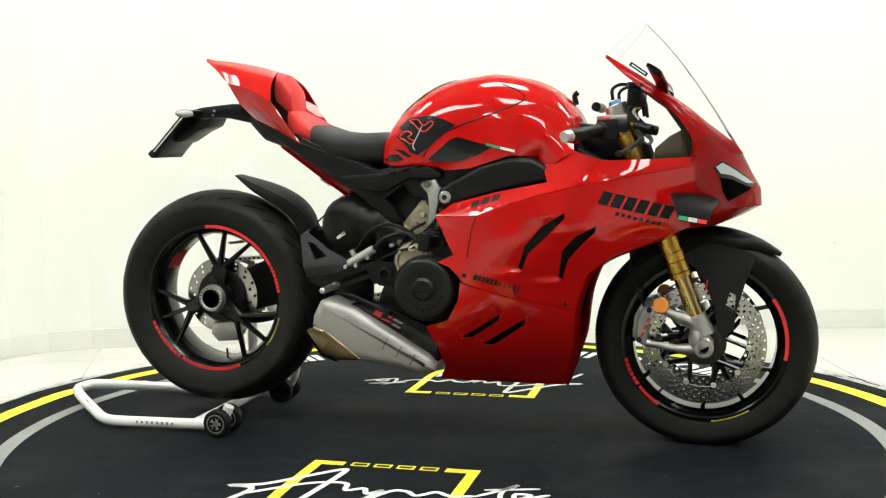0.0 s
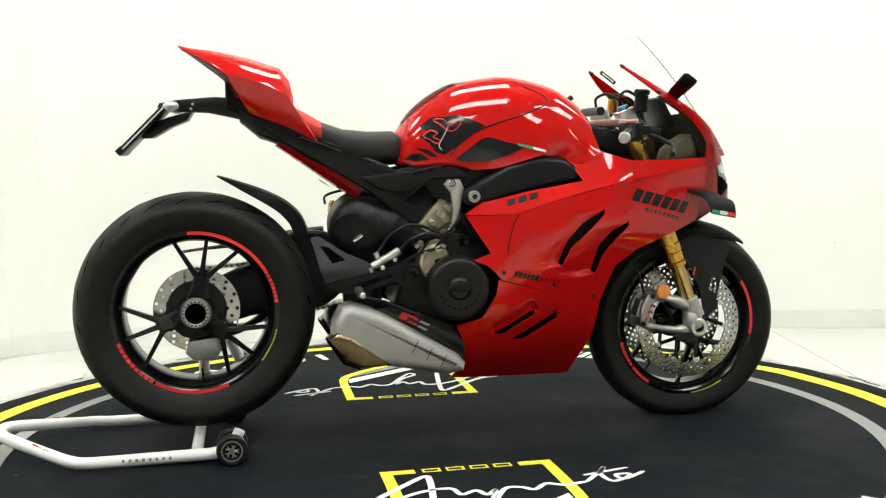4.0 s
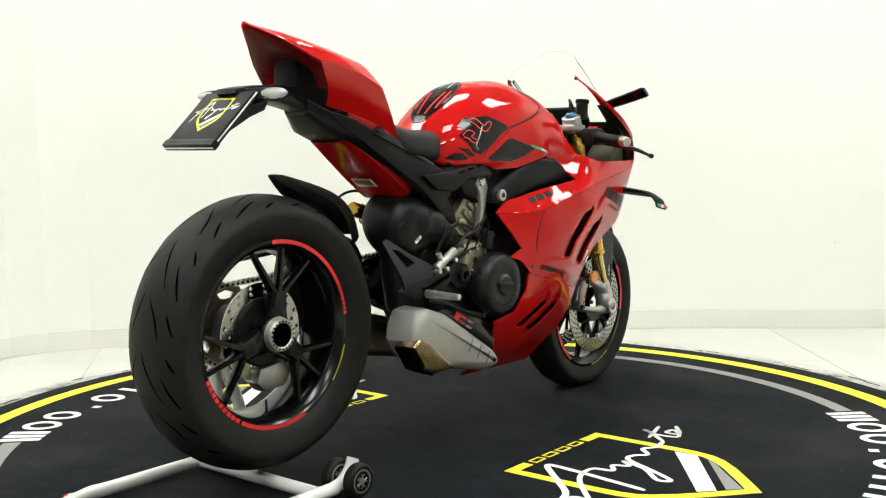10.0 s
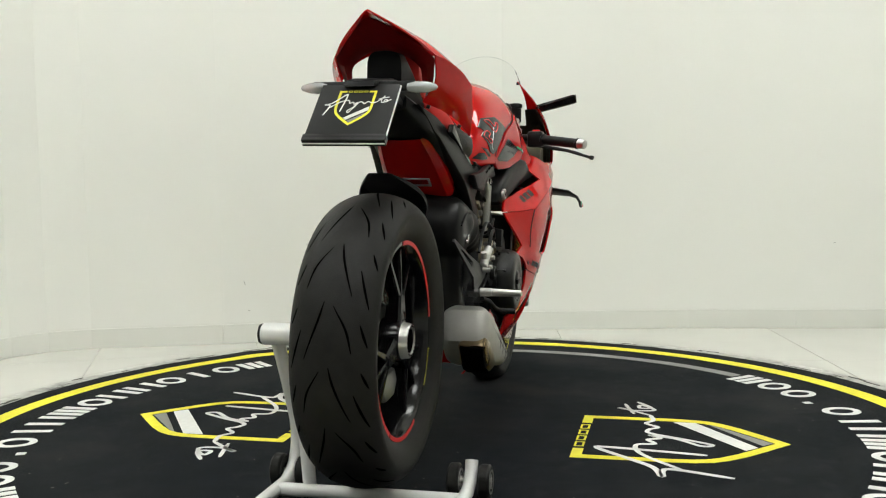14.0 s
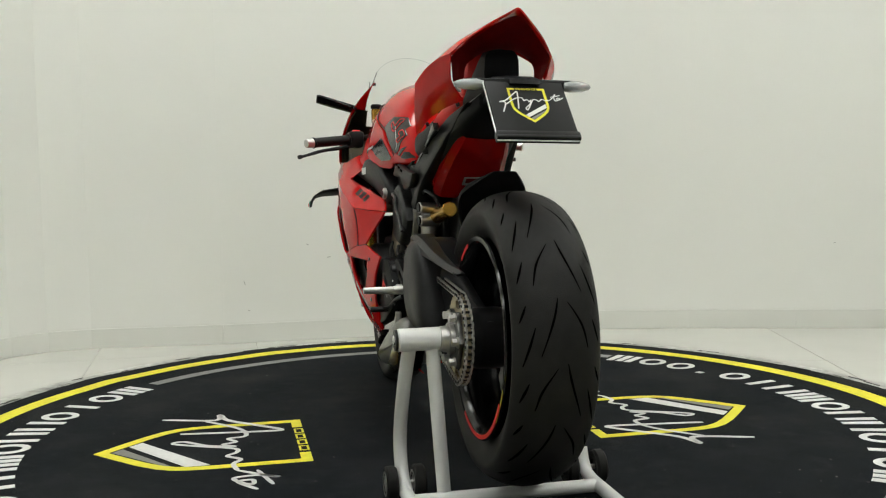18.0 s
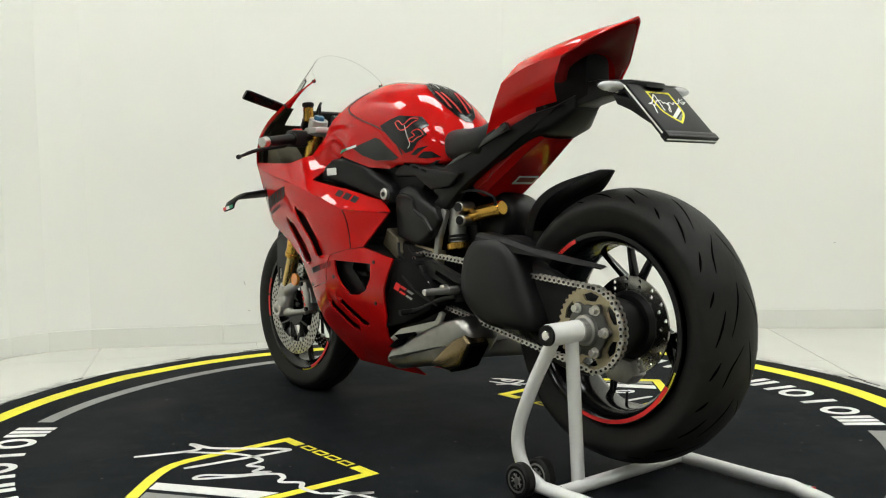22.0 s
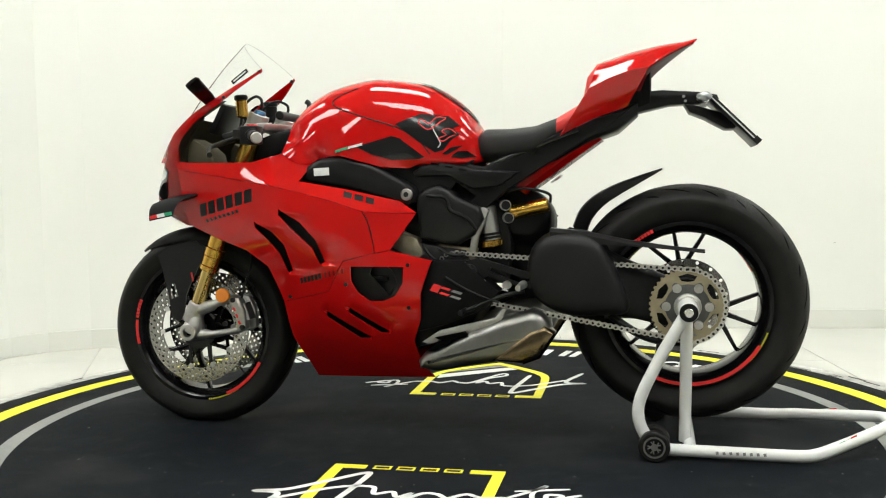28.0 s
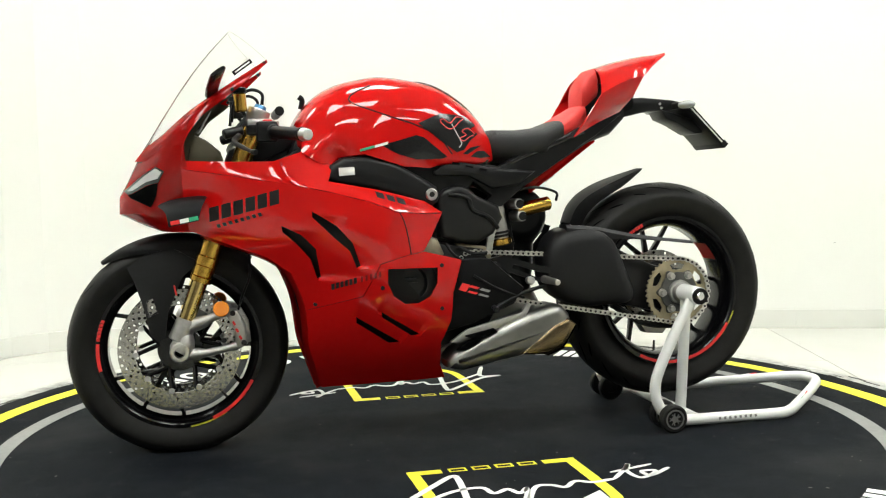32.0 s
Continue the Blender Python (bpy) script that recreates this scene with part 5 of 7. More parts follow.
bm = bmesh.new()
prism(bm, [(0.02, 0.285), (-0.03, 0.318), (-0.19, 0.358), (-0.21, 0.385), (-0.222, 0.380), (-0.205, 0.345), (-0.10, 0.308), (0.0, 0.278)], 0.165, 0.182, 0.004)
part("silencer_rail", bm, ALU, bike, "cast bracket rail on the silencer")
# no cut-outs here: near-black pieces carry the openings' shade
for pts in ([(-0.045, 0.290), (-0.02, 0.300), (-0.105, 0.318), (-0.115, 0.308)], [(0.005, 0.262), (-0.03, 0.288), (-0.07, 0.296), (-0.06, 0.282), (-0.02, 0.262)]):
    bm = bmesh.new()
    prism(bm, pts, 0.18, 0.1975, 0.002)
    part("silencer_slot", bm, RECESS_SHADE, bike, "near-black piece for a shaded opening in the silencer's side")
for side, pts in ((-1, [(-0.225, 0.395), (-0.165, 0.405), (-0.06, 0.365), (0.01, 0.335), (0.035, 0.29), (0.03, 0.235), (-0.10, 0.32)]),
                  (1, [(-0.005, 0.515), (-0.10, 0.515), (-0.20, 0.43), (-0.17, 0.385), (-0.05, 0.335), (0.05, 0.31), (0.05, 0.36), (0.02, 0.43)])):
    bm = bmesh.new()
    prism(bm, pts, side * 0.10, side * (0.168 if side < 0 else 0.185), 0.006)
    lp = part("lower_panel", bm, BLACK_GLOSS if side < 0 else WING, bike, "black lower side panel with red and grey marks")
    # a red mark and a grey mark, plain shapes
    y = side * (0.1685 if side < 0 else 0.1855)
    bx, bz, tilt = (-0.110, 0.355, -28) if side < 0 else (-0.055, 0.428, 17)
    for k, (u0, u1, col) in enumerate(((-0.045, -0.022, RED_INK), (-0.018, 0.008, RED_INK), (0.014, 0.042, GREY_INK))):
        sg = 1 if side < 0 else -1
        bm = bmesh.new()
        m = pose(bx, y, bz) @ Matrix.Rotation(radians(-tilt), 4, "Y")
        a, b = u0 * sg, u1 * sg
        for h0, h1 in (((-0.011, -0.005), (0.004, 0.011)) if k != 0 else ((-0.011, 0.011),)):
            pr = [(a - sg * 0.004, h0), (b - sg * 0.004, h0), (b + sg * 0.002, h1), (a + sg * 0.002, h1)]
            prism(bm, pr, -0.0006, 0.0006)
        for v in bm.verts:
            v.co = m @ v.co
        part("side_mark", bm, col, lp, "", 0)

# ---- engine ----
bm = bmesh.new()
lathe(bm, [(-0.130, 0.02), (-0.130, 0.082), (-0.174, 0.083), (-0.176, 0.092), (-0.190, 0.093), (-0.208, 0.088), (-0.218, 0.083), (-0.222, 0.077), (-0.222, 0.052), (-0.220, 0.047), (-0.220, 0.001)], (0.008, 0, 0.449), 56)
cov = part("clutch_cover", bm, DARK_CAST, bike, "round matt black clutch cover")
bm = bmesh.new()
cyl(bm, (0.008, -0.216, 0.449), (0.008, -0.2255, 0.449), 0.034, 32, 0.028, 0.003)
part("cover_boss", bm, DARK_CAST, cov)
bm = bmesh.new()
block(bm, (-0.032, -0.004, -0.007), (0.032, 0.004, 0.007), pose(0.008, -0.2255, 0.450), 0.002)
part("cover_bar", bm, BLACK, cov)
for k in range(9):
    a = radians(200 + 17.5 * k)
    bm = bmesh.new()
    cyl(bm, (0.008 + 0.056 * math.cos(a), -0.219, 0.449 + 0.056 * math.sin(a)), (0.008 + 0.056 * math.cos(a), -0.2224, 0.449 + 0.056 * math.sin(a)), 0.0030, 10)
    part("cover_hole", bm, RECESS_SHADE, cov)
for k in range(8):
    a = radians(20 + 45 * k)
    bm = bmesh.new()
    cyl(bm, (0.008 + 0.088 * math.cos(a), -0.168, 0.449 + 0.088 * math.sin(a)), (0.008 + 0.088 * math.cos(a), -0.201, 0.449 + 0.088 * math.sin(a)), 0.0050, 10)
    part("cover_screw", bm, DARK_CAST, cov)
bm = bmesh.new()
lathe(bm, [(0.11, 0.02), (0.11, 0.092), (0.185, 0.090), (0.200, 0.078), (0.202, 0.05), (0.186, 0.045), (0.186, 0.001)], (0.138, 0, 0.457), 48)
gen = part("generator_cover", bm, DARK_CAST, bike, "black generator cover behind the fairing window")
bm = bmesh.new()
block(bm, (-0.025, 0.18, -0.006), (0.025, 0.200, 0.006), pose(0.138, 0, 0.465), 0.002)
part("cover_bar", bm, BLACK, gen)
bm = bmesh.new()
lathe(bm, [(-0.085, 0.01), (-0.085, 0.060), (-0.148, 0.058), (-0.157, 0.052), (-0.159, 0.044), (-0.153, 0.040), (-0.153, 0.010)], (-0.040, 0, 0.518), 32)
part("gear_casing", bm, ENGINE, bike, "bronze-grey engine casing")
bm = bmesh.new()
prism(bm, [(-0.105, 0.60), (-0.02, 0.70), (0.045, 0.665), (0.02, 0.60), (-0.03, 0.565), (-0.08, 0.57)], -0.098, 0.10, 0.010)
head = part("cylinder_head", bm, ENGINE, bike, "bronze-grey finned cylinder head")
for k in range(4):
    bm = bmesh.new()
    prism(bm, [(-0.085 + 0.022 * k, 0.608 + 0.022 * k), (-0.075 + 0.022 * k, 0.618 + 0.022 * k), (-0.028 + 0.022 * k, 0.582 + 0.02 * k), (-0.038 + 0.022 * k, 0.572 + 0.02 * k)], -0.094, -0.110, 0.003)
    part("fin", bm, ENGINE, head)
for x, z in ((-0.045, 0.625), (-0.018, 0.648), (0.012, 0.672), (-0.075, 0.585)):
    bm = bmesh.new()
    cyl(bm, (x, -0.10, z), (x, -0.119, z), 0.0085, 14, None, 0.002)
    part("head_bolt", bm, STEEL, head)
bm = bmesh.new()
prism(bm, [(-0.005, 0.750), (0.028, 0.752), (0.042, 0.725), (0.030, 0.66), (0.012, 0.60), (-0.008, 0.595), (0.008, 0.66), (0.002, 0.71), (-0.018, 0.735)], -0.116, -0.136, 0.006)
br = part("engine_mount", bm, ALU, bike, "cast aluminium engine mount")
for x, z, r in ((0.005, 0.738, 0.011), (0.002, 0.605, 0.008)):
    bm = bmesh.new()
    cyl(bm, (x, -0.13, z), (x, -0.142, z), r, 16, None, 0.002)
    part("mount_bolt", bm, CHROME, br)
for k, (x, z, r, d) in enumerate(((-0.060, 0.505, 0.012, 0.152), (0.045, 0.570, 0.010, 0.146), (-0.085, 0.570, 0.011, 0.130), (0.02, 0.590, 0.009, 0.128), (-0.072, 0.545, 0.007, 0.150), (0.055, 0.60, 0.008, 0.120))):
    bm = bmesh.new()
    cyl(bm, (x, -0.09, z), (x, -d, z), r, 16, r * 0.85, 0.002)
    part("engine_boss", bm, ENGINE if k % 2 == 0 else DARK_CAST, bike)
for pts in ([(-0.10, -0.112, 0.60), (-0.06, -0.135, 0.585), (-0.01, -0.14, 0.60), (0.03, -0.135, 0.64)], [(-0.09, -0.13, 0.53), (-0.05, -0.155, 0.56), (0.0, -0.15, 0.60), (0.035, -0.14, 0.60)],
            [(0.0, -0.12, 0.69), (0.03, -0.13, 0.66), (0.05, -0.13, 0.61), (0.06, -0.125, 0.57)]):
    bm = bmesh.new()
    tube(bm, pts, 0.0042, 8, 5)
    part("cable", bm, BLACK, bike, "thin black cable")
# left head cover
bm = bmesh.new()
prism(bm, [(0.045, 0.690), (0.02, 0.715), (-0.02, 0.728), (-0.055, 0.715), (-0.075, 0.695), (-0.14, 0.665), (-0.152, 0.63), (-0.125, 0.585), (-0.075, 0.556), (-0.03, 0.560), (0.03, 0.578)], 0.07, 0.150, 0.014, segments=3)
hc = part("head_cover", bm, DARK_CAST, bike, "black ribbed cylinder head cover")
bm = bmesh.new()
tube(bm, [(0.01, 0.152, 0.70), (-0.045, 0.153, 0.69), (-0.06, 0.153, 0.655), (-0.105, 0.153, 0.635), (-0.135, 0.150, 0.60)], 0.006, 8, 4)
part("cover_rib", bm, DARK_CAST, hc)
bm = bmesh.new()
prism(bm, [(0.10, 0.60), (0.04, 0.575), (0.02, 0.53), (0.05, 0.51), (0.12, 0.55)], 0.08, 0.140, 0.012)
part("front_casing", bm, ENGINE, bike, "bronze-grey front cylinder casing")
bm = bmesh.new()
prism(bm, [(-0.13, 0.545), (-0.02, 0.56), (0.02, 0.52), (-0.02, 0.49), (-0.12, 0.50)], 0.09, 0.12, 0.006)
part("sprocket_casing", bm, ENGINE, bike)

# cockpit filling
for side in (-1, 1):
    bm = bmesh.new()
    prism(bm, [(0.625, 0.79), (0.635, 0.825), (0.67, 0.855), (0.70, 0.870), (0.715, 0.85), (0.722, 0.79)], side * 0.10, side * 0.196, 0.012)
    part("inner_duct", bm, OLIVE, bike, "dull olive plastic air duct in the cockpit")
    bm = bmesh.new()
    prism(bm, [(0.44, 0.79), (0.445, 0.835), (0.50, 0.862), (0.565, 0.858), (0.61, 0.835), (0.625, 0.79)], side * 0.03, side * 0.078, 0.012)
    part("wiring_cover", bm, BLACK, bike, "black wiring cover in the cockpit")
# dark bulkhead that carries the dashboard, behind the windscreen
bm = bmesh.new()
rows = []
for z, xs, w, bow in ((0.785, 0.722, 0.205, 0.085), (0.83, 0.716, 0.210, 0.085), (0.87, 0.700, 0.208, 0.080), (0.905, 0.676, 0.202, 0.070), (0.930, 0.658, 0.190, 0.055)):
    rows.append([(xs + bow * math.cos(radians(q)) ** 0.8 if abs(q) < 90 else xs, w * math.sin(radians(q)), z) for q in range(-90, 91, 10)])
faces_from(bm, rows)
bmesh.ops.solidify(bm, geom=bm.faces[:], thickness=0.003)
part("dashboard_bulkhead", bm, OLIVE, bike, "dull dark plastic bulkhead under the windscreen")
# radiators and inner panels in front
bm = bmesh.new()
prism(bm, [(0.325, 0.32), (0.37, 0.33), (0.45, 0.60), (0.41, 0.62)], -0.135, 0.135, 0.006)
part("radiator", bm, BLACK, bike, "black curved radiator")
bm = bmesh.new()
prism(bm, [(0.43, 0.83), (0.44, 0.76), (0.60, 0.74), (0.76, 0.76), (0.78, 0.80), (0.70, 0.785), (0.52, 0.785)], -0.165, 0.165, 0.008)
part("cockpit_panel", bm, BLACK, bike, "black inner cockpit panel")
bm = bmesh.new()
prism(bm, [(0.15, 0.165), (0.36, 0.160), (0.37, 0.20), (0.15, 0.21)], -0.055, 0.055, 0.008)
part("sump_panel", bm, RED, bike, "red panel under the belly")

# ---- rear end: swingarm, sprocket, chain, shock ----
SPROCKET = mat("sprocket_steel", (0.43, 0.37, 0.25), 0.42, 0.9, 0, 0.15, 60)
CHAIN = mat("chain_steel", (0.66, 0.64, 0.60), 0.30, 0.95, 0, 0.25, 90)
SWING = [(-0.285, 0.425), (-0.272, 0.480), (-0.285, 0.545), (-0.320, 0.585), (-0.370, 0.598), (-0.440, 0.594), (-0.485, 0.562), (-0.512, 0.512), (-0.530, 0.465), (-0.548, 0.42), (-0.555, 0.385), (-0.535, 0.365), (-0.47, 0.362), (-0.40, 0.360), (-0.335, 0.380)]
bm = bmesh.new()
ring = spline([(x, 0, z) for x, z in SWING], 3, True)
mid = Vector((-0.415, 0, 0.475))
loft(bm, [[Vector((mid.x + (p.x - mid.x) * f, y, mid.z + (p.z - mid.z) * f)) for p in ring] for y, f in
          ((0.055, 0.94), (0.065, 1.0), (0.125, 1.0), (0.145, 0.985), (0.160, 0.95), (0.170, 0.885), (0.177, 0.79), (0.181, 0.64), (0.183, 0.42), (0.184, 0.12))])
part("swingarm", bm, CARBON, bike, "wide matt black single-sided swingarm")
bm = bmesh.new()
rows = []
for x, zc, hh, y0, y1 in ((-0.46, 0.46, 0.10, 0.05, 0.15), (-0.56, 0.43, 0.08, 0.05, 0.11), (-0.65, 0.40, 0.072, 0.045, 0.09), (-0.71, 0.39, 0.068, 0.045, 0.085), (-0.765, 0.39, 0.045, 0.05, 0.08)):
    ring = []
    for k in range(20):
        a = 2 * math.pi * k / 20
        ring.append(Vector((x, (y0 + y1) / 2 + (y1 - y0) / 2 * math.copysign(abs(math.cos(a)) ** 0.6, math.cos(a)), zc + hh * math.copysign(abs(math.sin(a)) ** 0.7, math.sin(a)))))
    rows.append(ring)
loft(bm, rows)
part("swingarm_end", bm, CARBON, bike, "black swingarm hub housing")
bm = bmesh.new()
tube(bm, [(-0.50, 0.11, 0.36), (-0.58, 0.115, 0.31), (-0.64, 0.115, 0.292), (-0.70, 0.112, 0.288)], 0.011, 8, 4)
part("lower_chain_guide", bm, BLACK, bike, "black chain guide")

CY = 0.122
outline = []
N = 41
for k in range(N * 4):
    a = 2 * math.pi * k / (N * 4)
    r = (0.0985, 0.1035, 0.1035, 0.0985)[k % 4]
    outline.append((RX + r * math.cos(a), RZ + r * math.sin(a)))
holes = []
for k in range(6):
    a0 = 2 * math.pi * (k + 0.5) / 6
    holes.append([(RX + r * math.cos(a0 + d), RZ + r * math.sin(a0 + d)) for r, d in ((0.070, -0.24), (0.085, -0.30), (0.089, 0), (0.085, 0.30), (0.070, 0.24), (0.066, 0))])
bm = bmesh.new()
shell(bm, outline, lambda x, z: CY + 0.003, 1, 0.006, 0.03, holes)
spr = part("sprocket", bm, SPROCKET, bike, "worn steel rear sprocket", 25)
bm = bmesh.new()
outline = []
for k in range(72):
    a = 2 * math.pi * k / 72
    r = 0.060 + 0.013 * max(0, math.cos(6 * a)) ** 1.5
    outline.append((RX + r * math.cos(a), RZ + r * math.sin(a)))
prism(bm, outline, CY + 0.004, CY + 0.016, 0.003)
part("sprocket_carrier", bm, CARRIER, spr, "cast grey sprocket carrier")
for k in range(6):
    a = 2 * math.pi * k / 6
    c = Vector((RX + 0.057 * math.cos(a), 0, RZ + 0.057 * math.sin(a)))
    bm = bmesh.new()
    cyl(bm, c + Vector((0, CY + 0.015, 0)), c + Vector((0, CY + 0.019, 0)), 0.0125, 18)
    cyl(bm, c + Vector((0, CY + 0.019, 0)), c + Vector((0, CY + 0.031, 0)), 0.0095, 6, None, 0.001)
    part("carrier_nut", bm, STEEL, spr)
bm = bmesh.new()
lathe(bm, [(CY + 0.016, 0.012), (CY + 0.016, 0.037), (CY + 0.026, 0.036), (CY + 0.028, 0.030), (CY + 0.045, 0.028), (CY + 0.047, 0.024), (CY + 0.047, 0.012)], (RX, 0, RZ), 36)
part("axle_nut", bm, ALU, spr, "slotted steel axle nut")

# chain: links along the loop round both sprockets
FS = Vector((-0.070, 0.472))
FR, BR = 0.062, 0.1000


def chain_loop():
    P = []
    C = Vector((RX, RZ))
    for k in range(25):
        a = radians(95 + 165 * k / 24)
        P.append(C + Vector((math.cos(a), math.sin(a))) * BR)
    for k in range(11):
        a = radians(-78 + 165 * k / 10)
        P.append(FS + Vector((math.cos(a), math.sin(a))) * FR)
    return P


loop = chain_loop()
pts = []
PITCH = 0.0159
carry = 0.0
for i in range(len(loop)):
    a, b = loop[i], loop[(i + 1) % len(loop)]
    L = (b - a).length
    d = carry
    while d < L:
        pts.append((a + (b - a) * (d / L), (b - a).normalized()))
        d += PITCH
    carry = d - L


def link_mesh(wide):
    bm = bmesh.new()
    h = 0.0085 if wide else 0.0062
    o = []
    for sx in (1, -1):
        for k in range(7):
            a = radians(-115 + 230 * k / 6)
            o.append((sx * (PITCH / 2 + 0.0068 * math.cos(a)), sx * 0.0072 * math.sin(a)))
        o.append((0.0, sx * 0.0042))
    for y in (-h, h):
        prism(bm, o, y - 0.001, y + 0.001)
    plates = len(bm.faces)
    for x in (-PITCH / 2, PITCH / 2):
        cyl(bm, (x, -h - 0.0028, 0), (x, h + 0.0028, 0), 0.0036, 8)
    bmesh.ops.recalc_face_normals(bm, faces=bm.faces)
    # pins get a dark colour to read as shaded holes in the plates
    for i, f in enumerate(bm.faces):
        f.material_index = 0 if i < plates else 1
    me = bpy.data.meshes.new("chain_link")
    bm.to_mesh(me)
    bm.free()
    me.materials.append(CHAIN)
    me.materials.append(DARK_CAST)
    return me


LINKS = (link_mesh(False), link_mesh(True))
chain = None
for i, (p, d) in enumerate(pts):
    m = pose(p.x, CY, p.y, 0, -math.degrees(math.atan2(d.y, d.x)), 0)
    if chain is None:
        me = LINKS[1].copy()
        me.transform(m)
        chain = new("chain", me)
        chain.parent = bike
        chain["label"] = "oily steel drive chain"
    else:
        ob = new("chain_link", LINKS[i % 2])
        ob.parent = chain
        ob.matrix_basis = m

# shock absorber on the left
bm = bmesh.new()
cyl(bm, (-0.150, 0.075, 0.665), (-0.165, 0.075, 0.560), 0.026, 24, None, 0.004)
sh = part("shock_absorber", bm, ALU, bike, "silver shock absorber with gold fittings")
for z, r in ((0.585, 0.030), (0.575, 0.030)):
    bm = bmesh.new()
    cyl(bm, (-0.161, 0.075, z + 0.004), (-0.162, 0.075, z - 0.003), r, 24, None, 0.001)
    part("adjuster_ring", bm, DARK_CAST, sh)
bm = bmesh.new()
cyl(bm, (-0.163, 0.075, 0.568), (-0.166, 0.075, 0.548), 0.034, 28, None, 0.003)
part("spring_collar", bm, GOLD, sh, "gold spring collar")
bm = bmesh.new()
cyl(bm, (-0.215, 0.068, 0.645), (-0.325, 0.056, 0.668), 0.021, 24, None, 0.003)
part("shock_reservoir", bm, GOLD, sh, "gold shock reservoir")
for x, z in ((-0.212, 0.668), (-0.220, 0.632)):
    bm = bmesh.new()
    cyl(bm, (x + 0.012, 0.06, z), (x, 0.118, z), 0.0155, 20, None, 0.002)
    part("damper_valve", bm, STEEL, sh)
    bm = bmesh.new()
    cyl(bm, (x, 0.117, z), (x - 0.0005, 0.121, z), 0.0125, 20)
    part("valve_cap", bm, BLACK, sh)
bm = bmesh.new()
prism(bm, [(-0.125, 0.652), (-0.145, 0.668), (-0.165, 0.655), (-0.155, 0.63), (-0.135, 0.58), (-0.125, 0.53), (-0.105, 0.53), (-0.115, 0.59)], 0.105, 0.122, 0.004)
part("shock_mount", bm, ALU, bike, "cast shock mount")
bm = bmesh.new()
tube(bm, [(-0.17, 0.10, 0.70), (-0.26, 0.11, 0.715), (-0.33, 0.10, 0.70), (-0.335, 0.09, 0.675)], 0.004, 8, 5)
part("hose", bm, BLACK, bike)
# ---- rear wheel details ----
def rim_print(parent, X, Z, r, y, a0, a1, n, m):
    """A row of tiny printed bars along the rim."""
    for k in range(n):
        a = radians(a0 + (a1 - a0) * k / (n - 1))
        bm = bmesh.new()
        block(bm, (-0.0016, -0.0005, -0.0019), (0.0016, 0.0005, 0.0019), pose(X + r * math.cos(a), y, Z + r * math.sin(a), 0, 90 - math.degrees(a), 0))
        part("rim_print", bm, m, parent, "", 0)


for s in (-1, 1):
    rim_print(rear, RX, RZ, 0.2265, s * 0.0800, 322 if s < 0 else 200, 345 if s < 0 else 222, 16, YELLOW_INK)
    rim_print(front, FX, FZ, 0.2222, s * 0.0492, 276 if s < 0 else 238, 302 if s < 0 else 264, 18, YELLOW_INK)

for s, arcs in ((-1, ((94, 30, 0), (30, 5, 8), (200, 238, 9), (239, 292, 0))), (1, ((48, 66, 7), (-150, -62, 0)))):
    for a0, a1, cuts in arcs:
        rim_stripe(rear, RX, RZ, 0.2225, s * 0.0806, a0, a1, 0.0048, cuts)
for a0 in (145,):
    bm = bmesh.new()
    rows = []
    for k in range(7):
        a = radians(a0 - 9 + 3 * k)
        rows.append([(RX + 0.1968 * math.cos(a), y, RZ + 0.1968 * math.sin(a)) for y in (-0.038, 0.038)])
    faces_from(bm, rows)
    bmesh.ops.solidify(bm, geom=bm.faces[:], thickness=0.0008)
    part("rim_label", bm, RED_INK, rear, "red patch on the inner rim")
bm = bmesh.new()
lathe(bm, [(-0.094, 0.029), (-0.096, 0.031), (-0.096, 0.037), (-0.092, 0.040), (-0.080, 0.041), (-0.074, 0.046), (-0.060, 0.047), (-0.060, 0.029)], (RX, 0, RZ), 40)
nut = part("hub_nut", bm, STEEL, rear, "slotted silver hub nut with a dark bore")
bm = bmesh.new()
lathe(bm, [(-0.093, 0.0285), (-0.090, 0.0255), (-0.055, 0.0245), (-0.055, 0.0005)], (RX, 0, RZ), 32)
part("hub_bore", bm, RECESS_SHADE, rear)
for k in range(20):
    a = 2 * math.pi * k / 20
    c = Vector((RX, 0, RZ)) + Vector((math.cos(a), 0, math.sin(a))) * 0.0335
    bm = bmesh.new()
    cyl(bm, c + Vector((0, -0.0945, 0)), c + Vector((0, -0.0972, 0)), 0.0026, 8)
    part("nut_hole", bm, RECESS_SHADE, rear)
disc(rear, RX, RZ, -0.016, 0.070, 0.120, ((0.084, 13, 0, 0.0054), (0.098, 15, 0.5, 0.0054), (0.112, 17, 0, 0.0054)), "drilled steel rear brake disc")
bm = bmesh.new()
lathe(bm, [(-0.030, 0.045), (-0.030, 0.078), (-0.022, 0.084), (-0.010, 0.084), (0.0, 0.074), (0.0, 0.045)], (RX, 0, RZ), 36, True)
part("disc_carrier", bm, DARK_CAST, rear, "black disc carrier")
bm = bmesh.new()
lathe(bm, [(0.002, 0.02), (0.002, 0.062), (0.030, 0.070), (0.085, 0.070), (0.095, 0.062), (0.104, 0.058), (0.104, 0.02)], (RX, 0, RZ), 36, True)
part("hub_housing", bm, BLACK, bike, "black round hub housing of the swingarm")
bm = bmesh.new()
prism(bm, [(-0.735, 0.305), (-0.655, 0.315), (-0.635, 0.285), (-0.66, 0.250), (-0.72, 0.245), (-0.745, 0.27)], -0.044, 0.010, 0.010)
part("rear_caliper", bm, ALU, bike, "grey rear brake caliper")


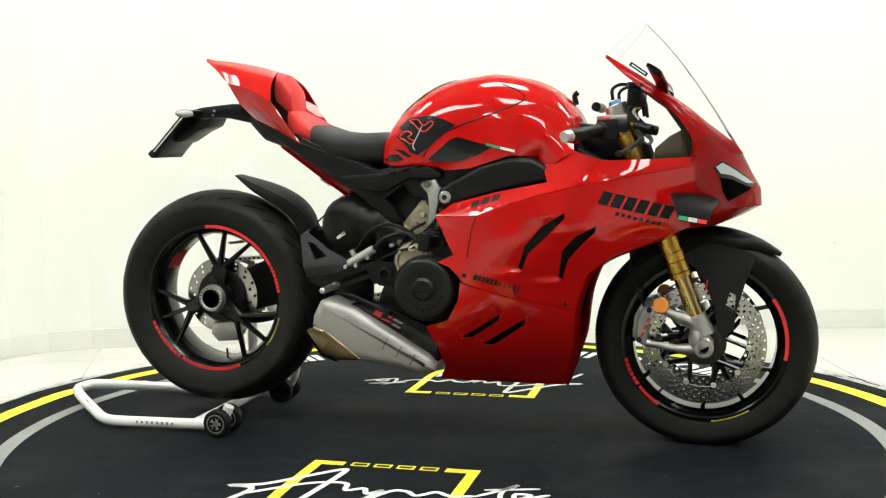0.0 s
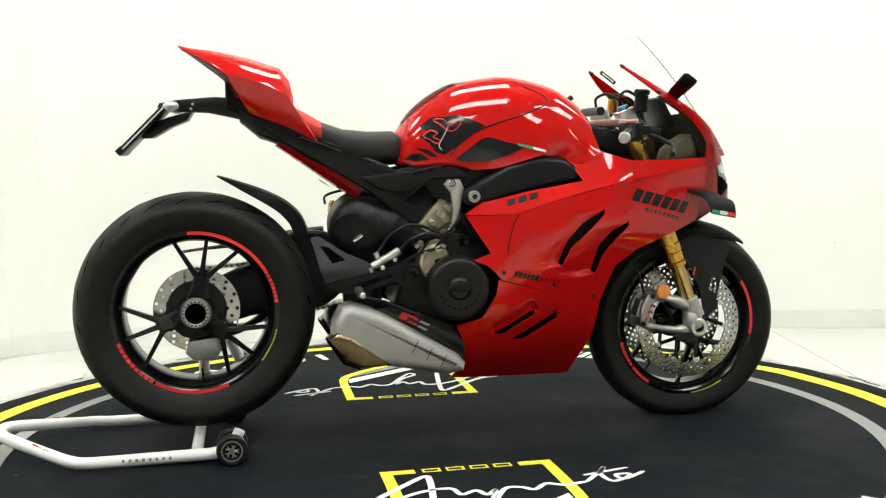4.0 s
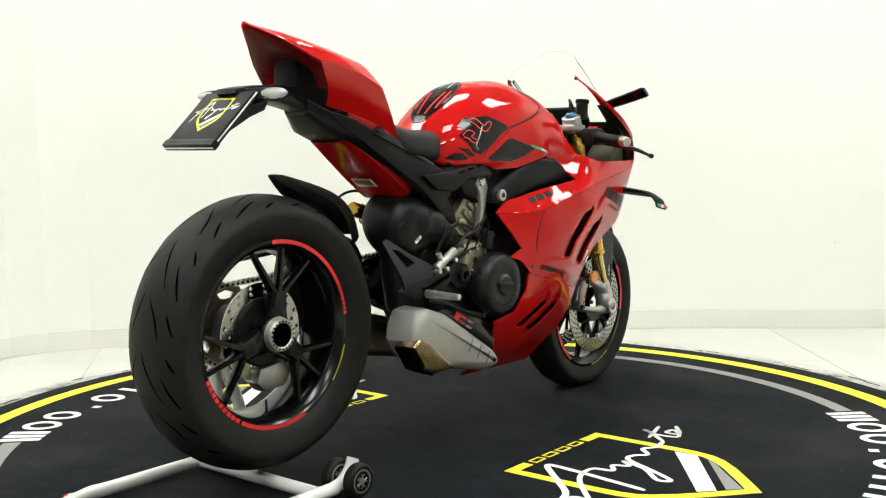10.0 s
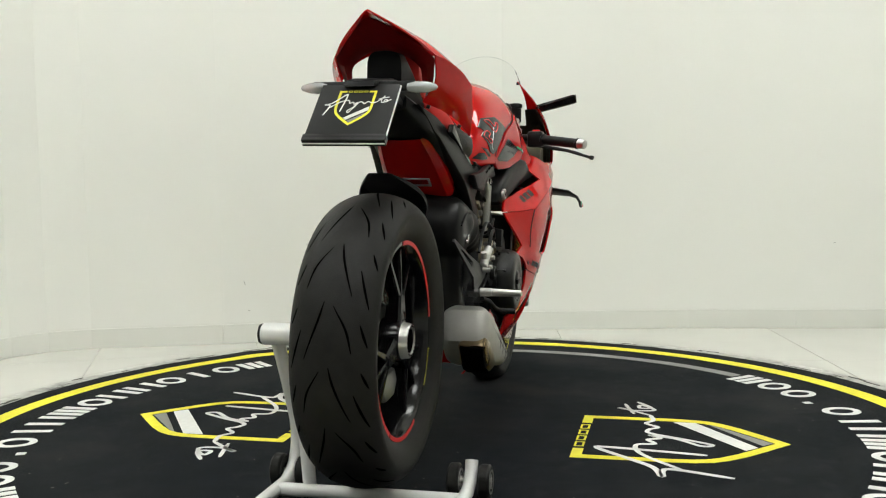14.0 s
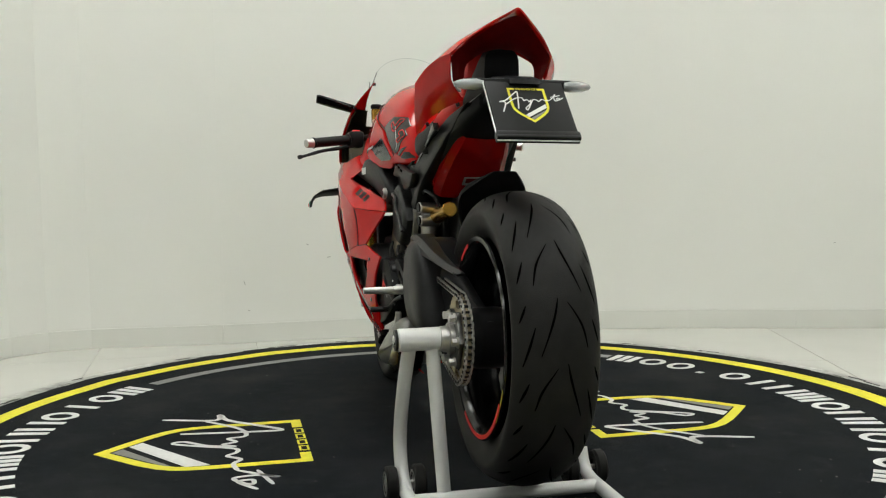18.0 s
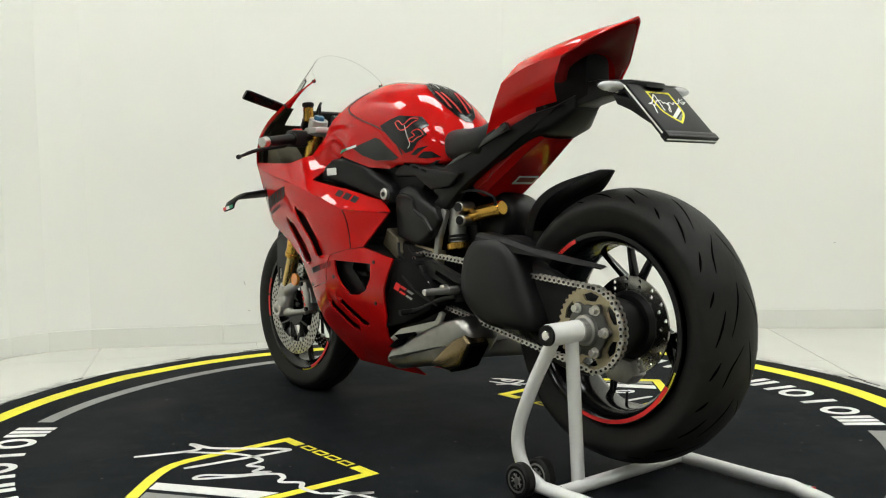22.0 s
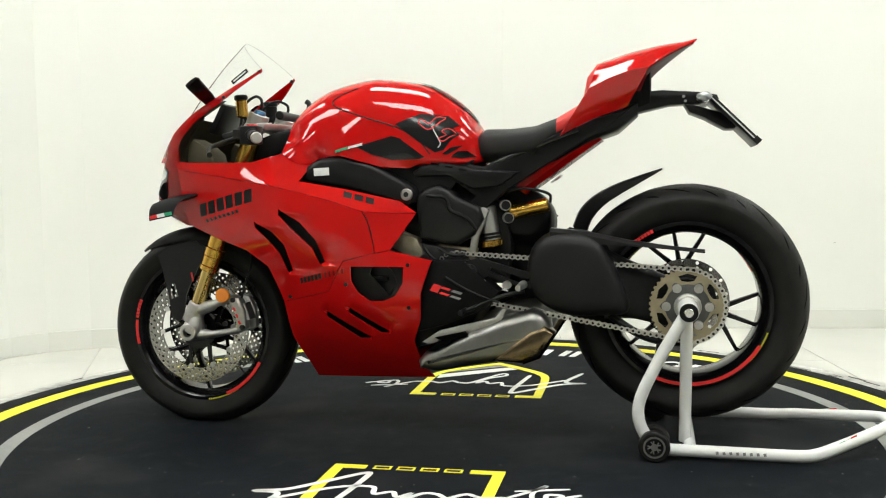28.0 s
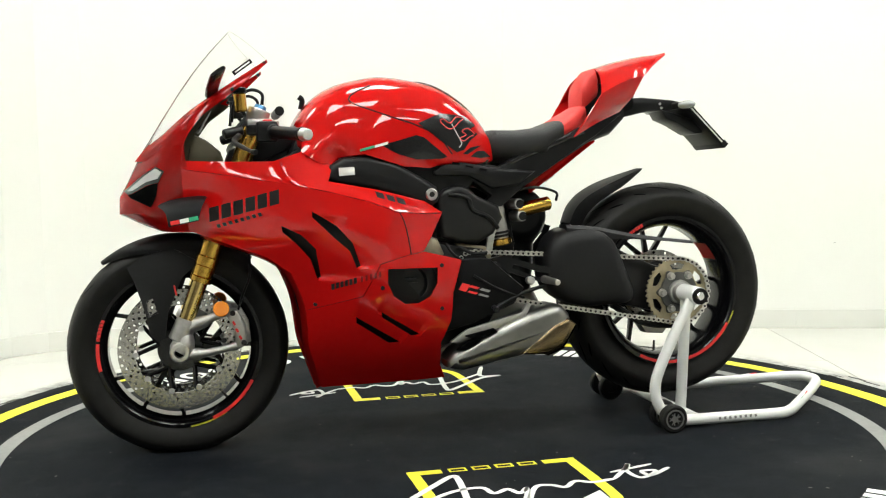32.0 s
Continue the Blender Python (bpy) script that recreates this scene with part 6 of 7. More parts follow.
def valve(parent, X, Z, r, a, y):
    bm = bmesh.new()
    a = radians(a)
    u = Vector((math.cos(a), 0, math.sin(a)))
    c = Vector((X, y, Z))
    cyl(bm, c + u * r, c + u * (r - 0.03), 0.004, 10, 0.0032, 0.001)
    part("valve", bm, BLACK, parent)


valve(rear, RX, RZ, 0.199, 273, -0.02)
valve(front, FX, FZ, 0.194, 232, -0.01)


def tread(parent, X, Z, R, width, n, marks, gw):
    """Tread grooves as near-black strips on the tyre's crown; the colour stands for their shade."""
    bm = bmesh.new()
    for k in range(n):
        for s in (-1, 1):
            off = 360 / n * (k + (0.5 if s > 0 else 0))
            for pts in marks:
                P = spline([(a, y, 0) for a, y in pts], 4)
                rows = []
                for i, p in enumerate(P):
                    f = i / (len(P) - 1)
                    w = gw * (0.25 + 0.75 * math.sin(math.pi * min(0.95, max(0.05, f))))
                    row = []
                    for dy in (-w, w):
                        y = s * (p.y + dy)
                        a = radians(off + p.x)
                        r = tread_z(R, width, y) + 0.0011
                        row.append((X + r * math.cos(a), y + (TYRE_SHIFT["rear_wheel"] if X < 0 else 0), Z + r * math.sin(a)))
                    rows.append(row)
                faces_from(bm, rows)
    bmesh.ops.solidify(bm, geom=bm.faces[:], thickness=0.0006)
    tagged(part("tread", bm, RECESS_SHADE, parent, "slanted tread grooves as near-black strips, shade in the colour", 0), kind="stuff")


tread(rear, RX, RZ, 0.3335, 0.186, 8, (((0, 0.008), (7, 0.018), (20, 0.045)), ((24, 0.012), (32, 0.040), (40, 0.052)), ((10, 0.055), (24, 0.078)), ((30, 0.066), (38, 0.080)), ((2, 0.070), (8, 0.082))), 0.0026)
tread(front, FX, FZ, 0.301, 0.122, 9, (((0, 0.006), (8, 0.014), (20, 0.032)), ((22, 0.012), (34, 0.034)), ((10, 0.036), (20, 0.048))), 0.002)

# ---- front wheel details, fork, brakes ----
for s, arcs in ((-1, ((34, -12, 0), (194, 216, 6), (217, 236, 0))), (1, ((8, 24, 6), (-14, 6, 0), (-152, -112, 0)))):
    for a0, a1, cuts in arcs:
        rim_stripe(front, FX, FZ, 0.2175, s * 0.0496, a0, a1, 0.0046, cuts)
for s in (-1, 1):
    d = disc(front, FX, FZ, s * 0.066, 0.121, 0.165, ((0.1275, 40, 0, 0.0045), (0.1380, 40, 0.5, 0.0046), (0.1485, 40, 0, 0.0046), (0.1585, 40, 0.5, 0.0042)), "drilled steel front brake disc")
    bm = bmesh.new()
    lathe(bm, [(s * 0.055, 0.03), (s * 0.055, 0.062), (s * 0.068, 0.060), (s * 0.068, 0.03)], (FX, 0, FZ), 36, True)
    part("disc_carrier", bm, WHEEL_BLACK, front, "black disc carrier")
    for k in range(5):
        for dd in (-20, 20):
            bm = bmesh.new()
            a, b = radians(72 * k + 15), radians(72 * k + 15 + dd)
            tube(bm, [(FX + 0.056 * math.cos(a), s * 0.063, FZ + 0.056 * math.sin(a)), (FX + 0.118 * math.cos(b), s * 0.065, FZ + 0.118 * math.sin(b))], 0.0062, 6)
            part("carrier_arm", bm, WHEEL_BLACK, front)
    for k in range(10):
        a = radians(36 * k - 5)
        bm = bmesh.new()
        cyl(bm, (FX + 0.118 * math.cos(a), s * 0.060, FZ + 0.118 * math.sin(a)), (FX + 0.118 * math.cos(a), s * 0.073, FZ + 0.118 * math.sin(a)), 0.0075, 12, None, 0.001)
        part("disc_bobbin", bm, STEEL, front)


def fork_x(z):
    return 0.666 - 0.375 * (z - 0.567)


for s in (-1, 1):
    y = s * 0.106
    bm = bmesh.new()
    cyl(bm, (fork_x(0.335) , y, 0.335), (fork_x(0.50), y, 0.50), 0.0215, 24)
    part("fork_slider", bm, GOLD_TUBE, bike, "polished gold fork slider")
    bm = bmesh.new()
    for z0, z1, r in ((0.478, 0.492, 0.030), (0.492, 0.52, 0.0285), (0.52, 0.545, 0.0300), (0.545, 0.90, 0.0275)):
        cyl(bm, (fork_x(z0), y, z0), (fork_x(z1), y, z1), r, 28, None, 0.0015)
    part("fork_tube", bm, GOLD, bike, "gold anodised fork tube")
    bm = bmesh.new()
    cyl(bm, (fork_x(0.320), y, 0.320), (fork_x(0.378), y, 0.378), 0.031, 24, 0.027, 0.003)
    tube(bm, [(FX, s * 0.112, FZ), (0.745, s * 0.112, 0.318), (fork_x(0.33), s * 0.108, 0.335)], [0.031, 0.027, 0.026], 16, 3)
    tube(bm, [(0.745, s * 0.112, 0.282), (0.69, s * 0.114, 0.284), (0.64, s * 0.112, 0.292), (0.605, s * 0.108, 0.298)], [0.016, 0.011, 0.010, 0.012], 12, 3)
    tube(bm, [(fork_x(0.35), s * 0.112, 0.350), (0.69, s * 0.114, 0.372), (0.655, s * 0.112, 0.385), (0.63, s * 0.108, 0.390)], [0.018, 0.012, 0.011], 12, 3)
    foot = part("fork_foot", bm, ALU, bike, "cast aluminium fork foot")
    bm = bmesh.new()
    lathe(bm, [(s * 0.09, 0.012), (s * 0.09, 0.027), (s * 0.138, 0.027), (s * 0.142, 0.024), (s * 0.142, 0.015), (s * 0.125, 0.013)], (FX, 0, FZ), 32)
    part("axle_clamp", bm, STEEL, foot)
    bm = bmesh.new()
    cyl(bm, (FX, s * 0.10, FZ), (FX, s * 0.128, FZ), 0.0145, 6)
    part("axle_socket", bm, RECESS_SHADE, foot)
    bm = bmesh.new()
    cal = [(0.578, 0.303), (0.598, 0.290), (0.610, 0.297), (0.612, 0.345), (0.632, 0.380), (0.628, 0.402), (0.602, 0.397), (0.582, 0.360)]
    prism(bm, cal, s * 0.078, s * 0.122, 0.009, segments=3)
    prism(bm, [(p[0] - 0.012, p[1]) for p in cal], s * 0.040, s * 0.066, 0.007)
    prism(bm, [(0.568, 0.33), (0.60, 0.32), (0.61, 0.37), (0.585, 0.38)], s * 0.05, s * 0.11, 0.004)
    clp = part("brake_caliper", bm, ALU, bike, "grey radial front brake caliper")
    for k in range(3):
        bm = bmesh.new()
        block(bm, (-0.003, -0.001, -0.006), (0.003, 0.001, 0.006), pose(0.597 + 0.008 * k, s * 0.1225, 0.322 + 0.020 * k, 0, 28, 0))
        part("caliper_mark", bm, RED_INK, clp)
    for px, pz in ((0.588, 0.308), (0.616, 0.390), (0.642, 0.318)):
        bm = bmesh.new()
        cyl(bm, (px, s * 0.118, pz), (px, s * 0.129, pz), 0.0075, 12, None, 0.001)
        part("caliper_bolt", bm, DARK_CAST if px < 0.65 else STEEL, clp)
    bm = bmesh.new()
    cyl(bm, (0.646, s * 0.124, 0.404), (0.646, s * 0.136, 0.404), 0.0215, 32, None, 0.002)
    part("side_reflector", bm, AMBER, bike, "round amber side reflector")
    bm = bmesh.new()
    tube(bm, [(0.60, s * 0.095, 0.395), (0.585, s * 0.10, 0.44), (0.565, s * 0.10, 0.50), (0.57, s * 0.08, 0.60)], 0.0035, 8, 5)
    part("brake_hose", bm, BLACK, bike)

# front mudguard
bm = bmesh.new()
rows = []
FR0 = 0.318
for k in range(22):
    a = radians(50 + 80 * k / 21)
    w = 0.070 * min(1, 0.35 + 0.65 * (k / 5)) if k < 5 else 0.070
    c, s = math.cos(a), math.sin(a)
    row = []
    for f in range(13):
        q = math.pi * (f / 12 - 0.5)
        r = FR0 - (0.012 + 0.030 * min(1, k / 6)) * (1 - math.cos(q) ** 0.8)
        row.append((FX + r * c, w * math.sin(q), FZ + r * s))
    rows.append(row)
faces_from(bm, rows)
bmesh.ops.solidify(bm, geom=bm.faces[:], thickness=0.004)
part("front_mudguard", bm, CARBON, bike, "matt black front mudguard")
LEG = [(0.70, 0.53), (0.745, 0.49), (0.785, 0.40), (0.796, 0.325), (0.815, 0.318), (0.835, 0.335), (0.845, 0.395), (0.87, 0.475), (0.89, 0.52), (0.84, 0.555), (0.77, 0.57)]
legsurf = Surf([(0.70, 0.53, 0.072), (0.80, 0.56, 0.064), (0.88, 0.51, 0.066), (0.80, 0.33, 0.090), (0.82, 0.42, 0.086), (0.77, 0.45, 0.086)])
for s in (-1, 1):
    bm = bmesh.new()
    shell(bm, LEG, legsurf, s, 0.006, 0.02, ([(0.812, 0.395), (0.838, 0.385), (0.842, 0.43), (0.825, 0.435)],))
    leg = part("mudguard_leg", bm, CARBON, bike, "matt black mudguard side")
    bm = bmesh.new()
    block(bm, (-0.0022, -0.0008, -0.014), (0.0022, 0.0008, 0.014), pose(0.765, s * (legsurf(0.765, 0.455) + 0.0006), 0.455, 0, 10, 0))
    part("small_mark", bm, RED_INK, leg)

# ---- cockpit ----
bm = bmesh.new()
prism(bm, [(0.47, -0.06), (0.50, -0.135), (0.56, -0.14), (0.575, -0.10), (0.56, 0), (0.575, 0.10), (0.56, 0.14), (0.50, 0.135), (0.47, 0.06)], 0.895, 0.915, 0.004, "xy")
part("top_yoke", bm, ALU, bike, "machined aluminium top yoke")
bm = bmesh.new()
prism(bm, [(0.55, -0.14), (0.63, -0.14), (0.63, 0.14), (0.55, 0.14)], 0.68, 0.71, 0.008, "xy")
part("lower_yoke", bm, BLACK, bike)
bm = bmesh.new()
cyl(bm, (0.47, -0.07, 0.94), (0.47, 0.09, 0.94), 0.013, 20, None, 0.002)
part("steering_damper", bm, DARK_CAST, bike, "dark steering damper")
for s in (-1, 1):
    y = s * 0.106
    bm = bmesh.new()
    cyl(bm, (fork_x(0.895), y, 0.895), (fork_x(0.942), y, 0.942), 0.031, 28, None, 0.002)
    cap = part("fork_cap", bm, STEEL, bike, "silver fork cap")
    bm = bmesh.new()
    cyl(bm, (fork_x(0.94), y, 0.94), (fork_x(0.953), y, 0.953), 0.018, 24, 0.016, 0.002)
    part("cap_adjuster", bm, BLUE, cap, "blue anodised adjuster")
    bm = bmesh.new()
    tube(bm, [(fork_x(0.96), y, 0.955), (fork_x(0.96), y, 0.985), (fork_x(0.96) + 0.03, y * 0.8, 0.997), (fork_x(0.96) + 0.07, y * 0.7, 0.97), (0.60, y * 0.7, 0.91)], 0.0045, 8, 5)
    part("cable", bm, BLACK, bike)
    root, tip = Vector((0.548, s * 0.125, 0.885)), Vector((0.424, s * 0.372, 0.857))
    d = tip - root
    bm = bmesh.new()
    cyl(bm, root - d * 0.1, root + d * 0.4, 0.012, 18)
    bar = part("clip_on_bar", bm, BLACK, bike, "black clip-on handlebar")
    bm = bmesh.new()
    rows = []
    cyl(bm, root + d * 0.40, root + d * 0.90, 0.0165, 22, 0.0160, 0.002)
    cyl(bm, root + d * 0.39, root + d * 0.42, 0.021, 22, None, 0.003)
    cyl(bm, root + d * 0.88, root + d * 0.91, 0.0185, 22, None, 0.002)
    part("grip", bm, BLACK, bar, "ribbed black rubber grip")
    bm = bmesh.new()
    cyl(bm, root + d * 0.905, tip, 0.0165, 22, 0.0150, 0.002)
    part("bar_end", bm, STEEL, bar, "silver bar end")
    bm = bmesh.new()
    mid = root + d * 0.29
    block(bm, (mid.x - 0.026, mid.y - 0.026, mid.z - 0.028), (mid.x + 0.030, mid.y + 0.026, mid.z + 0.026), None, 0.008)
    block(bm, (mid.x + 0.010, mid.y - 0.020, mid.z - 0.010), (mid.x + 0.055, mid.y + 0.016, mid.z + 0.018), None, 0.007)
    part("switch_block", bm, BLACK, bar, "black switch block")
    bm = bmesh.new()
    block(bm, (mid.x - 0.012, mid.y - 0.014, mid.z + 0.024), (mid.x + 0.012, mid.y + 0.012, mid.z + 0.031), None, 0.003)
    part("switch", bm, RED_INK, bar, "red switch")
    bm = bmesh.new()
    cyl(bm, (0.575, s * 0.13, 0.885), (0.625, s * 0.145, 0.872), 0.014, 16, None, 0.003)
    part("master_cylinder", bm, DARK_CAST, bar, "dark master cylinder")
    bm = bmesh.new()
    tube(bm, [(0.585, s * 0.16, 0.868), (0.600, s * 0.22, 0.852), (0.595, s * 0.30, 0.838), (0.568, s * 0.365, 0.819), (0.556, s * 0.386, 0.814)], [0.008, 0.007, 0.006, 0.005, 0.0075], 10, 4)
    part("hand_lever", bm, BLACK, bar, "black adjustable lever")
    bm = bmesh.new()
    cx, cy = 0.575, s * 0.115
    cyl(bm, (cx, cy, 0.935), (cx + 0.004, cy, 0.985), 0.017 if s > 0 else 0.020, 20, None, 0.003)
    rv = part("fluid_reservoir", bm, GOLD if s > 0 else BLACK, bike, "brake fluid reservoir with black cap")
    bm = bmesh.new()
    cyl(bm, (cx + 0.004, cy, 0.985), (cx + 0.005, cy, 1.000), 0.020 if s > 0 else 0.023, 20, None, 0.003)
    part("reservoir_cap", bm, BLACK, rv)
    bm = bmesh.new()
    tube(bm, [(cx, cy, 0.94), (cx - 0.01, cy, 0.92), (0.59, s * 0.135, 0.89)], 0.005, 8, 4)
    part("reservoir_bracket", bm, BLACK, rv)
bm = bmesh.new()
block(bm, (-0.010, -0.085, -0.050), (0.010, 0.085, 0.050), pose(0.672, 0, 0.935, 0, -28, 0), 0.008)
part("dashboard", bm, BLACK, bike, "black instrument display")
bm = bmesh.new()
tube(bm, [(0.405, 0.02, 0.95), (0.40, 0.02, 0.975), (0.41, 0.02, 0.985)], 0.008, 10, 3)
part("ignition_key", bm, BLACK, bike, "black ignition key")
bm = bmesh.new()
prism(bm, [(0.42, 0.90), (0.44, 0.84), (0.52, 0.80), (0.60, 0.80), (0.56, 0.86), (0.48, 0.89)], -0.10, 0.10, 0.01)
part("headstock", bm, BLACK, bike, "black headstock")

# ---- nose details ----


def nose_half(x, z):
    for a, b in zip(NOSE[:-1], NOSE[1:]):
        if b[0] <= z <= a[0]:
            f = (z - a[0]) / (b[0] - a[0])
            xf, xb, w, e = (a[i] + (b[i] - a[i]) * f for i in (1, 2, 3, 4))
            c = max(0.0, min(1.0, (x - xb) / (xf - xb))) ** (e / 2)
            return w * math.sqrt(max(0, 1 - c * c)) ** (2 / e)
    return 0.1


for s in (-1, 1):
    # a near-black sheet on the nose stands for the intake's shaded depth
    bm = bmesh.new()
    shell(bm, [(0.797, 0.746), (0.826, 0.740), (0.868, 0.719), (0.880, 0.716), (0.872, 0.708), (0.818, 0.682), (0.803, 0.712)], nose_half, s, 0.004, 0.008, (), 0.0022)
    part("air_intake", bm, RECESS_SHADE, bike, "air intake under the headlight, its shaded depth as a black sheet")
    bm = bmesh.new()
    shell(bm, [(0.780, 0.776), (0.802, 0.789), (0.836, 0.770), (0.892, 0.727), (0.880, 0.717), (0.868, 0.720), (0.826, 0.741), (0.796, 0.747)], nose_half, s, 0.004, 0.008, (), 0.0026)
    hl = part("headlight", bm, BLACK_GLOSS, bike, "slanted headlight in the nose")
    bm = bmesh.new()
    shell(bm, [(0.786, 0.774), (0.803, 0.784), (0.834, 0.765), (0.884, 0.727), (0.866, 0.728), (0.828, 0.750), (0.798, 0.757)], nose_half, s, 0.002, 0.008, (), 0.0048)
    part("running_light", bm, LENS, hl, "clear headlight lens strip")
    if s > 0:
        bm = bmesh.new()
        block(bm, (-0.030, -0.001, -0.006), (0.030, 0.001, 0.006), pose(0.570, 0.1425, 1.052, 0, 36, 0))
        part("screen_label", bm, BLACK_GLOSS, bike, "small dark label on the windscreen edge")
        bm = bmesh.new()
        block(bm, (-0.024, -0.0015, -0.002), (0.024, 0.0015, 0.002), pose(0.570, 0.1425, 1.052, 0, 36, 0))
        part("screen_label", bm, WHITE_INK, bike, "white line on the label")
    for q in ((0.512, 0.134, 1.064), (0.60, 0.188, 0.988)):
        bm = bmesh.new()
        cyl(bm, (q[0], s * (q[1] - 0.006), q[2]), (q[0], s * (q[1] + 0.004), q[2]), 0.005, 10)
        part("screen_screw", bm, BLACK, bike)
    # mirror
    bm = bmesh.new()
    rows = []
    M = ((0.165, 0.634, 0.672, 0.980, 0.010), (0.19, 0.630, 0.672, 0.988, 0.0075), (0.25, 0.622, 0.668, 1.003, 0.0065), (0.308, 0.614, 0.662, 1.018, 0.006), (0.318, 0.617, 0.659, 1.020, 0.0045))
    for y, x0, x1, z, th in M:
        ring = []
        for k in range(14):
            a = 2 * math.pi * k / 14
            u = (x1 - x0) / 2 * math.copysign(abs(math.cos(a)) ** 0.7, math.cos(a))
            v = th * math.copysign(abs(math.sin(a)) ** 0.7, math.sin(a))
            ring.append(Vector(((x0 + x1) / 2 + 0.80 * u + 0.6 * v, s * y, z - 0.55 * u + 0.8 * v)))
        rows.append(ring)
    loft(bm, rows)
    mi = part("mirror", bm, BLACK_GLOSS, bike, "slim winged black and red mirror")
    bm = bmesh.new()
    rows = []
    for y, x0, x1, z, th in M[1:4]:
        row = []
        for k in range(9):
            a = math.pi * (k + 0.5) / 9
            u = (x1 - x0) / 2 * math.copysign(abs(math.cos(a)) ** 0.7, math.cos(a))
            v = (th + 0.0012) * abs(math.sin(a)) ** 0.7
            row.append(Vector(((x0 + x1) / 2 + 0.80 * u + 0.6 * v, s * (y + (0.012 if y < 0.2 else 0.0)), z - 0.55 * u + 0.8 * v)))
        rows.append(row)
    faces_from(bm, rows)
    bmesh.ops.solidify(bm, geom=bm.faces[:], thickness=0.001)
    part("mirror_cap", bm, RED_DEEP, mi, "deep red mirror cap")
    # winglet
    bm = bmesh.new()
    rows = []
    for y, x0, x1, z, th in ((0.175, 0.668, 0.800, 0.686, 0.010), (0.23, 0.674, 0.795, 0.682, 0.0095), (0.29, 0.680, 0.784, 0.677, 0.008), (0.316, 0.688, 0.776, 0.666, 0.0065), (0.328, 0.694, 0.772, 0.648, 0.005), (0.330, 0.697, 0.770, 0.634, 0.004)):
        ring = []
        down = y > 0.31
        for k in range(14):
            a = 2 * math.pi * k / 14
            u = (x0 + x1) / 2 + (x1 - x0) / 2 * math.cos(a)
            dy = th * math.sin(a) if down else 0
            dz = 0 if down else th * math.sin(a)
            ring.append(Vector((u, s * (y + dy), z + 0.20 * (x1 - u) + dz)))
        rows.append(ring)
    loft(bm, rows)
    wg = part("winglet", bm, WING, bike, "black downturned winglet with a tricolour tip")
    for k, m in enumerate((GREEN_INK, WHITE_INK, RED_INK)):
        bm = bmesh.new()
        block(bm, (-0.0110, -0.0008, -0.005), (0.0110, 0.0008, 0.005), pose(0.709 + 0.0225 * k, s * 0.3358, 0.654 - 0.0042 * k, 0, 11, 0))
        part("tip_stripe", bm, m, wg)

# ---- rearsets ----
REARSET = [(-0.355, 0.462), (-0.340, 0.474), (-0.262, 0.487), (-0.142, 0.522), (-0.095, 0.512), (-0.085, 0.480), (-0.10, 0.448), (-0.135, 0.450), (-0.165, 0.472), (-0.262, 0.440), (-0.31, 0.440)]
HOLE = [(-0.30, 0.462), (-0.255, 0.470), (-0.175, 0.496), (-0.17, 0.485), (-0.255, 0.452)]
for s in (-1, 1):
    bm = bmesh.new()
    shell(bm, REARSET, lambda x, z: 0.166, s, 0.022, 0.03, (HOLE,))
    rs = part("rearset_bracket", bm, BLACK, bike, "black footrest bracket")
    bm = bmesh.new()
    lathe(bm, [(s * 0.160, 0.010), (s * 0.160, 0.021), (s * 0.178, 0.020), (s * 0.180, 0.013), (s * 0.168, 0.010)], (-0.117, 0, 0.485), 28)
    part("pivot_ring", bm, DARK_CAST, rs)
    bm = bmesh.new()
    cyl(bm, (-0.267, s * 0.165, 0.449), (-0.267, s * 0.200, 0.449), 0.012, 16, 0.011, 0.002)
    cyl(bm, (-0.267, s * 0.198, 0.449), (-0.267, s * 0.278, 0.449), 0.0105, 16, 0.0085, 0.002)
    part("footrest", bm, STEEL, rs, "knurled silver footrest")
    bm = bmesh.new()
    tube(bm, [(-0.27, s * 0.172, 0.432), (-0.20, s * 0.178, 0.415), (-0.13, s * 0.185, 0.385), (-0.10, s * 0.205, 0.375)], 0.006, 10, 4)
    part("foot_lever", bm, BLACK, rs, "black foot lever")
    bm = bmesh.new()
    cyl(bm, (-0.108, s * 0.185, 0.377), (-0.102, s * 0.235, 0.375), 0.008, 12, None, 0.001)
    part("lever_tip", bm, BLACK, rs)
HEEL = [(-0.392, 0.592), (-0.372, 0.598), (-0.30, 0.552), (-0.235, 0.522), (-0.222, 0.510), (-0.25, 0.492), (-0.335, 0.476), (-0.355, 0.468), (-0.368, 0.50)]
bm = bmesh.new()
shell(bm, HEEL, lambda x, z: 0.168 - 0.05 * max(0, (z - 0.50)) / 0.1, -1, 0.006, 0.02, ([(-0.368, 0.572), (-0.345, 0.568), (-0.30, 0.532), (-0.335, 0.522)],))
part("heel_guard", bm, CARBON, bike, "matt carbon heel guard")
bm = bmesh.new()
cyl(bm, (-0.228, -0.165, 0.512), (-0.150, -0.165, 0.556), 0.012, 18, None, 0.002)
cyl(bm, (-0.205, -0.165, 0.525), (-0.218, -0.165, 0.552), 0.008, 12)
bc = part("rear_master_cylinder", bm, ALU, bike, "silver rear brake master cylinder")
for x, z in ((-0.232, 0.505), (-0.165, 0.532), (-0.20, 0.510)):
    bm = bmesh.new()
    cyl(bm, (x, -0.165, z), (x, -0.185, z), 0.0065, 12, None, 0.001)
    part("bolt", bm, STEEL, bc)
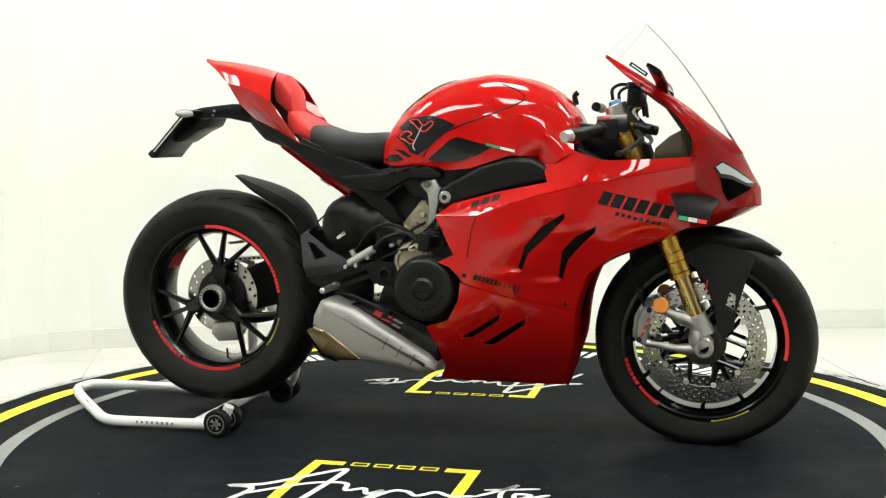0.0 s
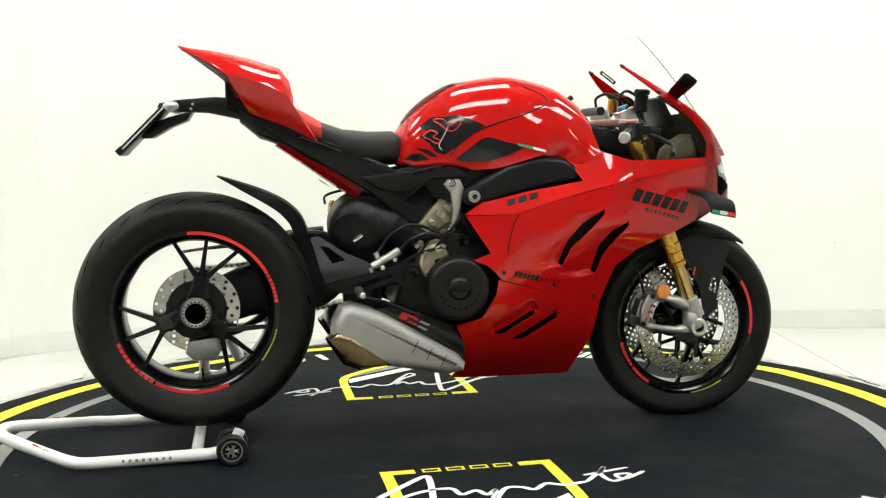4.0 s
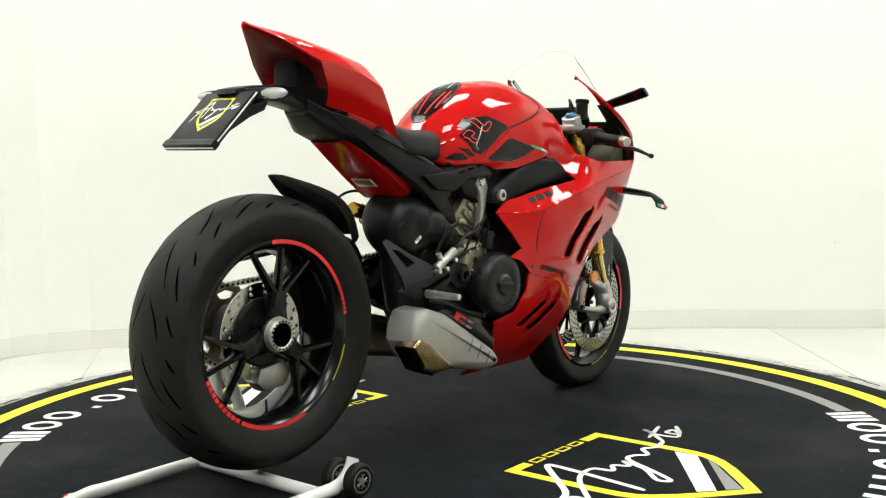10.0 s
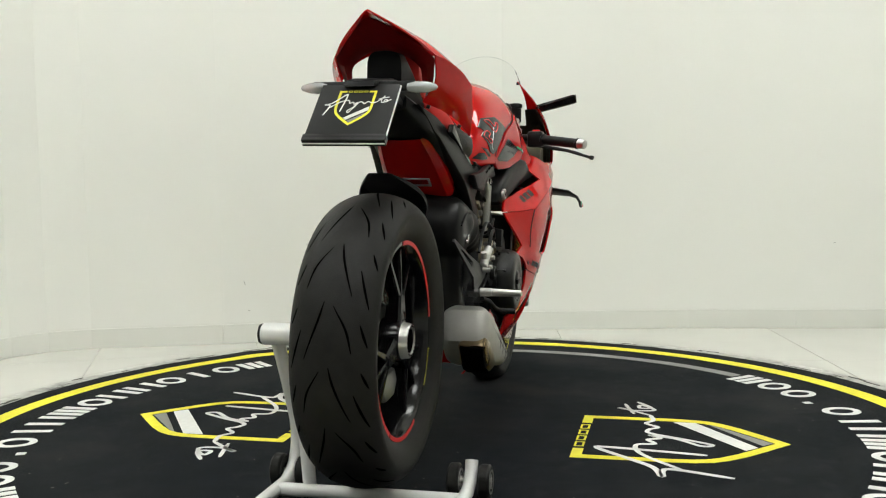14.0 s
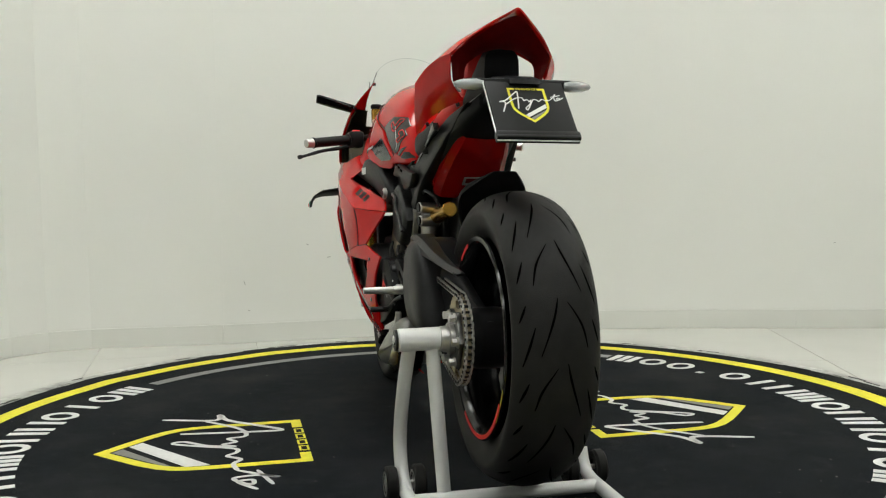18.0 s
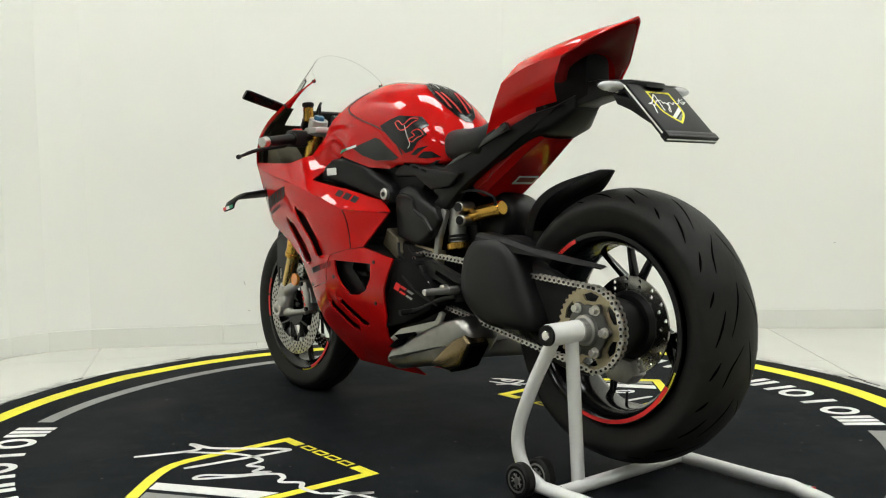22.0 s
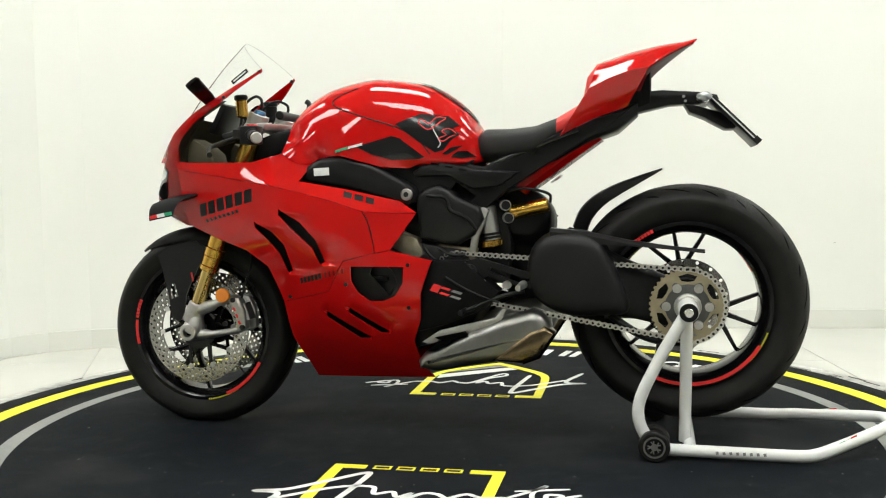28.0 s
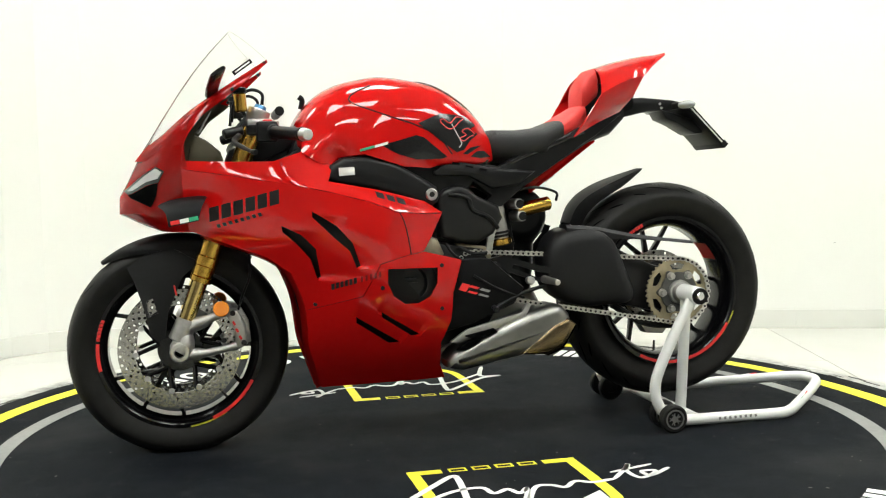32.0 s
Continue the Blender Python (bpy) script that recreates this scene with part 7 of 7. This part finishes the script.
HOSES = [([(-0.150, -0.165, 0.556), (-0.12, -0.165, 0.585), (-0.06, -0.16, 0.60), (-0.02, -0.155, 0.575)], 0.0055),
         ([(-0.21, -0.15, 0.55), (-0.17, -0.15, 0.60), (-0.11, -0.15, 0.625), (-0.04, -0.155, 0.60), (0.0, -0.155, 0.55)], 0.0045),
         ([(-0.16, -0.15, 0.51), (-0.09, -0.155, 0.545), (-0.03, -0.16, 0.56)], 0.0045),
         ([(-0.02, -0.15, 0.56), (0.02, -0.15, 0.59), (0.06, -0.14, 0.58)], 0.007),
         ([(-0.09, -0.15, 0.54), (-0.05, -0.152, 0.60), (0.0, -0.15, 0.63)], 0.004),
         ([(-0.02, 0.14, 0.55), (-0.06, 0.15, 0.53), (-0.10, 0.15, 0.53)], 0.005),
         ([(0.02, 0.15, 0.56), (0.0, 0.16, 0.53), (-0.04, 0.16, 0.50), (-0.09, 0.16, 0.46)], 0.004),
         ([(-0.05, 0.188, 0.47), (-0.12, 0.186, 0.43), (-0.2, 0.18, 0.40)], 0.0035)]
for pts, r in HOSES:
    bm = bmesh.new()
    tube(bm, pts, r, 8, 5)
    part("hose", bm, BLACK, bike, "black hose")
bm = bmesh.new()
block(bm, (-0.016, -0.012, -0.026), (0.016, 0.012, 0.026), pose(0.0, -0.165, 0.575, 0, 8, 0), 0.004)
part("reservoir_pot", bm, BLACK, bike, "small black fluid pot")
for x, z, r, m in ((-0.04, 0.556, 0.009, STEEL), (-0.10, 0.565, 0.006, STEEL), (0.01, 0.53, 0.008, DARK_CAST), (-0.055, 0.49, 0.008, STEEL), (-0.075, 0.545, 0.006, ALU)):
    bm = bmesh.new()
    cyl(bm, (x, -0.14, z), (x, -0.163, z), r, 12, None, 0.001)
    part("fitting", bm, m, bike)
for x, z, r, m in ((-0.155, 0.455, 0.010, STEEL), (-0.222, 0.448, 0.012, STEEL), (-0.10, 0.505, 0.008, DARK_CAST)):
    bm = bmesh.new()
    cyl(bm, (x, 0.16, z), (x, 0.182, z), r, 14, None, 0.001)
    part("fitting", bm, m, bike)

# ---- screws and plain printed marks on the fairing ----
for s in (-1, 1):
    for x, z in ((0.130, 0.492), (0.272, 0.452), (0.40, 0.415)) if s < 0 else ((0.050, 0.505), (0.222, 0.452), (0.40, 0.413), (0.05, 0.385)):
        bm = bmesh.new()
        y = FAIR(x, z)
        cyl(bm, (x, s * (y - 0.003), z), (x, s * (y + 0.0015), z), 0.0058, 14)
        part("fairing_screw", bm, BLACK, bike)


def marks(s, x0, z0, x1, z1, n, h, slant, material, fill=0.78, lift=0.0008, inner=True):
    """n plain slanted blocks in a row on the fairing."""
    dx, dz = (x1 - x0) / n, (z1 - z0) / n
    L = math.hypot(dx, dz)
    ux, uz = dx / L, dz / L
    for k in range(n):
        a = (x0 + dx * k, z0 + dz * k)
        w = L * fill
        o = [(a[0] + ux * u * w + (-uz) * v * h + slant * v * h * ux, a[1] + uz * u * w + ux * v * h + slant * v * h * uz) for u, v in ((0, 0), (1, 0), (1, 1), (0, 1))]
        holes = ()
        if inner:
            holes = ([(a[0] + ux * u * w + (-uz) * v * h + slant * v * h * ux, a[1] + uz * u * w + ux * v * h + slant * v * h * uz) for u, v in ((0.38, 0.25), (0.64, 0.25), (0.64, 0.72), (0.38, 0.72))],)
        bm = bmesh.new()
        shell(bm, o, FAIR, s, 0.0007, 0.012, holes, lift)
        part("fairing_mark", bm, material, bike, "plain dark printed mark", 0)


for s in (-1, 1):
    marks(s, 0.492, 0.686, 0.676, 0.640, 6, 0.036, 0.25 if s < 0 else -0.25, BLACK_INK, 0.80, 0.0008, False)
    marks(s, 0.535, 0.655, 0.655, 0.624, 8, 0.010, 0.2, BLACK_INK, 0.6, 0.0008, False)
    if s < 0:
        marks(s, 0.155, 0.482, 0.225, 0.466, 6, 0.016, 0.2, BLACK_INK, 0.72, 0.0008, False)
        marks(s, 0.226, 0.466, 0.29, 0.452, 5, 0.015, 0.2, RED_DEEP, 0.5, 0.0008, False)
    else:
        marks(s, 0.292, 0.468, 0.362, 0.451, 6, 0.016, -0.2, BLACK_INK, 0.72, 0.0008, False)
        marks(s, 0.226, 0.483, 0.288, 0.469, 5, 0.015, -0.2, RED_DEEP, 0.5, 0.0008, False)
    marks(s, 0.146, 0.674, 0.236, 0.699, 3, 0.015, 0.5, BLACK_INK, 0.75, 0.0010, False)
    for k, m in enumerate((GREEN_INK, WHITE_INK) if s < 0 else (WHITE_INK, GREEN_INK)):
        bm = bmesh.new()
        x0, z0 = 0.186 + 0.040 * k, 0.841 - 0.010 * k
        shell(bm, [(x0, z0), (x0 + 0.039, z0 - 0.010), (x0 + 0.039, z0 - 0.003), (x0, z0 + 0.007)], shoulder, s, 0.0008, 0.02, (), 0.0032)
        part("flag_stripe", bm, m, bike, "", 0)
    bm = bmesh.new()
    line = spline([(0.171, 0.654, 0), (0.158, 0.63, 0), (0.145, 0.577, 0), (0.140, 0.540, 0)], 6)
    tube(bm, [(p.x, s * (FAIR(p.x, p.y) + 0.0004), p.y) for p in line], 0.0016, 6)
    part("panel_gap", bm, BLACK, bike, "dark panel gap")
bm = bmesh.new()
block(bm, (-0.022, -0.001, -0.011), (0.022, 0.001, 0.011), pose(0.304, 0.1975, 0.768, 0, 3, 7), 0.0005)
part("info_label", bm, WHITE_INK, bike, "small white information label")

# ---- paddock stand ----
stand = thing("paddock_stand", "white tubular single-sided paddock stand on small black wheels", "paddock stand")
bm = bmesh.new()
tube(bm, [(-0.66, -0.212, 0.026), (-0.80, -0.212, 0.024), (-0.98, -0.212, 0.022), (-1.03, -0.205, 0.026), (-1.08, -0.170, 0.034), (-1.20, -0.075, 0.058), (-1.245, -0.025, 0.067),
          (-1.250, 0.012, 0.068), (-1.245, 0.05, 0.067), (-1.20, 0.10, 0.058), (-1.08, 0.195, 0.034), (-1.03, 0.230, 0.026), (-0.98, 0.237, 0.022), (-0.80, 0.237, 0.024), (-0.64, 0.237, 0.026)], 0.0162, 14, 4)
part("base_loop", bm, WHITE_PAINT, stand, "white bent steel tube")
bm = bmesh.new()
tube(bm, [(-0.66, 0.237, 0.026), (-0.60, 0.237, 0.06), (-0.58, 0.237, 0.14), (-0.63, 0.236, 0.26), (-0.70, 0.232, 0.385)], 0.0162, 14, 5)
part("strut", bm, WHITE_PAINT, stand)
bm = bmesh.new()
tube(bm, [(-0.702, 0.158, 0.03), (-0.706, 0.182, 0.38)], 0.0162, 14)
part("strut", bm, WHITE_PAINT, stand)
bm = bmesh.new()
cyl(bm, (-0.708, 0.262, 0.395), (-0.708, 0.158, 0.395), 0.026, 24, None, 0.003)
part("axle_sleeve", bm, WHITE_PAINT, stand)
bm = bmesh.new()
tube(bm, [(-0.715, -0.205, 0.026), (-0.715, 0.23, 0.026)], 0.0158, 14)
part("crossbar", bm, WHITE_PAINT, stand)
for y in (-0.248, -0.175, 0.202, 0.268):
    bm = bmesh.new()
    lathe(bm, [(y - 0.014, 0.018), (y - 0.014, 0.036), (y - 0.009, 0.041), (y + 0.009, 0.041), (y + 0.014, 0.036), (y + 0.014, 0.018)], (-0.621, 0, 0.0415), 32, True)
    part("wheel", bm, RUBBER, stand, "small black rubber wheel")
    # spoked hub of the little wheel
    for face in ((y - 0.0145, y - 0.010) if y < 0 else (y + 0.010, y + 0.0145),):
        bm = bmesh.new()
        lathe(bm, [(face[0], 0.024), (face[0], 0.029), (face[1], 0.029), (face[1], 0.024)], (-0.621, 0, 0.0415), 28, True)
        for k in range(5):
            a = 2 * math.pi * k / 5
            for d in (-0.30, 0.30):
                tube(bm, [(-0.621 + 0.008 * math.cos(a), sum(face) / 2, 0.0415 + 0.008 * math.sin(a)), (-0.621 + 0.026 * math.cos(a + d), sum(face) / 2, 0.0415 + 0.026 * math.sin(a + d))], 0.0018, 6)
        cyl(bm, (-0.621, face[0], 0.0415), (-0.621, face[1], 0.0415), 0.009, 16)
        part("wheel_hub", bm, STEEL, stand, "silver spoked wheel hub")
        bm = bmesh.new()
        cyl(bm, (-0.621, y - 0.008, 0.0415), (-0.621, y + 0.008, 0.0415), 0.0185, 20)
        part("hub_core", bm, BLACK, stand)
for y in (-0.212, 0.235):
    bm = bmesh.new()
    cyl(bm, (-0.621, y - 0.03, 0.0415), (-0.621, y + 0.03, 0.0415), 0.006, 12)
    part("wheel_axle", bm, STEEL, stand)
bm = bmesh.new()
lathe(bm, [(0.2625, 0.010), (0.2625, 0.0245), (0.268, 0.0235), (0.268, 0.010)], (-0.708, 0, 0.395), 28, True)
part("end_ring", bm, BLACK, stand, "black end ring")
bm = bmesh.new()
cyl(bm, (-0.708, 0.255, 0.395), (-0.708, 0.271, 0.395), 0.012, 20, None, 0.002)
part("axle_pin", bm, CHROME, stand, "polished axle pin")
for y, sg in ((-0.212, -1), (0.237, 1)):
    for k, m in enumerate((GREEN_INK, WHITE_INK, RED_INK)):
        bm = bmesh.new()
        x = -1.075 + 0.022 * k
        block(bm, (-0.011, -0.0005, -0.011), (0.011, 0.0005, 0.011), pose(-1.10 - 0.017 * k, 0.0125 + sg * (0.177 - 0.0135 * k), 0.041 + 0.005 * k, 0, 14, sg * 38))
        part("flag_stripe", bm, m, stand, "", 0)
    for k in range(8):
        bm = bmesh.new()
        x = -0.90 + 0.017 * k
        block(bm, (-0.004, -0.0004, -0.004), (0.003, 0.0004, 0.004), pose(x, y + sg * 0.0164, 0.026, 0, 10, 0))
        part("printed_bar", bm, GREY_INK, stand, "", 0)
bm = bmesh.new()
tube(bm, [(-0.68, -0.212, 0.026), (-0.64, -0.212, 0.034), (-0.615, -0.212, 0.055), (-0.60, -0.212, 0.085)], 0.0155, 12, 4)
part("wheel_riser", bm, WHITE_PAINT, stand)


def motions():
    rows = []
    t = 0.0
    while t <= SECONDS + 0.01:
        rows.append((t, pose(0, 0, 0, 0, 0, turn(t))))
        t += 1.0
    walk(turntable, rows)
    walk(bike, [(t, m @ pose(0, BIKE_Y, 0, 1.32, 0, -0.25)) for t, m in rows])
    walk(stand, rows)


motions()
